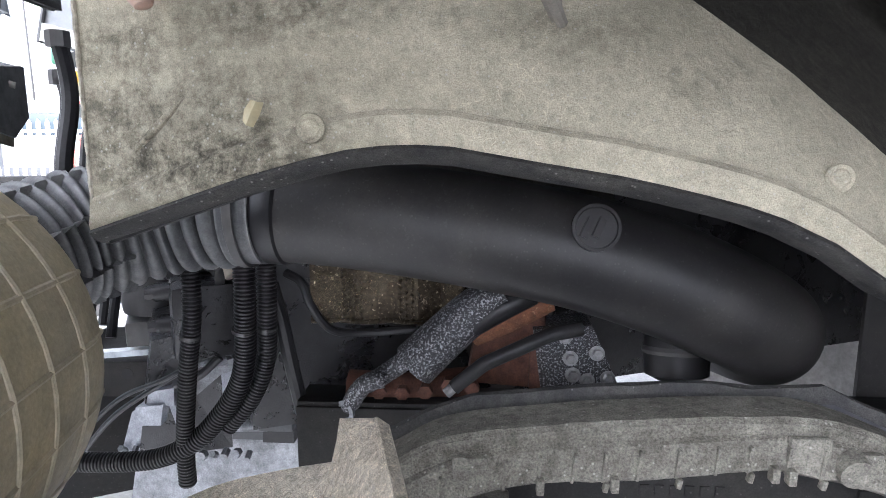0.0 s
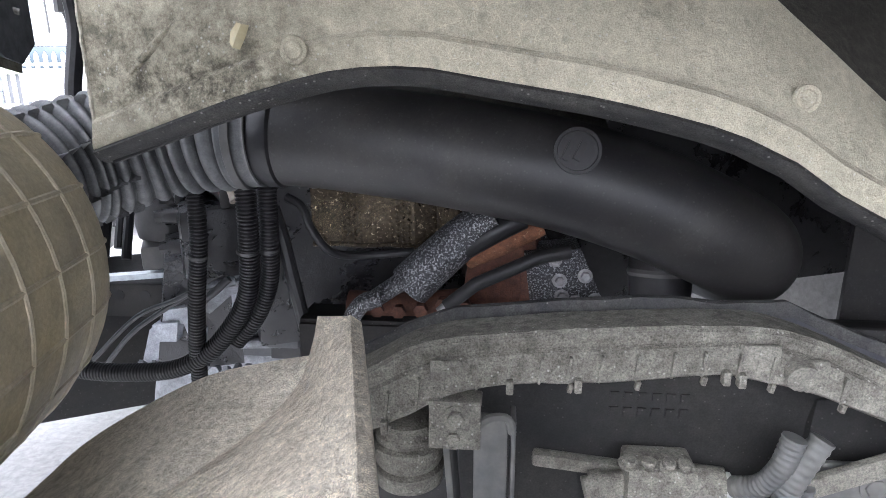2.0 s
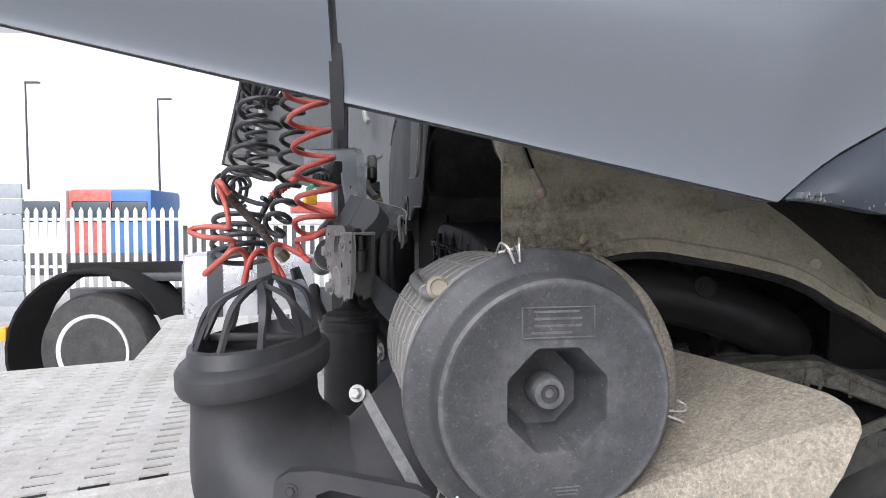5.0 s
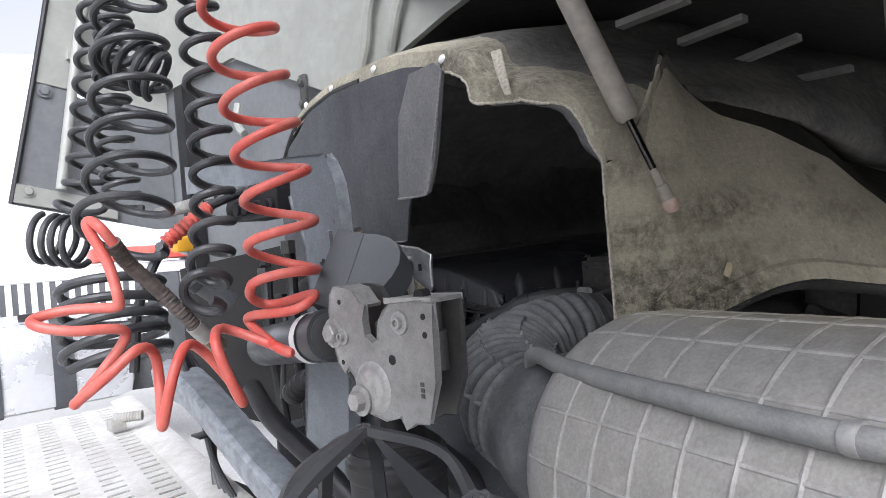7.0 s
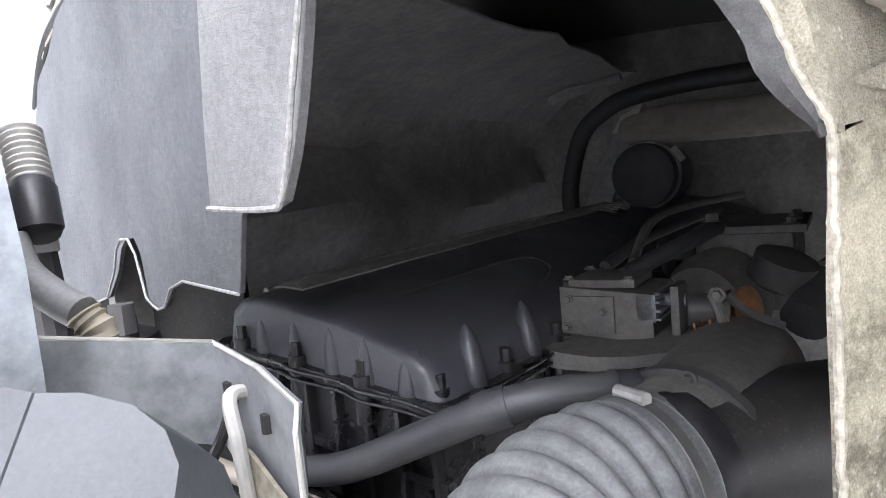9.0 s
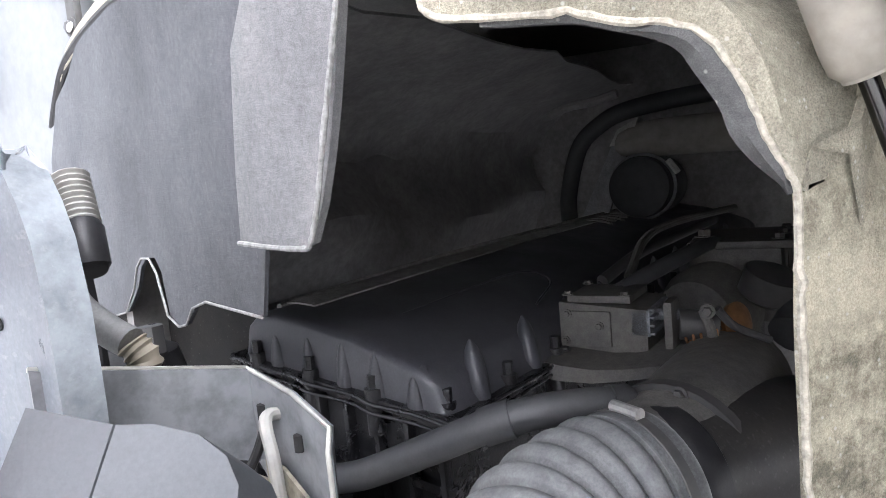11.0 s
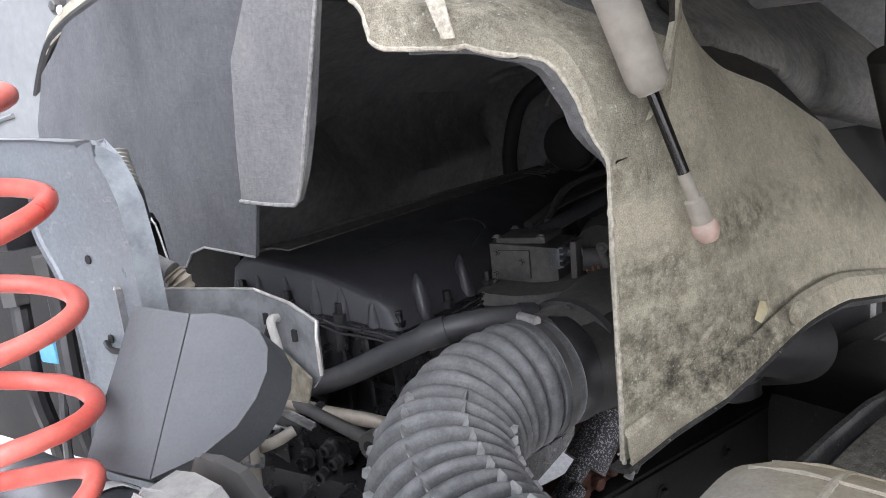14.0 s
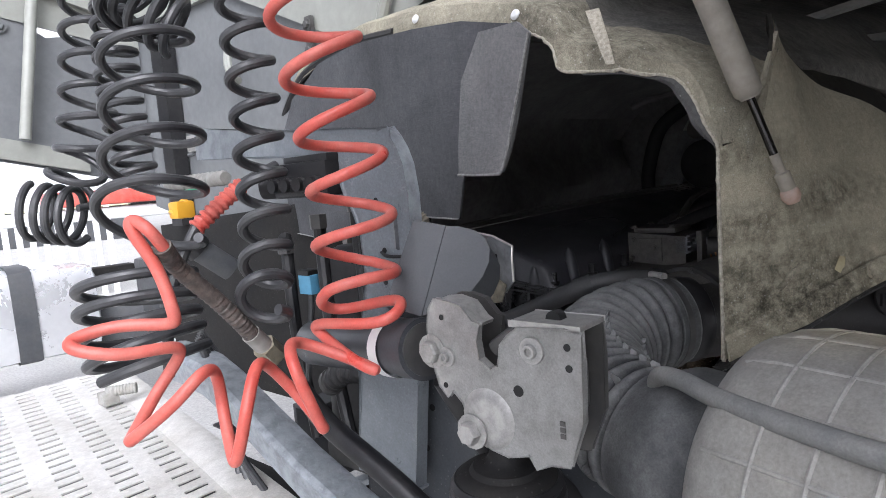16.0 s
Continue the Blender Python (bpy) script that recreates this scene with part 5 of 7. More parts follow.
def cat_right(s):
    return -.36 + .17 * (s - .3)


bm = bmesh.new()
step_s = .05
ss = [CS0 + .03 + i * step_s for i in range(int((CS1 - CS0 - .06) / step_s))]
verts = {}
COLS = 13
edges_u = []
for c in range(COLS):
    edges_u.append((c * .105 + .03, c * .105 + .085))


def cat_v(du, s, z=.852):
    return K(cat_right(s) - .03 - du, s, z)


us = [0.0]
for a, b in edges_u:
    us += [a, b]
us.append(2.2)
rowsz = []
for i, s in enumerate(ss):
    rowsz += [(s, True), (s + .015, False)]
grid = [[bm.verts.new(cat_v(u, s)) for u in us] for s, _ in rowsz]
for r in range(len(rowsz) - 1):
    for c in range(len(us) - 1):
        if rowsz[r][1] and c % 2 == 1 and 0 < c < len(us) - 2:
            continue
        if rowsz[r][0] > 1.28 and us[c] > .6:
            continue
        bm.faces.new((grid[r][c], grid[r][c + 1], grid[r + 1][c + 1], grid[r + 1][c]))
ret = bmesh.ops.extrude_face_region(bm, geom=bm.faces[:])
bmesh.ops.translate(bm, vec=(0, 0, -.004), verts=[v for v in ret["geom"] if isinstance(v, bmesh.types.BMVert)])
part("slotted_plate", bm, PLATE, cat, smooth=False)
rows = []
for i in range(12):
    s = CS0 + (CS1 - CS0) * i / 11
    u = cat_right(s)
    rows.append([K(u - .045, s, .853), K(u - .03, s, .858), K(u + .02, s, .866), K(u + .045, s, .862), K(u + .05, s, .84), K(u + .05, s, .79)])
part("edge_profile", sheet(rows, .004), PLATE, cat)
part("front_skirt", sheet([[K(cat_right(CS0) + .05 - x, CS0 + .02, .852), K(cat_right(CS0) + .05 - x, CS0, .845), K(cat_right(CS0) + .05 - x, CS0, .80)] for x in (0, .5, 1.2, 2.3)], .004), PLATE, cat)
part("under_tray", sheet([[K(cat_right(s) - u, s, .77) for u in (0, .25, .5)] for s in (CS0, 1.2, CS1)], .004), DARK_GREY, cat)
noz = thing("grease_fitting", "pale threaded fitting on the catwalk edge", "fitting")
part("body", tube([K(-.13 - .075 * i / 30, 1.80 + .05 * i / 30, .905) for i in range(31)], lambda f: .017 + .0014 * math.sin(f * 60), 14), GREY_LIGHT, noz)
part("block", kbox(-.20, 1.85, .885, .05, .05, .04, .004), GREY_LIGHT, noz)
cbl = thing("hanging_cables", "bundle of black cables tied beside the catwalk", "cables")
for k in range(4):
    part("cable", tube(smooth_path([K(-.30 + .012 * k, 1.0 + .02 * k, 1.2), K(-.27 + .015 * k, .98, 1.05), K(-.26 + .012 * k, .95 + .03 * k, .93), K(-.24, .85 + .05 * k, .82)], 6), .008, 8), COIL_BLACK, cbl)
part("tie", box(K(-.265, .98, 1.0), (.05, .05, .006), RK, .002), BLACK, cbl)

# ---- engine ----
eng = thing("engine", "oily black diesel engine with ribbed valve cover", "engine")


def KE(u, s, z):
    """A place on the engine, sheared sideways and raised forward to fit the camera's view."""
    return K(u, s - .13 * (u - .19), z + .025 * (u - .19))


CS = [(.400, 1.246), (.412, 1.262), (.418, 1.285), (.432, 1.299), (.47, 1.316), (.55, 1.345), (.64, 1.364), (.71, 1.373), (.745, 1.368), (.768, 1.35), (.776, 1.32), (.782, 1.302)]


def cover_row(u, grow=0.0, dz=0.0):
    c = Vector((.6, 1.28))
    return [KE(u, c.x + (s - c.x) * (1 - grow), c.y + (z - c.y) * (1 - grow * 1.2) + dz) for s, z in CS]


rows = [cover_row(.187, .12), cover_row(.190, .06), cover_row(.197, .02), cover_row(.215), cover_row(.5, 0, .004), cover_row(.85, 0, .006), cover_row(1.3, 0, .004), cover_row(1.72, .02, .002), cover_row(1.75, .1, .0)]
cover = part("valve_cover", loft(rows), ENGINE, eng, "satin black plastic valve cover")
part("cover_flange", bevelled(slab([KE(.176, .392, 1.236), KE(.176, .79, 1.296), KE(1.76, .79, 1.30), KE(1.76, .392, 1.246)], [KE(.176, .392, 1.248), KE(.176, .79, 1.308), KE(1.76, .79, 1.312), KE(1.76, .392, 1.258)]), .004, 2), ENGINE_OILY, eng)
part("block", bevelled(slab([KE(.19, .41, .75), KE(.19, .775, .75), KE(1.75, .775, .75), KE(1.75, .41, .75)], [KE(.19, .41, 1.24), KE(.19, .775, 1.30), KE(1.75, .775, 1.30), KE(1.75, .41, 1.245)]), .006, 2), ENGINE_OILY, eng)
for i in range(8):
    f = i / 7
    s = .415 + .35 * f
    zf = 1.24 + .06 * f
    part("block_rib", kbox(.184, s, zf - .13, .02, .008, .24, .002), ENGINE_OILY, eng)
for i in range(2):
    part("block_rail", bevelled(slab([K(.178, .40, 1.145 - .07 * i), K(.178, .78, 1.20 - .07 * i), K(.178, .78, 1.212 - .07 * i), K(.178, .40, 1.157 - .07 * i)], [K(.195, .40, 1.145 - .07 * i), K(.195, .78, 1.20 - .07 * i), K(.195, .78, 1.212 - .07 * i), K(.195, .40, 1.157 - .07 * i)]), .002, 1), ENGINE_OILY, eng)
for s, u in ((.418, .205), (.518, .182), (.63, .182), (.737, .182)):
    z = 1.248 + .155 * (s - .4)
    bm = bmesh.new()
    add_cyl(bm, K(u, s, z - .05), K(u, s, z + .012), .012, 14)
    add_cyl(bm, K(u, s, z + .012), K(u, s, z + .03), .0075, 6)
    part("cover_bolt", bm, ENGINE_OILY, eng)
for i in range(10):
    u = .32 + .13 * i
    bm = bmesh.new()
    add_cyl(bm, KE(u, .405, 1.19), KE(u, .405, 1.262), .012, 14)
    add_cyl(bm, KE(u, .405, 1.262), KE(u, .405, 1.28), .0075, 6)
    part("cover_bolt", bm, ENGINE_OILY, eng)
    part("cover_lump", tube([KE(u - .06 + .014 * (q / 8) ** 2, .409 + .020 * (q / 8) ** 1.5, 1.238 + .085 * q / 8) for q in range(9)], lambda f: .0145 * math.sqrt(max(.02, 1 - (max(0, f - .45) / .55) ** 2)), 16), ENGINE, eng)
for s, h in ((.455, .045), (.515, .062), (.572, .066), (.635, .06), (.70, .05)):
    z = 1.25 + .155 * (s - .4)
    part("rear_flute", tube([K(.1905, s, z - .004 + h * q / 10) for q in range(11)], lambda f: .0125 * math.sqrt(max(.012, 1 - f ** 1.6)), 16), ENGINE, eng)
part("corner_ridge", tube(smooth_path([K(.197, .43, 1.246), K(.195, .435, 1.285), K(.205, .45, 1.305)], 4), .006, 10), ENGINE, eng)
for dz, r in ((.006, .0032), (-.006, .0026)):
    rear = [K(.176 - .006 * math.exp(-((s - .518) / .02) ** 2) - .006 * math.exp(-((s - .63) / .02) ** 2), s, 1.236 + .151 * (s - .392) + dz + .0012 * math.sin(s * 60)) for s in [.392 + .01 * k for k in range(41)]]
    part("gasket_bead", tube(rear, r, 8), ENGINE_OILY, eng)
    part("gasket_bead", tube([KE(.176 + .05 * k, .389 + .002 * math.sin(k * 1.3), 1.24 + dz) for k in range(31)], r, 8), ENGINE_OILY, eng)
for i in range(6):
    u = 1.18 + .075 * i
    part("cover_lettering_ridge", tube(smooth_path([KE(u, .63, 1.366), KE(u + .02, .66, 1.371), KE(u + .015, .70, 1.376), KE(u + .05, .69, 1.375), KE(u + .05, .64, 1.368)], 4), .006, 6), ENGINE_DUST, eng)
part("side_ridge", tube(smooth_path([KE(.23, .735, 1.368), KE(.5, .74, 1.376), KE(.9, .74, 1.378), KE(1.7, .74, 1.372)], 6), .008, 8), ENGINE_DUST, eng)
part("crest", sheet([[KE(u, sv, zv + dz) for sv, zv in ((.672, 1.3715), (.69, 1.3738), (.71, 1.3758), (.728, 1.3748), (.744, 1.372))] for u, dz in ((.24, .001), (.5, .004), (.85, .006), (1.3, .004), (1.7, .002))], .003), ENGINE_DUST, eng, "pale dust along the crest of the cover")
part("top_ridge", tube(smooth_path([KE(.30, .56, 1.347), KE(.6, .555, 1.351), KE(.62, .50, 1.333), KE(.5, .46, 1.318)], 6), .0022, 6), ENGINE, eng)

coolant = thing("coolant_hose", "black rubber coolant hose with clamped joints", "hose")
hp = smooth_path([K(.13, .62, 1.165), K(.135, .57, 1.165), K(.14, .51, 1.18), K(.15, .42, 1.22), K(.165, .335, 1.258), K(.19, .28, 1.272), K(.225, .235, 1.272), K(.26, .20, 1.265)], 10)
part("tube", tube(hp, .0195, 18), RUBBER_BLACK, coolant)
for f0, f1 in ((.0, .06), (.56, .62), (.92, .98)):
    i0, i1 = int(f0 * (len(hp) - 1)), int(f1 * (len(hp) - 1)) + 1
    part("clamp", tube(hp[i0:i1 + 1], .0225, 18), RUBBER_BLACK, coolant)

act = thing("egr_actuator", "dusty grey cast actuator box with levers", "actuator")
part("body", bevelled(slab([K(.475, .37, 1.265), K(.475, .235, 1.255), K(.60, .235, 1.255), K(.60, .37, 1.265)], [K(.475, .37, 1.335), K(.475, .235, 1.325), K(.60, .235, 1.325), K(.60, .37, 1.335)]), .005, 2), GREY_METAL, act)
part("cover_plate", kbox(.472, .325, 1.295, .006, .075, .055, .002), GREY_METAL, act)
part("finned_block", kbox(.52, .245, 1.305, .09, .03, .04, .003), ALU_DULL, act)
for i in range(4):
    part("fin", kbox(.52, .228, 1.29 + .012 * i, .09, .008, .004, .001), ALU_DULL, act)
for s, z in ((.355, 1.318), (.305, 1.30), (.36, 1.275)):
    bolt(act, K(.469, s, z), NR, .005, .005, GREY_METAL)
part("top_lid", kbox(.535, .31, 1.338, .10, .10, .012, .003), GREY_METAL, act)
part("shaft", cyl(K(.512, .235, 1.312), K(.512, .155, 1.312), .009, 14), ALU_DULL, act)
part("return_spring", tube([K(.50 + .013 * math.cos(i * .7), .19 - .0012 * i, 1.285 + .013 * math.sin(i * .7)) for i in range(46)], .0022, 6), COPPER, act)
part("link_rod", tube(smooth_path([K(.485, .14, 1.328), K(.50, .12, 1.30), K(.53, .08, 1.275)], 4), .006, 10), DARK_STEEL, act)
for s, u in ((.36, .49), (.27, .49), (.36, .585)):
    bolt(act, K(u, s, 1.344), (0, 0, 1), .006, .006, GREY_METAL)
part("lever_plate", kbox(.50, .205, 1.30, .05, .012, .075, .003), GREY_METAL, act)
part("solenoid", cyl(K(.50, .195, 1.30), K(.515, .145, 1.298), .022, 18), DARK_STEEL, act)
part("pivot_arm", tube(smooth_path([K(.49, .16, 1.325), K(.485, .15, 1.30), K(.49, .145, 1.27)], 4), .007, 10), GREY_METAL, act)
bolt(act, K(.47, .15, 1.328), NR, .007, .008, GREY_METAL)
bolt(act, K(.47, .145, 1.272), NR, .007, .008, GREY_METAL)
part("copper_disc", revolve([(.03, 0), (.032, .008), (.02, .014), (0, .015)], K(.56, .13, 1.29), K(-.5, -1, .2), 24), COPPER, act, "heat-tinted bronze disc")
part("spring", tube(coil_along([K(.53, .15, 1.255), K(.53, .15, 1.285)], .011, 5), .0022, 6), COPPER, act)
shl = thing("heat_shield", "dusty grey pressed heat shield under the actuator", "shield")
rows = []
for i in range(7):
    f = i / 6
    rows.append([K(.40 + .02 * f, .40 - .30 * f, 1.24 - .01 * math.sin(f * 6)), K(.41, .40 - .3 * f, 1.262 - .012 * math.sin(f * 5)), K(.45, .41 - .3 * f, 1.268 - .012 * math.sin(f * 5)), K(.62, .42 - .3 * f, 1.262)])
part("sheet", sheet(rows, .003), GREY_METAL, shl)
duct = thing("cast_inlet_elbow", "dark dusty cast inlet elbow behind the hose clamp", "elbow")
part("body", tube(smooth_path([(.10, .25, 1.2), (.2, .27, 1.205), (.32, .32, 1.205), (.46, .40, 1.19), (.6, .5, 1.15)], 6), lambda f: .079 + .008 * math.sin(f * 3), 32), GREY_METAL, duct)
part("flange", tube([Vector((.16, .26, 1.203)), Vector((.175, .264, 1.204))], .09, 32), DARK_STEEL, duct)
for k in range(5):
    a = 2 * math.pi * (k + .4) / 5
    bolt(duct, Vector((.158, .26 + .083 * math.cos(a), 1.203 + .083 * math.sin(a))), (-1, -.2, 0), .006, .007, DARK_STEEL)
for k in range(3):
    bolt(shl, K(.46 + .03 * k, .36 - .09 * k, 1.262), (0, 0, 1), .007, .006, DARK_STEEL)
tur = thing("turbocharger", "dark dusty turbocharger and exhaust castings", "turbocharger")
part("housing", revolve([(.02, -.07), (.07, -.06), (.085, -.02), (.085, .03), (.06, .06), (.02, .07)], K(.78, .2, 1.26), K(1, -.3, .1), 28), GREY_METAL, tur)
part("actuator_can", revolve([(.03, 0), (.045, .01), (.045, .05), (.02, .06)], K(.68, .10, 1.30), K(-.2, -.4, 1), 24), DARK_STEEL, tur)
part("cast_box", kbox(.92, .16, 1.30, .22, .16, .14, .012), GREY_METAL, tur)
part("box_lid", kbox(.92, .15, 1.376, .24, .18, .014, .004), GREY_METAL, tur)
for i in range(3):
    bolt(tur, K(.83 + .08 * i, .085, 1.383), (0, 0, 1), .009, .010, GREY_METAL)
part("rail_pipe", tube(smooth_path([K(.66, .36, 1.335), K(.80, .33, 1.365), K(1.0, .30, 1.375), K(1.3, .27, 1.38)], 6), .011, 12), DARK_STEEL, tur)
part("upper_line", tube(smooth_path([K(.62, .30, 1.35), K(.74, .30, 1.40), K(.90, .28, 1.415), K(1.15, .20, 1.42)], 6), .008, 10), GREY_METAL, tur)
part("elbow_duct", tube(smooth_path([K(.62, .06, 1.26), K(.70, .03, 1.30), K(.82, .0, 1.31), K(1.0, .0, 1.29)], 6), .034, 18), RUBBER_BLACK, tur)
part("clamp_ring", revolve([(.036, -.007), (.038, 0), (.036, .007)], K(.70, .03, 1.30), K(1, -.3, .3), 24), STEEL, tur)
part("bleed_pipe", tube(smooth_path([K(.57, .30, 1.335), K(.63, .27, 1.352), K(.72, .22, 1.375), K(.80, .20, 1.382), K(.9, .2, 1.37)], 6), .014, 12), RUBBER_BLACK, tur)
bolt(tur, K(.79, .205, 1.395), (0, 0, 1), .012, .014, GREY_METAL)
for i in range(4):
    part("rib", kbox(.86 + .05 * i, .085, 1.31, .01, .02, .12, .003), GREY_METAL, tur)

# fuel and oil lines, brackets at the back of the engine
ln = thing("fuel_lines", "dull beige and black metal fuel lines with clips", "pipes")
part("main_pipe", tube(smooth_path([K(.06, .68, 1.19), K(.08, .60, 1.165), K(.10, .52, 1.14), K(.13, .44, 1.12), K(.15, .41, 1.10), K(.165, .38, 1.06)], 6), .0115, 12), BEIGE_METAL, ln)
part("lower_pipe", tube(smooth_path([K(.05, .70, 1.165), K(.08, .6, 1.13), K(.11, .5, 1.095), K(.14, .43, 1.065), K(.15, .40, 1.06)], 6), .009, 12), DARK_STEEL, ln)
part("third_pipe", tube(smooth_path([K(.05, .66, 1.14), K(.09, .57, 1.10), K(.13, .48, 1.06)], 6), .006, 10), STEEL, ln)
part("banjo", revolve([(.02, -.008), (.022, 0), (.02, .008)], K(.145, .40, 1.062), NR, 20), BLACK, ln)
part("clip", kbox(.10, .515, 1.12, .012, .012, .07, .002), BLACK, ln)
stt = thing("starter_area_castings", "oily black castings and bolts low on the engine", "castings")
random.seed(11)
part("casting", kbox(.12, .55, .98, .12, .34, .14, .02), ENGINE_OILY, stt)
part("bell_housing", bevelled(slab([K(-.02, .56, .66), K(-.02, .85, .66), K(.16, .85, .66), K(.16, .54, .66)], [K(.02, .58, .90), K(.02, .80, .92), K(.16, .80, .95), K(.16, .54, .93)]), .02, 2), ENGINE_OILY, stt, "oily black bell housing")
for s, z in ((.44, 1.03), (.52, 1.01), (.60, 1.0), (.68, 1.02), (.47, .96), (.57, .94)):
    bm = bmesh.new()
    add_cyl(bm, K(.07, s, z), K(.035, s, z), .015, 14)
    add_cyl(bm, K(.035, s, z), K(.02, s, z), .011, 6)
    part("bolt", bm, ENGINE_OILY, stt)
part("bright_bolt", cyl(K(.03, .64, 1.06), K(.0, .63, 1.06), .014, 14), STEEL, stt)
fb_ = thing("fuel_control_block", "oily black control block with bolts and caps low behind the engine", "control block")
part("body", bevelled(kprism([(.635, 1.125), (.58, 1.146), (.452, 1.10), (.455, 1.072), (.53, 1.03), (.62, 1.062)], .085, .05), .005, 2), ENGINE_OILY, fb_)
for k in range(5):
    s_, z_ = .615 - .036 * k, 1.137 - .0135 * k
    part("ridge", bevelled(kprism([(s_, z_ - .075 + .004 * k), (s_ + .008, z_ - .073 + .004 * k), (s_ + .008, z_ - .012), (s_, z_ - .014)], .077, .01), .002, 1), ENGINE_OILY, fb_)
for s_, z_, r_ in ((.534, 1.068, .013), (.483, 1.097, .010), (.50, 1.05, .010), (.59, 1.10, .008), (.47, 1.078, .009)):
    part("cap", revolve([(r_ * 1.3, 0), (r_ * 1.3, .008), (r_, .010), (r_, .022), (r_ * .6, .024), (r_ * .6, .018), (0, .018)], K(.08, s_, z_), NR, 20), ENGINE_OILY, fb_)
part("union_nut", tube([K(.075, .39, 1.122), K(.055, .392, 1.122)], .021, 20), DARK_STEEL, fb_)
part("union_bore", tube([K(.0548, .392, 1.122), K(.054, .392, 1.122)], .010, 16), HOLE, fb_)
part("cross_pipe", tube(smooth_path([K(.09, .56, 1.155), K(.085, .50, 1.14), K(.075, .43, 1.128), K(.07, .395, 1.122)], 6), .010, 12), DARK_STEEL, fb_)
part("bright_clip", bevelled(kprism([(.575, 1.150), (.512, 1.130), (.512, 1.124), (.575, 1.143)], .068, .012), .001, 1), ALU, fb_)
part("cast_plate", bevelled(kprism([(.68, 1.06), (.61, 1.09), (.50, 1.01), (.48, .88), (.70, .88)], .135, .03), .004, 2), ALU_DULL, fb_, "dull aluminium cover plate")
ft = thing("pale_pipe_fitting", "pale dusty metal pipe fittings clustered on the gearbox", "fitting")
random.seed(31)
for s_, z_, l_, r_ in ((.60, 1.13, .05, .010), (.575, 1.15, .04, .008), (.565, 1.11, .05, .011), (.59, 1.09, .045, .009), (.555, 1.145, .035, .007)):
    part("fitting", tube([K(.0, s_, z_), K(-.012, s_ - .004, z_ - l_ * .2), K(-.02, s_ - .01, z_ - l_)], lambda f, r=r_: r * (1.25 if f < .4 else 1), 12), DUSTY_STEEL, ft)
    part("hex", tube([K(-.004, s_ - .001, z_ - l_ * .05), K(-.012, s_ - .004, z_ - l_ * .3)], r_ * 1.55, 6), ALU_DULL, ft)
part("manifold_arm", tube(smooth_path([K(.02, .62, 1.09), K(.0, .59, 1.11), K(.02, .55, 1.12), K(.05, .53, 1.13)], 5), .009, 12), DUSTY_STEEL, ft)
hk = thing("cab_wiring_elbow", "pale corrugated wiring elbow behind the blanket", "cable", at=K(0, .026, 0))
part("sleeve", tube(smooth_path([K(-.19, .468, 1.495), K(-.188, .458, 1.47), K(-.18, .435, 1.45), K(-.175, .415, 1.44)], 5), .012, 14), RUBBER_GREY, hk)
part("corrugation", tube(smooth_path([K(-.175, .415, 1.44), K(-.17, .408, 1.425), K(-.175, .42, 1.41), K(-.185, .44, 1.403)], 10), lambda f: .0115 + .0015 * math.sin(f * 60), 14), TAN, hk, "tan corrugated tube")
part("plug", tube([K(-.168, .472, 1.532), K(-.169, .470, 1.528), K(-.172, .462, 1.498), K(-.173, .46, 1.495)], lambda f: .013 if f in (0, 1) else .0155, 14), BLACK, hk, "black plug on the sleeve")

# added dark clutter that fills the dark space behind the support post
drr = thing("dark_canister", "black canister added to darken the space behind the post", "air dryer")
dc = K(.04, .86, 0)
part("canister", revolve([(.02, .88), (.085, .90), (.09, .93), (.09, 1.30), (.08, 1.34), (.04, 1.36), (0, 1.36)], (dc.x, dc.y, 0), (0, 0, 1), 32), BLACK, drr)
part("base", kbox(.04, .86, .86, .16, .16, .06, .01), DARK_STEEL, drr)
for k_, (u_, s_, r_) in enumerate(((-.10, .66, .016), (-.07, .72, .012), (-.12, .78, .014), (-.05, .62, .010), (-.09, .95, .015))):
    lne = thing("air_pipe", "black plastic air pipe behind the post", "pipe", "air pipes")
    part("tube", tube(smooth_path([K(u_, s_, 1.50 - .03 * k_), K(u_ + .01, s_ + .01, 1.38), K(u_ - .01, s_ - .02, 1.22), K(u_ + .02, s_ + .01, 1.08), K(u_, s_ - .05, .92)], 7), r_, 10), BLACK, lne)
    part("nut", cyl(K(u_, s_, 1.505 - .03 * k_), K(u_, s_, 1.475 - .03 * k_), r_ * 1.35, 6), DARK_STEEL, lne)
bps = thing("corrugated_sleeve_bundle", "black corrugated cable sleeve low behind the post", "cable")
pp = smooth_path([K(-.16, .74, 1.10), K(-.17, .66, 1.14), K(-.15, .56, 1.13), K(-.12, .46, 1.08), K(-.1, .40, 1.0)], 20)
part("sleeve", tube(pp, lambda f: .024 * (1 + .07 * math.sin(f * 300)), 14), BLACK, bps)
part("end_collar", tube(pp[:4], .028, 14), DARK_STEEL, bps)

# ---- behind the wheel arch: exhaust side of the engine ----
man = thing("exhaust_manifold", "rusty brown cast iron exhaust manifold", "manifold")
part("casting", bevelled(slab([(.39, .42, .87), (.545, .42, .86), (.56, .5, .86), (.39, .5, .87)], [(.41, .42, .985), (.52, .42, 1.03), (.53, .5, 1.03), (.41, .5, .99)]), .012, 2), RUST, man)
part("flange", bevelled(slab([(.50, .405, .865), (.548, .405, .862), (.548, .42, .862), (.50, .42, .865)], [(.50, .405, .955), (.53, .405, .95), (.53, .42, .95), (.50, .42, .955)]), .004, 1), RUST, man)
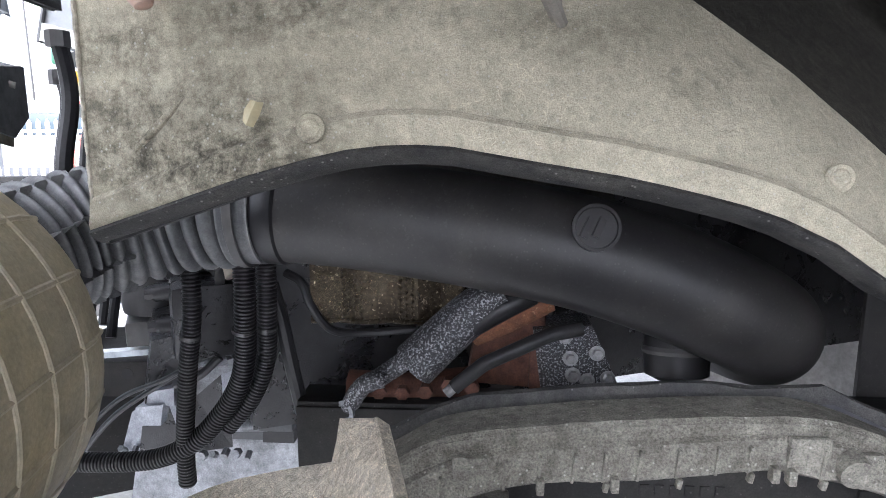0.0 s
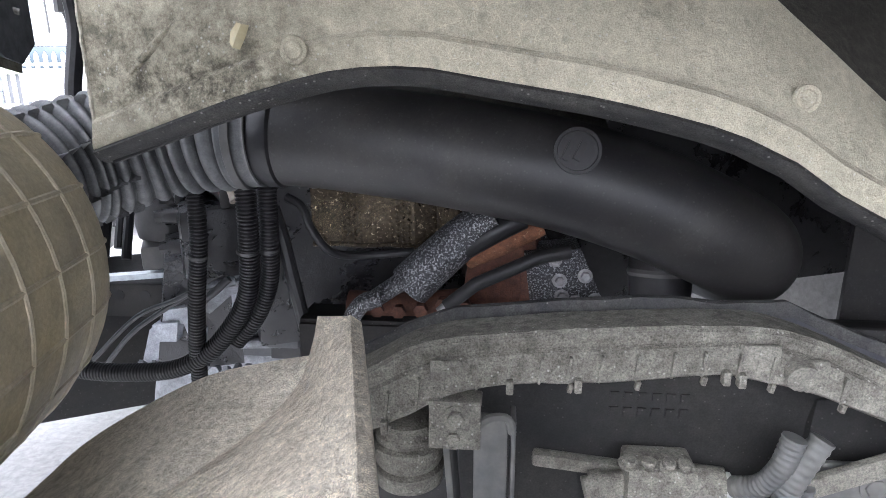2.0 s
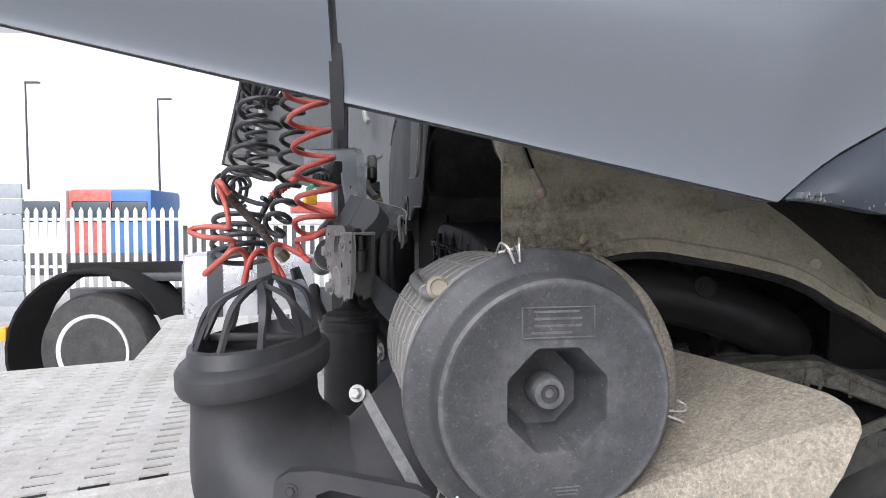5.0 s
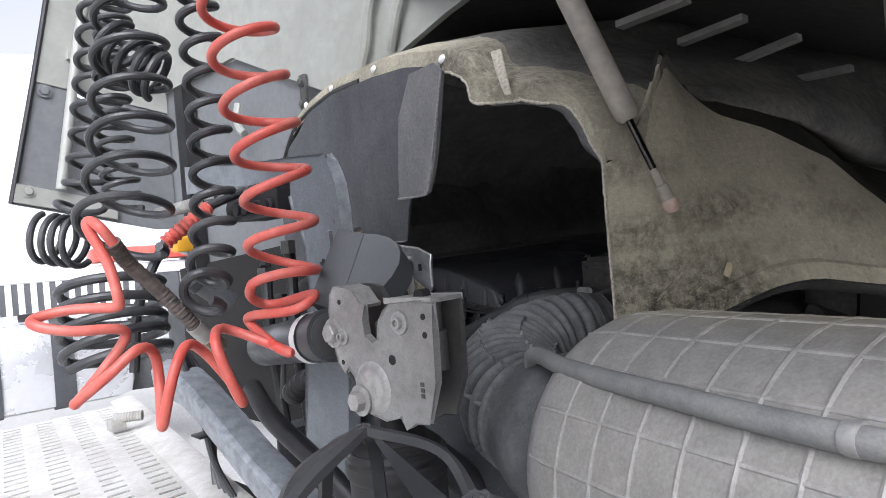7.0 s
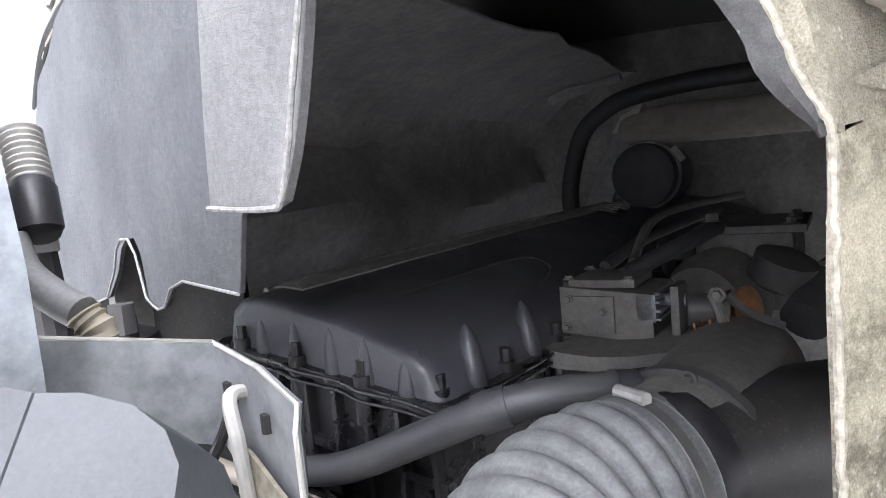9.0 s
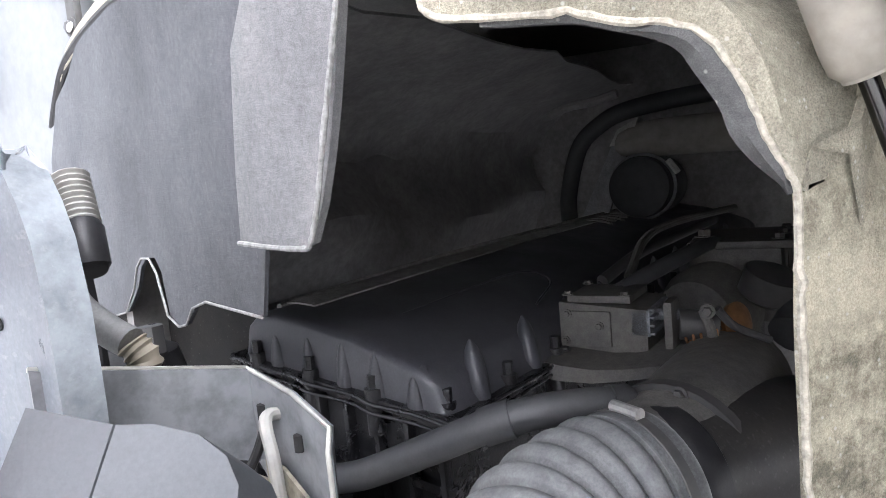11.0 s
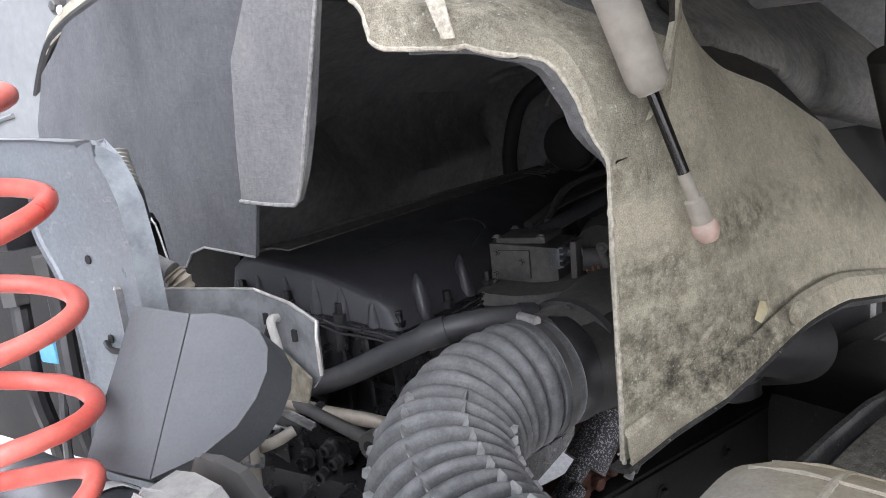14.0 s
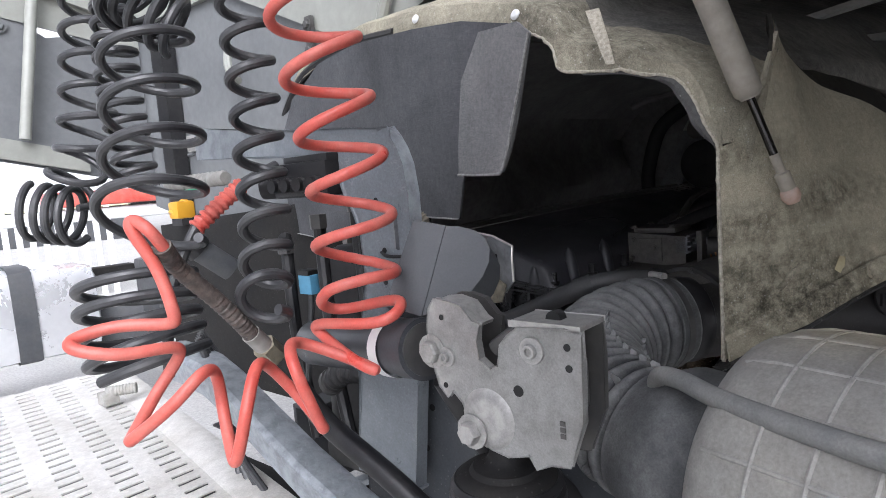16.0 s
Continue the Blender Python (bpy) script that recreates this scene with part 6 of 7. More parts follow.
part("upper_port", tube(smooth_path([(.40, .42, .965), (.46, .41, .995), (.53, .42, 1.03)], 5), .028, 16), RUST_LIGHT, man, "orange rusty upper port")
for x, z in ((.24, .87), (.28, .868), (.32, .872), (.36, .885), (.40, .88)):
    part("stud_nut", cyl((x, .38, z), (x, .36, z), .013, 6), RUST, man)
part("lower_pipe", tube(smooth_path([(.18, .40, .865), (.28, .40, .862), (.40, .41, .872)], 5), .03, 14), RUST, man)
hs = thing("aluminium_heat_sleeve", "speckled aluminium heat sleeve on a dark pipe", "heat sleeve")
part("sleeve", tube(smooth_path([(.30, .38, .915), (.345, .38, .96), (.40, .385, 1.01), (.45, .39, 1.045)], 6), lambda f: .042 - .006 * f, 20), SPECKLE, hs)
part("pipe", tube(smooth_path([(.40, .37, .99), (.45, .37, 1.02), (.50, .38, 1.045)], 5), .02, 14), BLACK, hs)
part("lower_bracket", tube(smooth_path([(.22, .37, .88), (.27, .37, .915), (.31, .37, .945)], 5), .017, 10), SPECKLE, hs)
foil = thing("foil_heat_shield", "crinkled dimpled foil heat shield", "heat shield")
rows = [[(x, .46 + .012 * math.sin(x * 60), z) for z in (.97, 1.0, 1.03, 1.06, 1.1)] for x in (.10, .15, .2, .25, .3, .34, .38, .42)]
part("sheet", sheet(rows, .004), FOIL, foil)
part("folded_edge", tube([(x, .456 + .012 * math.sin(x * 60), .969) for x in (.10, .15, .2, .25, .3, .34, .38, .42)], .005, 8), FOIL, foil, "rolled lower edge")
dia = bmesh.new()
for i in range(27):
    for k in range(-3, 11):
        x0, z0 = .104 + .0116 * i, .975 + .0116 * k + .0058 * (i % 2)
        if .972 < z0 < 1.09:
            c = Vector((x0, .4585 + .012 * math.sin(x0 * 60), z0))
            q = [dia.verts.new(c + Vector(d)) for d in ((-.005, 0, 0), (0, 0, -.005), (.005, 0, 0), (0, 0, .005), (0, -.0026, 0))]
            for a in range(4):
                dia.faces.new((q[a], q[(a + 1) % 4], q[4]))
tagged(part("foil_embossing", dia, FOIL, foil, "embossed diamond dimples", smooth=False), "embossed diamond dimples", kind="stuff")
abx = thing("cast_aluminium_bracket", "speckled cast aluminium bracket with bolts", "bracket")
part("body", bevelled(slab([(.52, .40, .87), (.655, .40, .875), (.655, .48, .875), (.52, .48, .87)], [(.505, .40, .975), (.605, .40, .985), (.605, .48, .985), (.505, .48, .975)]), .008, 2), SPECKLE, abx)
for x, z in ((.56, .965), (.57, .925), (.575, .895), (.615, .935), (.635, .89), (.60, .885)):
    bolt(abx, (x, .40, z), (0, -1, .1), .009, .012, ALU)
dp = thing("dark_link_rod", "slim dark steel rod with pale end", "rod")
part("rod", tube([(.37, .33, .895), (.42, .335, .935), (.53, .345, .985), (.58, .36, .99)], .0125, 12), BLACK, dp)
part("tip", cyl((.358, .327, .885), (.375, .331, .9), .009, 10), ALU, dp)
th = thing("thermostat_clamp", "dark hose clamp joint under the intake pipe", "clamp")
part("body", revolve([(.03, -.04), (.05, -.03), (.052, 0), (.05, .03), (.035, .05)], (.73, .34, .955), (0, .2, 1), 24), BLACK, th)
part("band", revolve([(.053, -.006), (.055, 0), (.053, .006)], (.73, .34, .965), (0, .2, 1), 24), DARK_STEEL, th)
bolt(th, (.775, .31, .965), (1, -.3, 0), .006, .02, STEEL)
fit = thing("pale_elbow_fitting", "pale cast elbow fitting on the engine side", "fitting")
part("elbow", tube(smooth_path([(.19, .35, .845), (.205, .345, .875), (.225, .345, .895), (.25, .35, .90)], 5), .016, 14), SPECKLE, fit)
part("mouth", revolve([(.017, 0), (.019, .006), (.012, .008), (.011, -.01), (0, -.01)], (.188, .345, .845), (-.5, -.8, -.1), 20), ALU_DULL, fit)



def corrugated(pts, r, pitch=.0062, depth=.075, seg=14):
    """A conduit whose rings follow the path at an even pitch."""
    raw = smooth_path(pts, 30)
    ln = [0.0]
    for p, q in zip(raw, raw[1:]):
        ln.append(ln[-1] + (q - p).length)
    n = int(ln[-1] / pitch) * 4
    even, j = [], 0
    for k in range(n + 1):
        w = ln[-1] * k / n
        while j < len(ln) - 2 and ln[j + 1] < w:
            j += 1
        even.append(raw[j].lerp(raw[j + 1], (w - ln[j]) / max(1e-9, ln[j + 1] - ln[j])))
    return tube(even, lambda f: r * (1 + (depth if round(f * n) % 4 in (1, 2) else -depth)), seg)


for pts, r in (([(-.050, .30, 1.12), (-.051, .30, 1.024), (-.075, .315, .90), (-.094, .33, .783), (-.10, .34, .70)], .0145), ([(.038, .30, 1.12), (.037, .30, 1.035), (.017, .32, .91), (-.043, .33, .818), (-.10, .33, .772), (-.169, .33, .748), (-.30, .33, .742), (-.42, .33, .76)], .0165), ([(.064, .33, 1.12), (.062, .33, 1.02), (.05, .345, .93), (.02, .35, .86), (-.03, .355, .80)], .0155)):
    hz_ = thing("corrugated_hose", "black corrugated conduit hanging under the bellows", "hose", "corrugated hoses")
    part("tube", corrugated(pts, r), BLACK, hz_)
    q0, q1 = Vector(pts[1]), Vector(pts[2])
    part("cable_tie", tube([q0.lerp(q1, .3), q0.lerp(q1, .3) + (q1 - q0).normalized() * .006], r * 1.16, 14), DARK_STEEL, hz_)
drp = thing("drop_hose", "black drop hose beside the engine mount", "hose")
part("tube", tube(smooth_path([(.06, .36, 1.06), (.075, .36, 1.0), (.085, .37, .92), (.10, .38, .82)], 6), .013, 10), BLACK, drp)
drp = thing("drop_hose", "black drop hose beside the engine mount", "hose")
part("tube", tube(smooth_path([(.08, .38, 1.075), (.11, .37, 1.06), (.125, .37, 1.02), (.15, .40, .97), (.2, .43, .955), (.30, .43, .965)], 6), .008, 10), BLACK, drp)

gbx = thing("gearbox", "dusty aluminium gearbox casing with ribs", "gearbox")


def plate_y(outline, y, depth):
    """A block whose outline is given in (x, z), standing at y."""
    return slab([(x, y, z) for x, z in outline], [(x, y + depth, z) for x, z in outline])


part("casing", bevelled(slab([(-.36, .58, .50), (.10, .55, .50), (.16, 1.0, .50), (-.36, 1.1, .50)], [(-.33, .60, .70), (.06, .58, .78), (.10, .95, .8), (-.33, 1.0, .72)]), .03, 3), ALU_DULL, gbx)
part("side_casting", bevelled(plate_y([(-.338, .64), (-.302, .748), (-.234, .782), (-.175, .752), (-.192, .64)], .52, .10), .012, 3, 20), CAST_ALU, gbx, "bright sandblasted aluminium casting")
part("mount_boss", bevelled(plate_y([(-.259, .771), (-.252, .801), (-.198, .811), (-.2, .773)], .50, .06), .006, 3, 20), CAST_ALU, gbx)
part("mount_boss", bevelled(plate_y([(-.283, .733), (-.275, .772), (-.218, .779), (-.226, .735)], .49, .06), .006, 3, 20), CAST_ALU, gbx)
part("upper_casting", bevelled(plate_y([(-.192, .738), (-.183, .791), (-.116, .851), (-.059, .872), (-.066, .795), (-.127, .745)], .55, .10), .01, 3, 20), CAST_ALU, gbx)
part("casting_step", bevelled(plate_y([(-.185, .795), (-.12, .853), (-.062, .874), (-.064, .85), (-.115, .828), (-.165, .785)], .53, .03), .004, 2, 20), ALU_DULL, gbx)
part("black_housing", bevelled(plate_y([(-.022, .70), (-.012, .865), (.032, .873), (.045, .818), (.042, .70)], .50, .12), .008, 2, 20), BLACK, gbx)
for z, w in ((.838, .062), (.742, .07)):
    part("housing_ledge", box((.012, .495, z), (w, .03, .02), None, .006), DARK_GREY, gbx)
part("lower_ledge", bevelled(plate_y([(-.093, .695), (-.082, .755), (-.026, .764), (-.024, .695)], .52, .08), .006, 2, 20), DARK_GREY, gbx)
part("ledge_pipe", cyl((-.095, .51, .728), (.0, .505, .735), .012, 14), ALU_DULL, gbx)
part("cross_bar", bevelled(plate_y([(-.545, .789), (-.545, .803), (-.284, .828), (-.284, .814)], .70, .03), .003, 1, 20), FRAME_GREY, gbx)
part("dark_beam", box((-.44, .74, .735), (.24, .03, .09), None, .004), BLACK_DUSTY, gbx)
for x in (-.50, -.43, -.37):
    part("beam_hole", cyl((x, .7245, .75), (x, .7235, .75), .014, 16), HOLE, gbx)
# Added dark box hides the bright ground behind the gearbox.
part("ground_cover", box((-.80, .95, .55), (.62, .6, .30), RK, .04), BLACK_DUSTY, gbx)
for x, z, r in ((-.094, .914, .011), (-.086, .876, .013), (-.115, .872, .009), (-.05, .90, .008)):
    part("pipe_stub", cyl((x, .50, z), (x - .03, .485, z - .004), r, 16), ALU_DULL, gbx)
random.seed(8)
for i in range(12):
    x = -.32 + .024 * i
    part("bolt_head", cyl((x, .515, .66 + .02 * random.random()), (x, .498, .66 + .02 * random.random()), random.uniform(.006, .010), 6), ALU_DULL, gbx)
for pts, r in (([(-.40, .46, .70), (-.296, .47, .797), (-.206, .48, .837), (-.117, .48, .888), (-.084, .48, .918)], .005), ([(-.382, .48, .685), (-.321, .48, .752), (-.259, .48, .798), (-.16, .49, .86)], .0055), ([(-.18, .47, .83), (-.13, .47, .85), (-.09, .48, .885)], .008)):
    part("cable", tube(smooth_path(pts, 6), r, 8), COIL_BLACK, gbx)
stp = thing("slotted_step", "white slotted step plate on the far side of the chassis", "step")
bm = bmesh.new()
for i in range(9):
    for j in range(7):
        c = K(-.62 + .085 * i + (.0425 if j % 2 else 0), 1.55 + .07 * j, .36)
        add_box(bm, c, (.024, .070, .004), RK)
        add_box(bm, c + K(.042, 0, 0), (.062, .045, .004), RK)
part("plate", bm, WHITE_GRIP, stp, smooth=False)
part("rim", kbox(-.25, 2.04, .33, .85, .02, .06, .004), WHITE_GRIP, stp)
part("hanger", kbox(-.25, 2.04, .17, .05, .03, .34, .004), DARK_GREY, stp)

rl = thing("engine_side_rail", "black painted chassis rail below the exhaust side", "chassis")
part("web", box((.95, .345, .62), (1.7, .012, .46), None, .003), BLACK_DUSTY, rl)
part("top_flange", box((.95, .385, .852), (1.7, .08, .012), None, .003), BLACK_DUSTY, rl)
for i in range(6):
    bolt(rl, (.25 + .22 * i, .339, .80), (0, -1, 0), .012, .01, BLACK_DUSTY)

# ---- under the wheel arch beam ----
cm = thing("front_cab_mount", "dusty grey rubber cab mount with steel yoke", "mount")
part("bushing", revolve([(.03, -.06), (.043, -.055), (.045, -.035), (.04, -.03), (.045, -.02), (.046, 0), (.041, .005), (.043, .015), (.036, .03), (.02, .036)], (.352, .0, .845), (0, 0, 1), 28), CAST, cm)
for x in (.298, .408):
    part("yoke_leg", box((x, -.01, .80), (.008, .07, .15), Matrix.Rotation(.08 if x < .35 else -.08, 4, 'Y'), .002), FRAME_DUSTY, cm)
tabp = thing("mounting_tab", "dusty bent steel mounting tab with two bolts", "bracket")
part("plate", box((.415, -.068, .905), (.058, .005, .055), Matrix.Rotation(-.1, 4, 'X'), .002), CAST, tabp)
part("fold", box((.415, -.055, .933), (.06, .03, .005), None, .002), CAST, tabp)
bolt(tabp, (.417, -.072, .917), (0, -1, .1), .010, .006, CAST)
bolt(tabp, (.413, -.069, .890), (0, -1, .1), .009, .006, CAST)
sup = thing("support_bracket", "dark grey folded steel support bracket", "bracket")
part("upright", box((.455, -.03, .80), (.04, .006, .20), None, .002), FRAME_DUSTY, sup)
part("fold", tube(smooth_path([(.435, -.045, .888), (.455, -.045, .903), (.474, -.045, .903), (.48, -.045, .885)], 4), .005, 8), FRAME_DUSTY, sup)
part("ear", box((.482, -.01, .80), (.006, .04, .18), None, .002), FRAME_DUSTY, sup)
bolt(sup, (.452, -.035, .735), (0, -1, 0), .01, .008, FRAME_DUSTY)
web = thing("dark_frame_web", "dusty black frame web behind the beam", "chassis")
part("plate", box((.72, .075, .80), (.62, .01, .36), None, .002), BLACK_DUSTY, web)
random.seed(3)
for r in range(2):
    for k in range(6):
        bm = bmesh.new()
        add_box(bm, (.615 + .018 * k, .069, .877 - .022 * r), (.011, .003, .012))
        part("raised_mark", bm, BLACK_DUSTY, web)
part("lower_edge", box((.62, .06, .775), (.22, .02, .02), Matrix.Rotation(.1, 4, 'Y'), .006), CAST, web)
vlv = thing("brake_valve", "dusty cast brake valve with hose couplings", "valve")
part("body", box((.665, .02, .79), (.085, .06, .06), None, .008), CAST, vlv)
part("neck", cyl((.71, .02, .785), (.745, .015, .785), .025, 18), CAST, vlv)
part("cap", cyl((.725, .015, .788), (.752, .013, .788), .018, 16), GREY_LIGHT, vlv)
for x in (.625, .672, .648, .69):
    bolt(vlv, (x, .0, .822), (0, -.2, 1), .009, .008, CAST)
part("left_port", cyl((.625, .02, .78), (.575, .015, .77), .018, 16), CAST, vlv)
part("collar", cyl((.60, .017, .776), (.585, .016, .772), .023, 16), CAST, vlv)
for k, pts in enumerate((((.75, .01, .79), (.772, -.02, .815), (.785, -.035, .85), (.795, -.035, .89)), ((.79, -.04, .72), (.79, -.04, .80), (.80, -.04, .84), (.825, -.035, .89)), ((.815, -.03, .70), (.81, -.03, .78), (.812, -.035, .83)))):
    h_ = thing("air_line", "dusty grey corrugated air line", "hose", "air lines")
    pp = smooth_path(pts, 24)
    part("tube", tube(pp, lambda f, n=len(pp): .0135 * (1 + (.05 * math.sin(f * n * 1.5) if True else 0)), 12), FRAME_DUSTY, h_)
brc = thing("diagonal_brace", "dusty diagonal steel brace", "brace")
part("bar", box((.90, -.03, .858), (.19, .012, .025), Matrix.Rotation(-.42, 4, 'Y'), .003), CAST, brc)
part("end", box((.965, -.035, .893), (.05, .014, .035), Matrix.Rotation(-.3, 4, 'Y'), .003), CAST, brc)
plt = thing("gusset_plate", "grey dusty gusset plate with bolt holes", "plate")
part("plate", box((.92, .0, .77), (.17, .008, .14), None, .003), FRAME_DUSTY, plt)
for x, z in ((.86, .80), (.91, .81), (.95, .812), (.85, .76)):
    bolt(plt, (x, -.004, z), (0, -1, 0), .012, .005, FRAME_DUSTY)

# ---- front of the arch ----
dmp = thing("cab_damper", "dull olive-grey telescopic damper tube with a worn paper tag", "damper")
d0, d1 = Vector((1.02, .17, 1.62)), Vector((1.42, .18, .92))
part("tube", tube([d0, d0.lerp(d1, .02), d0.lerp(d1, .98), d1], .043, 24), OLIVE, dmp)
part("tag", tube([d0.lerp(d1, .24), d0.lerp(d1, .31)], .0434, 24, False), TAN, dmp, "worn beige paper tag")
tyr = thing("truck_wheel", "black tyre of the steered front axle under the arch", "wheel")
wm = Vector((.80, -.62, .50))
part("tyre", revolve([(.36, -.13), (.42, -.15), (.47, -.145), (.495, -.11), (.50, -.06), (.50, .06), (.495, .11), (.47, .145), (.42, .15), (.36, .13)], wm, (.1, 1, 0), 64), TYRE, tyr)
part("rim", revolve([(0, -.05), (.12, -.06), (.2, -.02), (.34, -.06), (.36, -.12), (.36, .12), (0, .1)], wm, (.1, 1, 0), 48), WHITE_DULL, tyr)
axl = thing("axle_and_spring", "dark axle parts in the shade of the wheel arch", "axle")
part("beam", box((1.1, .2, .75), (.5, .3, .3), None, .05), BLACK_DUSTY, axl)
part("arch_lining", sheet([[(x, .52, .6), (x, .52, 1.05), (x, .5, 1.2), (x, .46, 1.45)] for x in (1.12, 1.5, 1.9)], .01), PIPE, axl)

# ---- intake snorkel ----
snk = thing("air_intake_snorkel", "black plastic air intake snorkel with caged mouth", "air intake")
sp = smooth_path([(-.486, -.548, 1.115), (-.484, -.548, 1.065), (-.472, -.548, 1.0), (-.44, -.545, .945), (-.38, -.54, .90), (-.29, -.52, .885), (-.19, -.47, .95), (-.10, -.42, 1.02)], 8)
MC = Vector((-.484, -.45, 1.10))


def widen(bm, lo=.86, hi=1.09, grow=.7):
    """Stretch the upper part along y into the oval mouth."""
    for v in bm.verts:
        f = smoothstep(lo, hi, v.co.z)
        v.co.x += f * (MC.x - v.co.x) * .1
        v.co.y = v.co.y + f * ((MC.y + (v.co.y + .548) * (1 + grow)) - v.co.y)
    return bm


part("elbow", widen(tube(sp, lambda f: .108 + .012 * smoothstep(.2, .5, f) - .01 * smoothstep(.6, 1, f), 40)), BLACK_MATT, snk)
TILT = (-.05, 0, 1)
mouth = part("mouth_ring", widen(revolve([(.105, .0), (.112, -.01), (.128, -.006), (.132, .004), (.132, .026), (.127, .034), (.116, .038), (.112, .06), (.104, .062), (.100, .03), (.098, .0)], (-.482, -.548, 1.10), TILT, 56), .5, .6), BLACK_MATT, snk, "rounded rubber mouth ring")
apexes = (Vector((-.485, -.36, 1.263)), Vector((-.455, -.54, 1.266)))


def ring_at(a):
    return Vector((MC.x + .097 * math.cos(a), MC.y + .106 * 1.7 * math.sin(a), 1.158 + .005 * math.cos(a)))


def strap(p0, p1, p2):
    pts = smooth_path([p0, p1, p2], 8)
    rows = []
    for q0, q1 in zip(pts, pts[1:] + [pts[-1] * 2 - pts[-2]]):
        d_ = (q1 - q0).normalized()
        w_ = d_.cross(Vector((0, 0, 1)))
        w_ = w_.normalized() * .0055 if w_.length > .01 else Vector((.0055, 0, 0))
        rows.append([q0 - w_, q0 + w_])
    return sheet(rows, .007)


for ap, angs in ((apexes[0], (20, 75, 110, 150, 185)), (apexes[1], (-20, -60, -95, -130, 200))):
    for k in angs:
        b = ring_at(radians(k))
        out_ = Vector((math.cos(radians(k)), math.sin(radians(k)), 0))
        part("cage_rib", strap(b, b.lerp(ap, .5) + out_ * .022 + Vector((0, 0, .018)), ap), BLACK_MATT, mouth)
    part("gusset", slab([ap, ap.lerp(ring_at(radians(angs[0])), .95), ap.lerp(ring_at(radians(angs[0])), .5) + Vector((0, .01, -.035))], [ap + Vector((0, .004, 0)), ap.lerp(ring_at(radians(angs[0])), .95) + Vector((0, .004, 0)), ap.lerp(ring_at(radians(angs[0])), .5) + Vector((0, .014, -.035))]), BLACK_MATT, mouth)
part("cross_bar", box((-.482, -.43, 1.152), (.19, .02, .012), None, .003), BLACK_MATT, mouth)
# Dark disc stands in for the shade down the throat.
part("throat_shade", widen(revolve([(.100, 1.125), (0, 1.12)], (-.482, -.548, 0), (0, 0, 1), 32), .5, .6), HOLE, mouth)
i = int(len(sp) * .52)
part("seam_ring", tube([sp[i - 1].lerp(sp[i], .8), sp[i], sp[i].lerp(sp[i + 1], .2)], .1225, 40, False), BLACK_MATT, snk)
ARM = [(-.395, .985), (-.375, .998), (-.334, 1.0), (-.19, .973), (-.17, .962), (-.175, .945), (-.20, .948), (-.315, .972), (-.335, .965), (-.345, .93), (-.352, .905), (-.385, .91), (-.40, .95)]
part("support_arm", bevelled(slab([(x, -.672, z) for x, z in ARM], [(x, -.652, z) for x, z in ARM]), .003, 1), BLACK_MATT, snk)
bolt(snk, (-.372, -.674, .972), (0, -1, 0), .007, .006, BLACK_MATT)
part("strap", sheet([[(-.285, -.60, 1.095), (-.27, -.60, 1.10)], [(-.235, -.64, 1.02), (-.22, -.64, 1.03)], [(-.195, -.655, .955), (-.18, -.655, .965)]], .006), GREY_PLASTIC, snk)
bolt(snk, (-.285, -.605, 1.095), (-.3, -1, .3), .009, .012, STEEL)

# ---- cab underside and rear wall ----
cab = thing("cab_rear_wall", "pale greenish-grey painted cab rear wall and underside", "cab")
wall = [(-.9, 2.02), (.35, 2.02), (.55, 1.98), (.85, 1.90), (1.0, 1.87), (1.65, 2.17), (2.6, 2.2), (2.6, 3.2), (-.9, 3.2)]
part("rear_panel", kprism(wall, .24, .02), CAB_BEIGE, cab)
for s0, z0, s1, z1 in ((.87, 1.92, .82, 2.3), (.72, 1.99, .62, 2.3)):
    part("pressed_rib", tube(smooth_path([K(.225, s0 + .03, z0 - .05), K(.215, s0, z0), K(.215, s0 - .03, z0 + .06), K(.215, (s0 + s1) / 2 - .05, (z0 + z1) / 2), K(.215, s1 - .2, z1)], 6), .016, 10), CAB_BEIGE, cab)
part("drain_hole", cyl(K(.232, .735, 2.005), K(.229, .735, 2.005), .014, 18), HOLE, cab)
part("lower_wall", kprism([(.95, 1.87), (1.65, 2.17), (2.35, 2.2), (2.35, 1.48), (1.9, 1.38), (1.25, 1.44), (.95, 1.5)], .262, .012), CAB_GREY, cab)
part("wall_step", tube([K(.258, 1.5, 1.70), K(.258, 2.1, 1.66)], .006, 6), CAB_GREY, cab)
part("black_pillar", bevelled(slab([K(.255, 2.02, 1.40), K(.255, 2.10, 1.40), K(.255, 2.10, 2.15), K(.255, 2.02, 2.15)], [K(.20, 2.02, 1.40), K(.20, 2.10, 1.40), K(.20, 2.10, 2.15), K(.20, 2.02, 2.15)]), .006, 2), BLACK, cab)
part("square_nut", kbox(.235, 1.93, 1.70, .02, .06, .06, .004), STEEL, cab)
part("hinge_strap", kbox(.228, 1.18, 1.93, .015, .03, .11, .004), DARK_STEEL, cab)
for dz in (-.04, .03):
    bolt(cab, K(.22, 1.18, 1.93 + dz), NR, .012, .01, DARK_STEEL)
part("wire_hook", tube(smooth_path([K(.22, 1.60, 1.98), K(.20, 1.58, 1.92), K(.20, 1.56, 1.88), K(.2, 1.53, 1.86)], 4), .014, 8), CAB_BEIGE, cab)
far_c = thing("far_side_collar", "grey and pale cab side collar seen from inside, with strut", "fairing")


def splane(pts, s, th):
    return slab([K(u, s, z) for u, z in pts], [K(u, s + th, z) for u, z in pts])


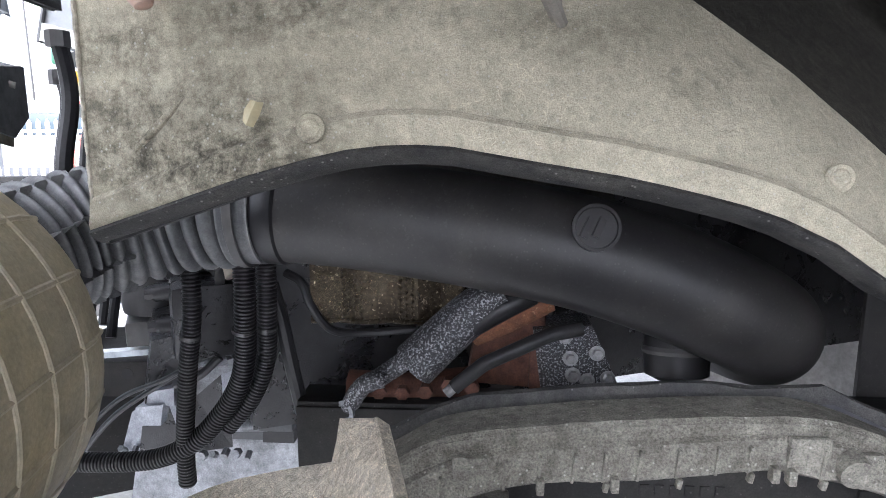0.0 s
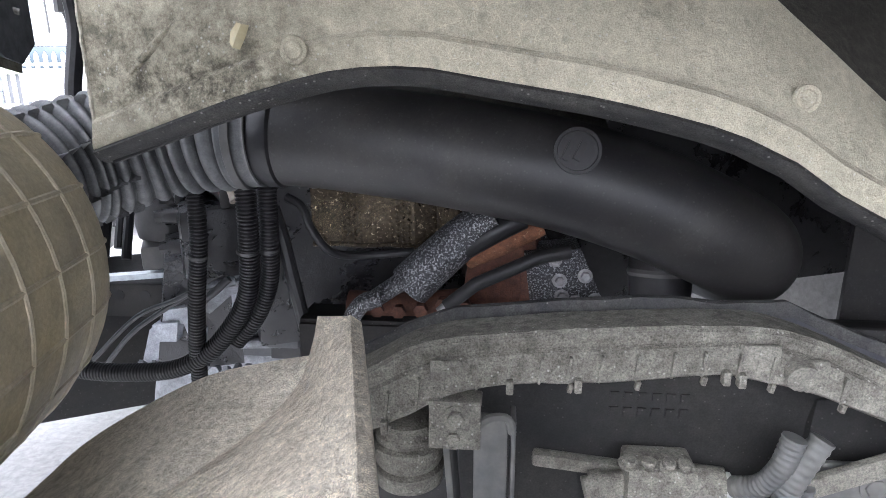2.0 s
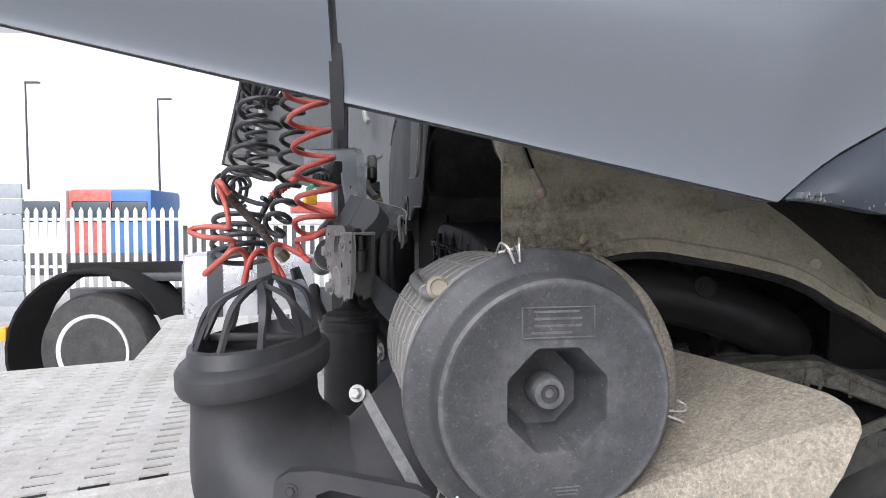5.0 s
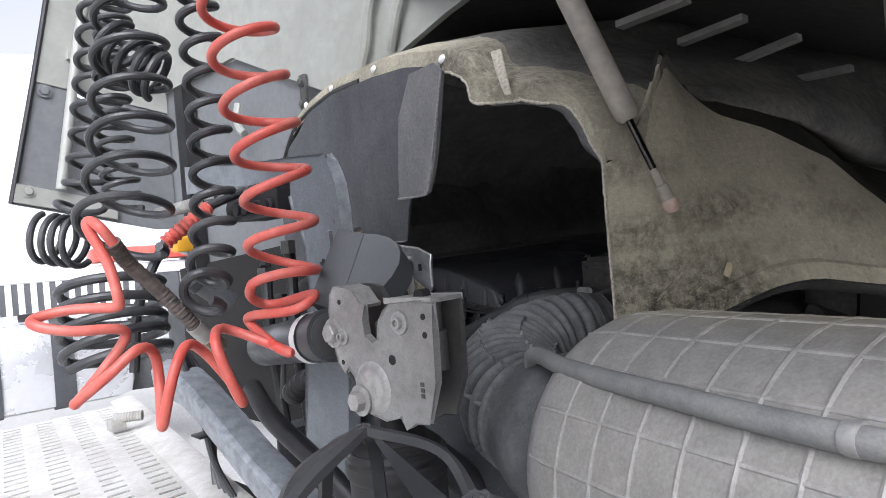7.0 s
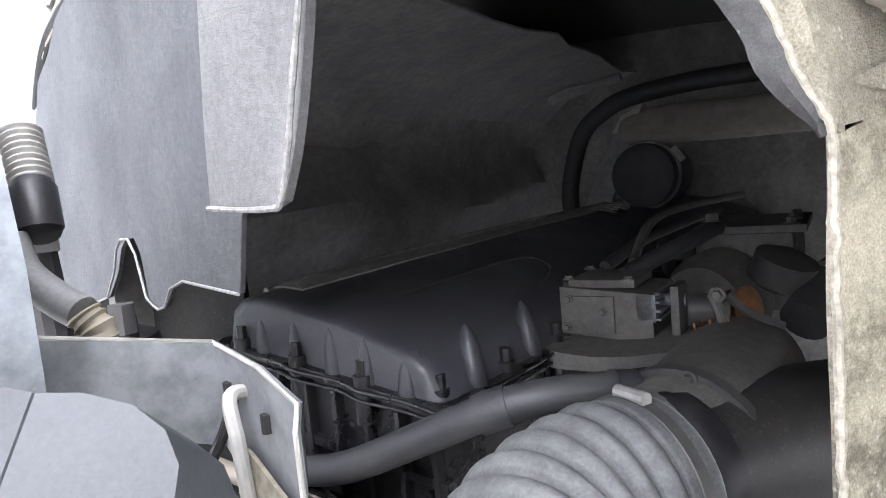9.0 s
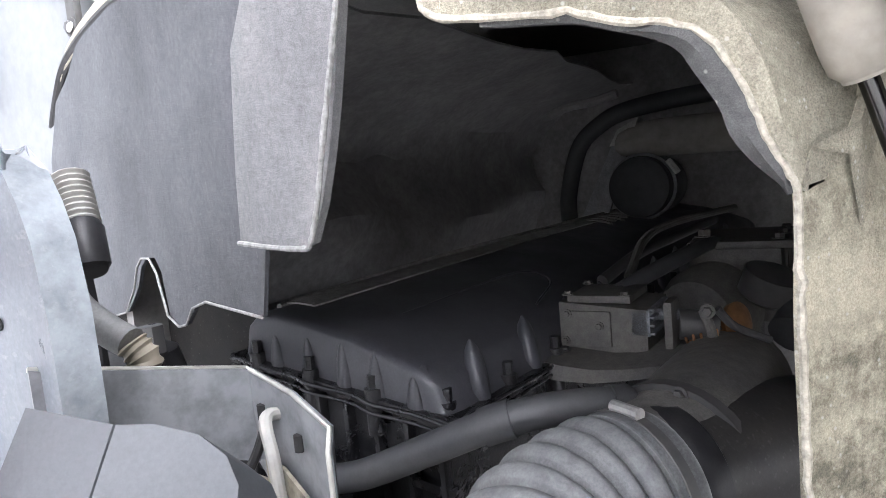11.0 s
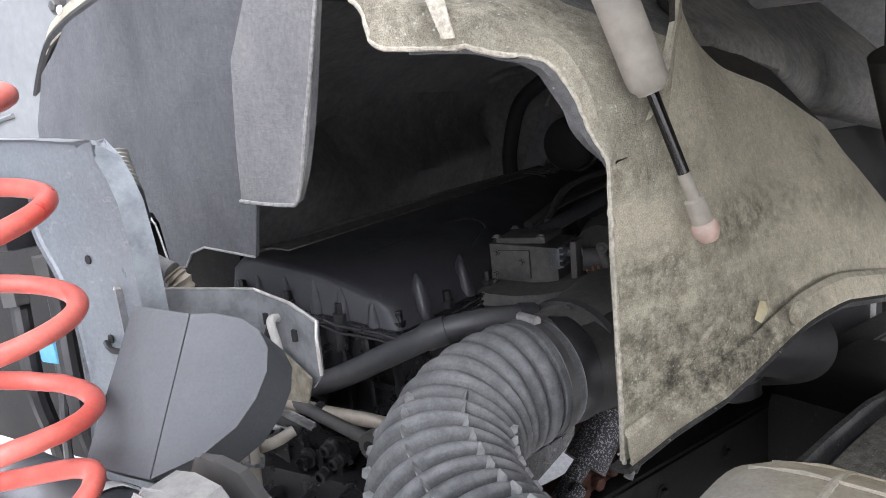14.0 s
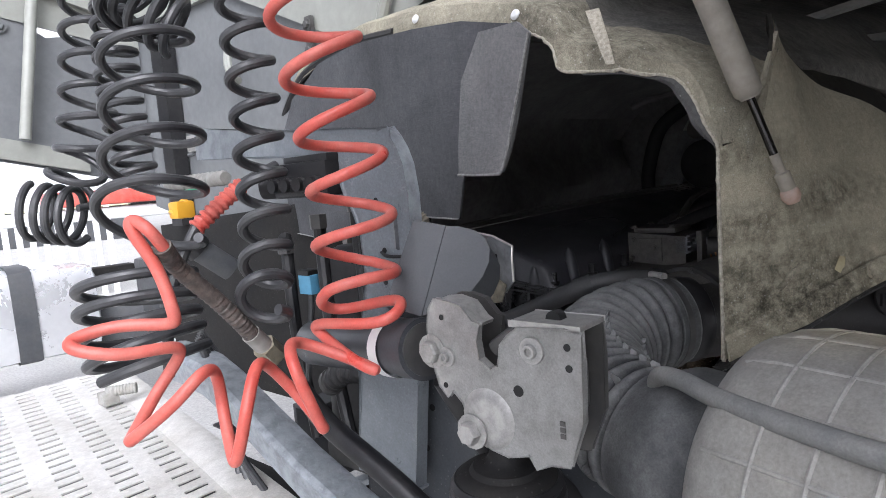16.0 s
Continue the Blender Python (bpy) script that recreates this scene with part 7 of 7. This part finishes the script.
part("upper_panel", splane([(-.26, 2.18), (.25, 2.10), (.25, 2.95), (-.1, 2.95), (-.2, 2.52)], 2.3, .012), CAB_BEIGE, far_c)
part("lower_panel", splane([(-.365, 1.70), (.16, 1.585), (.25, 1.58), (.25, 2.10), (.1, 2.15), (-.08, 2.12), (-.16, 2.17), (-.26, 2.185)], 2.306, .012), CAB_GREY, far_c)
part("bottom_rail", splane([(-.36, 1.705), (.0, 1.63), (.0, 1.70), (-.345, 1.775)], 2.28, .02), CAB_BEIGE, far_c)
part("mid_rail", splane([(-.14, 2.28), (.2, 2.20), (.2, 2.26), (-.13, 2.34)], 2.27, .03), CAB_BEIGE, far_c)
part("edge_strip", tube([K(-.365, 2.30, 1.70), K(-.26, 2.30, 2.18), K(-.1, 2.30, 2.95)], .010, 8), BLACK, far_c)
part("strut", tube([K(-.205, 2.26, 1.75), K(-.11, 2.26, 2.30), K(-.02, 2.26, 2.75)], .019, 14), CAB_BEIGE, far_c)
bolt(far_c, K(-.225, 2.298, 2.145), K(0, -1, 0), .018, .01, CAB_GREY)
bolt(far_c, K(-.31, 2.278, 1.745), K(0, -1, 0), .016, .01, CAB_BEIGE)

und = thing("cab_floor", "dark grimy cab floor underside with pale ribs", "cab floor")
rows = []
for x in (-.1, .3, .7, 1.2, 1.9):
    rows.append([(x, -.76, 1.98 - .1 * x), (x, -.4, 1.96 - .1 * x), (x, .0, 1.95 - .1 * x), (x, .5, 2.05 - .1 * x), (x, 1.2, 2.1 - .1 * x), (x, 1.9, 2.1 - .1 * x)])
part("floor_pan", sheet(rows, .01), UNDER, und)
for p_, q_ in (((.24, .29, 1.835), (.315, .165, 1.845)), ((.415, .315, 1.81), (.48, .19, 1.822)), ((.58, .345, 1.77), (.625, .19, 1.785)), ((.755, .375, 1.735), (.758, .18, 1.715))):
    p_, q_ = Vector(p_), Vector(q_)
    w_ = Vector((.014, .006, 0))
    part("cross_rib", bevelled(slab([p_ - w_, p_ + w_, q_ + w_, q_ - w_], [v + Vector((0, 0, .014)) for v in (p_ - w_, p_ + w_, q_ + w_, q_ - w_)]), .004, 1), RIB_GREY, und)
part("sill_rail", box((.5, -.62, 1.78), (1.5, .10, .14), Matrix.Rotation(.12, 4, 'Y'), .02), UNDER, und)
# Added black wall gives the dark beyond the arch; no such wall is seen.
part("closing_wall", box((1.95, .4, 1.3), (.02, 3.0, 1.6), None, .004), BLACK_DUSTY, und)
blk = thing("tunnel_bulkhead", "dark engine bay bulkhead with moulded duct", "bulkhead")
part("wall", kbox(1.85, .7, 1.3, .02, 2.2, 1.8, .004), TUNNEL, blk)
rows = []
for sv, zc, h in ((.53, 1.60, .018), (.52, 1.606, .036), (.49, 1.612, .046), (.42, 1.612, .052), (.32, 1.609, .054), (.2, 1.604, .052), (.0, 1.60, .05), (-.2, 1.595, .05)):
    rows.append([K(1.40 - .05 * math.copysign(abs(math.cos(a)) ** .5, math.cos(a)), sv, zc + h * math.copysign(abs(math.sin(a)) ** .6, math.sin(a))) for a in [2 * math.pi * k / 20 for k in range(21)]])
part("duct", sheet(rows, .004), DUCT, blk, "moulded grey air duct")
part("upright", bevelled(slab([K(1.375, .545, 1.605), K(1.375, .50, 1.585), K(1.375, .585, 1.36), K(1.375, .67, 1.36)], [K(1.39, .545, 1.605), K(1.39, .50, 1.585), K(1.39, .585, 1.36), K(1.39, .67, 1.36)]), .004, 2), BRACKET_DULL, blk, "dull grey bracket")
part("upright_head", bevelled(slab([K(1.355, .547, 1.60), K(1.355, .522, 1.644), K(1.355, .46, 1.672), K(1.355, .49, 1.605)], [K(1.40, .547, 1.60), K(1.40, .522, 1.644), K(1.40, .46, 1.672), K(1.40, .49, 1.605)]), .004, 2), BRACKET_PALE, blk, "pale bracket head")
part("hose_end", revolve([(0, -.02), (.06, -.03), (.082, -.02), (.086, 0), (.086, .2), (0, .2)], K(1.33, .46, 1.478), K(1, 0, 0), 36), RUBBER_BLACK, blk, "black rubber hose end")
part("hose_clamp", tube([K(1.35, .46 + .089 * math.cos(a), 1.478 + .089 * math.sin(a)) for a in [2 * math.pi * k / 32 for k in range(33)]], .006, 6), BRACKET_DULL, blk)
part("clamp_screw", tube([K(1.345, .385, 1.545), K(1.34, .36, 1.51)], .009, 8), BRACKET_PALE, blk)
# Black tube stands in for the dark arch at the wall's edge.
part("dark_arch", tube(smooth_path([K(1.40, .70, 1.38), K(1.40, .696, 1.47), K(1.40, .653, 1.606), K(1.40, .583, 1.669), K(1.40, .495, 1.70), K(1.40, .3, 1.715), K(1.40, .0, 1.71)], 6), .026, 12), RUBBER_BLACK, blk, "black tube for the dark arch of the tunnel")
part("moulded_rib", tube(smooth_path([K(1.1, .62, 1.685), K(1.1, .57, 1.70), K(1.1, .50, 1.705), K(1.1, .44, 1.715)], 5), .011, 10), TUNNEL, blk)
rows = []
for i in range(13):
    u = .25 + 1.6 * i / 12
    rows.append([K(u, s + .05 * noise.noise((u * 4, z * 7, 2)) + .02 * noise.noise((u * 13, z * 11, 5)) + .05 * math.exp(-((u - 1.0) / .18) ** 2) * math.sin(z * 9), z + .02 * noise.noise((u * 4, s * 3, 9))) for s, z in ((1.04, 1.32), (1.02, 1.38), (.98, 1.43), (.97, 1.48), (1.0, 1.54), (1.02, 1.62), (.98, 1.70), (.85, 1.77), (.6, 1.83))])
part("moulded_side", sheet(rows, .006), TUNNEL, blk, "moulded tunnel side, lightened for haze")
# Added black plate shuts out the bright yard where there is only dark space.
part("dark_closure", kprism([(.80, .8), (2.3, .8), (2.3, 1.40), (1.3, 1.46), (.80, 1.40)], .245, .01), BLACK_DUSTY, blk)
# Added wall keeps the bright yard from showing through the tunnel.
part("side_closure", slab([K(.18, 1.05, .8), K(1.86, 1.05, .8), K(1.86, 1.05, 2.0), K(.18, 1.05, 1.80)], [K(.18, 1.07, .8), K(1.86, 1.07, .8), K(1.86, 1.07, 2.0), K(.18, 1.07, 1.80)]), TUNNEL, blk)

# ---- the yard beyond ----


def wheel(c, r, w, axis, parent):
    part("tyre", revolve([(r * .62, -w * .5), (r * .85, -w * .52), (r * .95, -w * .45), (r, -w * .3), (r, w * .3), (r * .95, w * .45), (r * .85, w * .52), (r * .62, w * .5)], c, axis, 48), TYRE, parent)
    rim_ = part("rim", revolve([(0, -w * .36), (r * .16, -w * .40), (r * .2, -w * .2), (r * .42, -w * .16), (r * .52, -w * .40), (r * .60, -w * .53), (r * .645, -w * .55), (r * .645, w * .5), (0, w * .4)], c, axis, 40), WHITE, parent)
    ax_ = Vector(axis).normalized()
    e1 = ax_.cross(Vector((0, 0, 1))).normalized()
    e2 = ax_.cross(e1)
    for k in range(10):
        d = math.cos(k * math.pi / 5) * e1 + math.sin(k * math.pi / 5) * e2
        part("wheel_nut", cyl(c + d * r * .28 - ax_ * w * .17, c + d * r * .28 - ax_ * w * .30, r * .035, 6), STEEL, rim_)
        part("hand_hole", cyl(c + d * r * .41 - ax_ * w * .166, c + d * r * .41 - ax_ * w * .172, r * .045, 12), HOLE, rim_)


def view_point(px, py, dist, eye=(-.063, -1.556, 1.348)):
    """A place in the yard under a pixel of the camera's view, at a given distance."""
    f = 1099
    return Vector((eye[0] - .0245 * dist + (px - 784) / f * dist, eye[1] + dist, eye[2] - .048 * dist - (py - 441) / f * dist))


tr = thing("parked_tractor_unit", "rear of a parked tractor unit with black mudguard", "truck")
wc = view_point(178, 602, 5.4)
wheel(wc, .50, .30, (.05, 1, 0), tr)
rows = []
for i in range(15):
    a = radians(200 - 175 * i / 14)
    rows.append([wc + Vector((r * math.cos(a), y, r * math.sin(a))) for r, y in ((.70, -.25), (.72, -.2), (.72, .3))])
part("mudguard", sheet(rows, .02), BLACK_DUSTY, tr)
part("frame", box(wc + Vector((1.2, .6, .35)), (3.6, .2, .25), None, .01), DARK_GREY, tr)
part("fifth_wheel", box(wc + Vector((.6, .5, .62)), (1.2, .8, .08), None, .03), DARK_GREY, tr)
part("rear_light", box(wc + Vector((-.78, -.1, .15)), (.06, .12, .12), None, .01), AMBER, tr)
fence = thing("picket_fence", "white picket fence along the yard", "fence")
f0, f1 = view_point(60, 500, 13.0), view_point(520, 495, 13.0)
part("rail", box(((f0.x + f1.x) / 2, f0.y, 1.55), (f1.x - f0.x + 2, .04, .06), None, .004), WHITE, fence)
part("rail", box(((f0.x + f1.x) / 2, f0.y, .55), (f1.x - f0.x + 2, .04, .06), None, .004), WHITE, fence)
pk = mesh_of(prism([(-.045, 0), (.045, 0), (.045, 1.72), (0, 1.80), (-.045, 1.72)], .02, Matrix.Rotation(radians(90), 4, 'X')), "picket")
pk.materials.append(WHITE)
for i in range(40):
    o = new("picket", pk)
    o.parent = fence
    o.location = (f0.x - .6 + i * .19, f0.y - .03, 0)
cont = thing("steel_container", "pale grey corrugated steel container", "container")
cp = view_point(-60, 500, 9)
for i in range(9):
    part("panel_board", box((cp.x, cp.y + (.02 if i % 2 else 0), .1 + .225 * i), (1.7, .04, .215), None, .01), PALE_STEEL, cont)
for px, col, w, h, dz, nm, lab in ((105, WHITE, 1.5, 1.5, 0, "parked_truck_cab", "white parked truck cab with dark windscreen"), (205, RED, 1.0, 1.0, .2, "parked_truck_cab", "red parked truck cab"), (270, BLUE_CAB, .95, 1.1, .2, "parked_truck_cab", "blue parked truck cab")):
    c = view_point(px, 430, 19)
    t_ = thing(nm, lab, "truck", "parked trucks")
    part("shell", box((c.x, c.y, 1.3), (w * 1.35, 2.0, 2.4), None, .12), col, t_)
    part("windscreen", box((c.x, c.y - 1.0, 1.85), (w * 1.1, .04, .6), None, .05), GLASS_DARK, t_)
    part("bumper", box((c.x, c.y - 1.0, .32), (w * 1.3, .3, .64), None, .04), DARK_GREY, t_)
for px, h0 in ((297, 160), (63, 130)):
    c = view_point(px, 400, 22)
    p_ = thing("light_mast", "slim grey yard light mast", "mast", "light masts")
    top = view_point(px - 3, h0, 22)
    part("pole", cyl((c.x, c.y, 0), (top.x, c.y, top.z), .05, 10, .03), DARK_STEEL, p_)
    part("head", box((top.x + .25, c.y, top.z), (.5, .15, .06), None, .01), DARK_STEEL, p_)
# Added white wall stands in for the bright sky beyond the yard.
wh = thing("sky_backdrop", "white backdrop wall standing in for the bright sky", "warehouse")
part("wall", box((-16, 31, 6.6), (25, 1, 9.6), None, .02), BACKDROP, wh)
part("base_rail", box((-16, 30.9, 1.65), (25, 1.0, .3), None, .02), YELLOWISH, wh, "pale yellow rail along the base")
part("plinth", box((-16, 31, .75), (24.8, .8, 1.5), None, .02), DARK_GREY, wh)
nb = thing("neighbour_truck", "neighbouring tractor chassis with silver fuel tank", "truck")


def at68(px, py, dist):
    """A place beyond the catwalk under a pixel of the camera's view, at a given distance."""
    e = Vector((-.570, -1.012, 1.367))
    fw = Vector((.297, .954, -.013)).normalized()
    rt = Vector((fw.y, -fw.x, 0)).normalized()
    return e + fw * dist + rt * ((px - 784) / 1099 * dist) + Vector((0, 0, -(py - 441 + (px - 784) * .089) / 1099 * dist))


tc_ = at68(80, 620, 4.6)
RN = Matrix.Rotation(radians(20), 4, 'Z')
part("tank", box(tc_, (1.15, .6, .62), RN, .12), ALU_BRIGHT, nb, "silver fuel tank with black straps")
for dx in (-.30, .12):
    part("tank_strap", box(tc_ + RN @ Vector((dx, 0, 0)), (.11, .62, .64), RN, .12), DARK_GREY, nb)
part("filler_cap", cyl(tc_ + RN @ Vector((-.05, -.1, .31)), tc_ + RN @ Vector((-.05, -.1, .36)), .06, 20), BLACK, nb)
part("frame", box(tc_ + RN @ Vector((-.3, .1, .17)), (2.4, .15, .12), RN, .01), BLACK_DUSTY, nb)
part("battery_box", box(tc_ + RN @ Vector((1.1, -.35, .03)), (.5, .5, .5), RN, .03), DARK_GREY, nb)
part("red_cover", box(tc_ + RN @ Vector((1.2, .6, .75)), (1.5, .3, .12), RN, .02), RED, nb)
part("white_deck", box(tc_ + RN @ Vector((.9, .7, .62)), (2.5, .4, .1), RN, .02), WHITE, nb)
part("yellow_valve", box(tc_ + RN @ Vector((1.35, -.5, .5)), (.1, .1, .12), RN, .02), AMBER, nb)

part("drum_flange", tube([Vector((-.104, -.182, 1.1125)), Vector((-.098, -.194, 1.111))], .135, 44), NECK_GREY, bel)
neck = part("neck", tube(smooth_path([(-.160, -.075, 1.128), (-.135, -.125, 1.121), (-.112, -.165, 1.116), (-.095, -.20, 1.111)], 6), lambda f: .098 + .024 * f, 40), NECK_GREY, bel, "dusty grey moulded neck with stiffening fins")
na, nb_ = Vector((-.165, -.06, 1.13)), Vector((-.10, -.19, 1.112))
nd = (nb_ - na).normalized()
nu = nd.cross(Vector((0, 0, 1))).normalized()
nv = nu.cross(nd)
for i in range(14):
    a = 2 * math.pi * i / 14
    o = math.cos(a) * nu + math.sin(a) * nv
    m = Matrix((nd, o.cross(nd), o)).transposed().to_4x4()
    part("fin", box(na.lerp(nb_, .78) + o * .118, (.05, .004, .016), m, .001), NECK_GREY, neck)
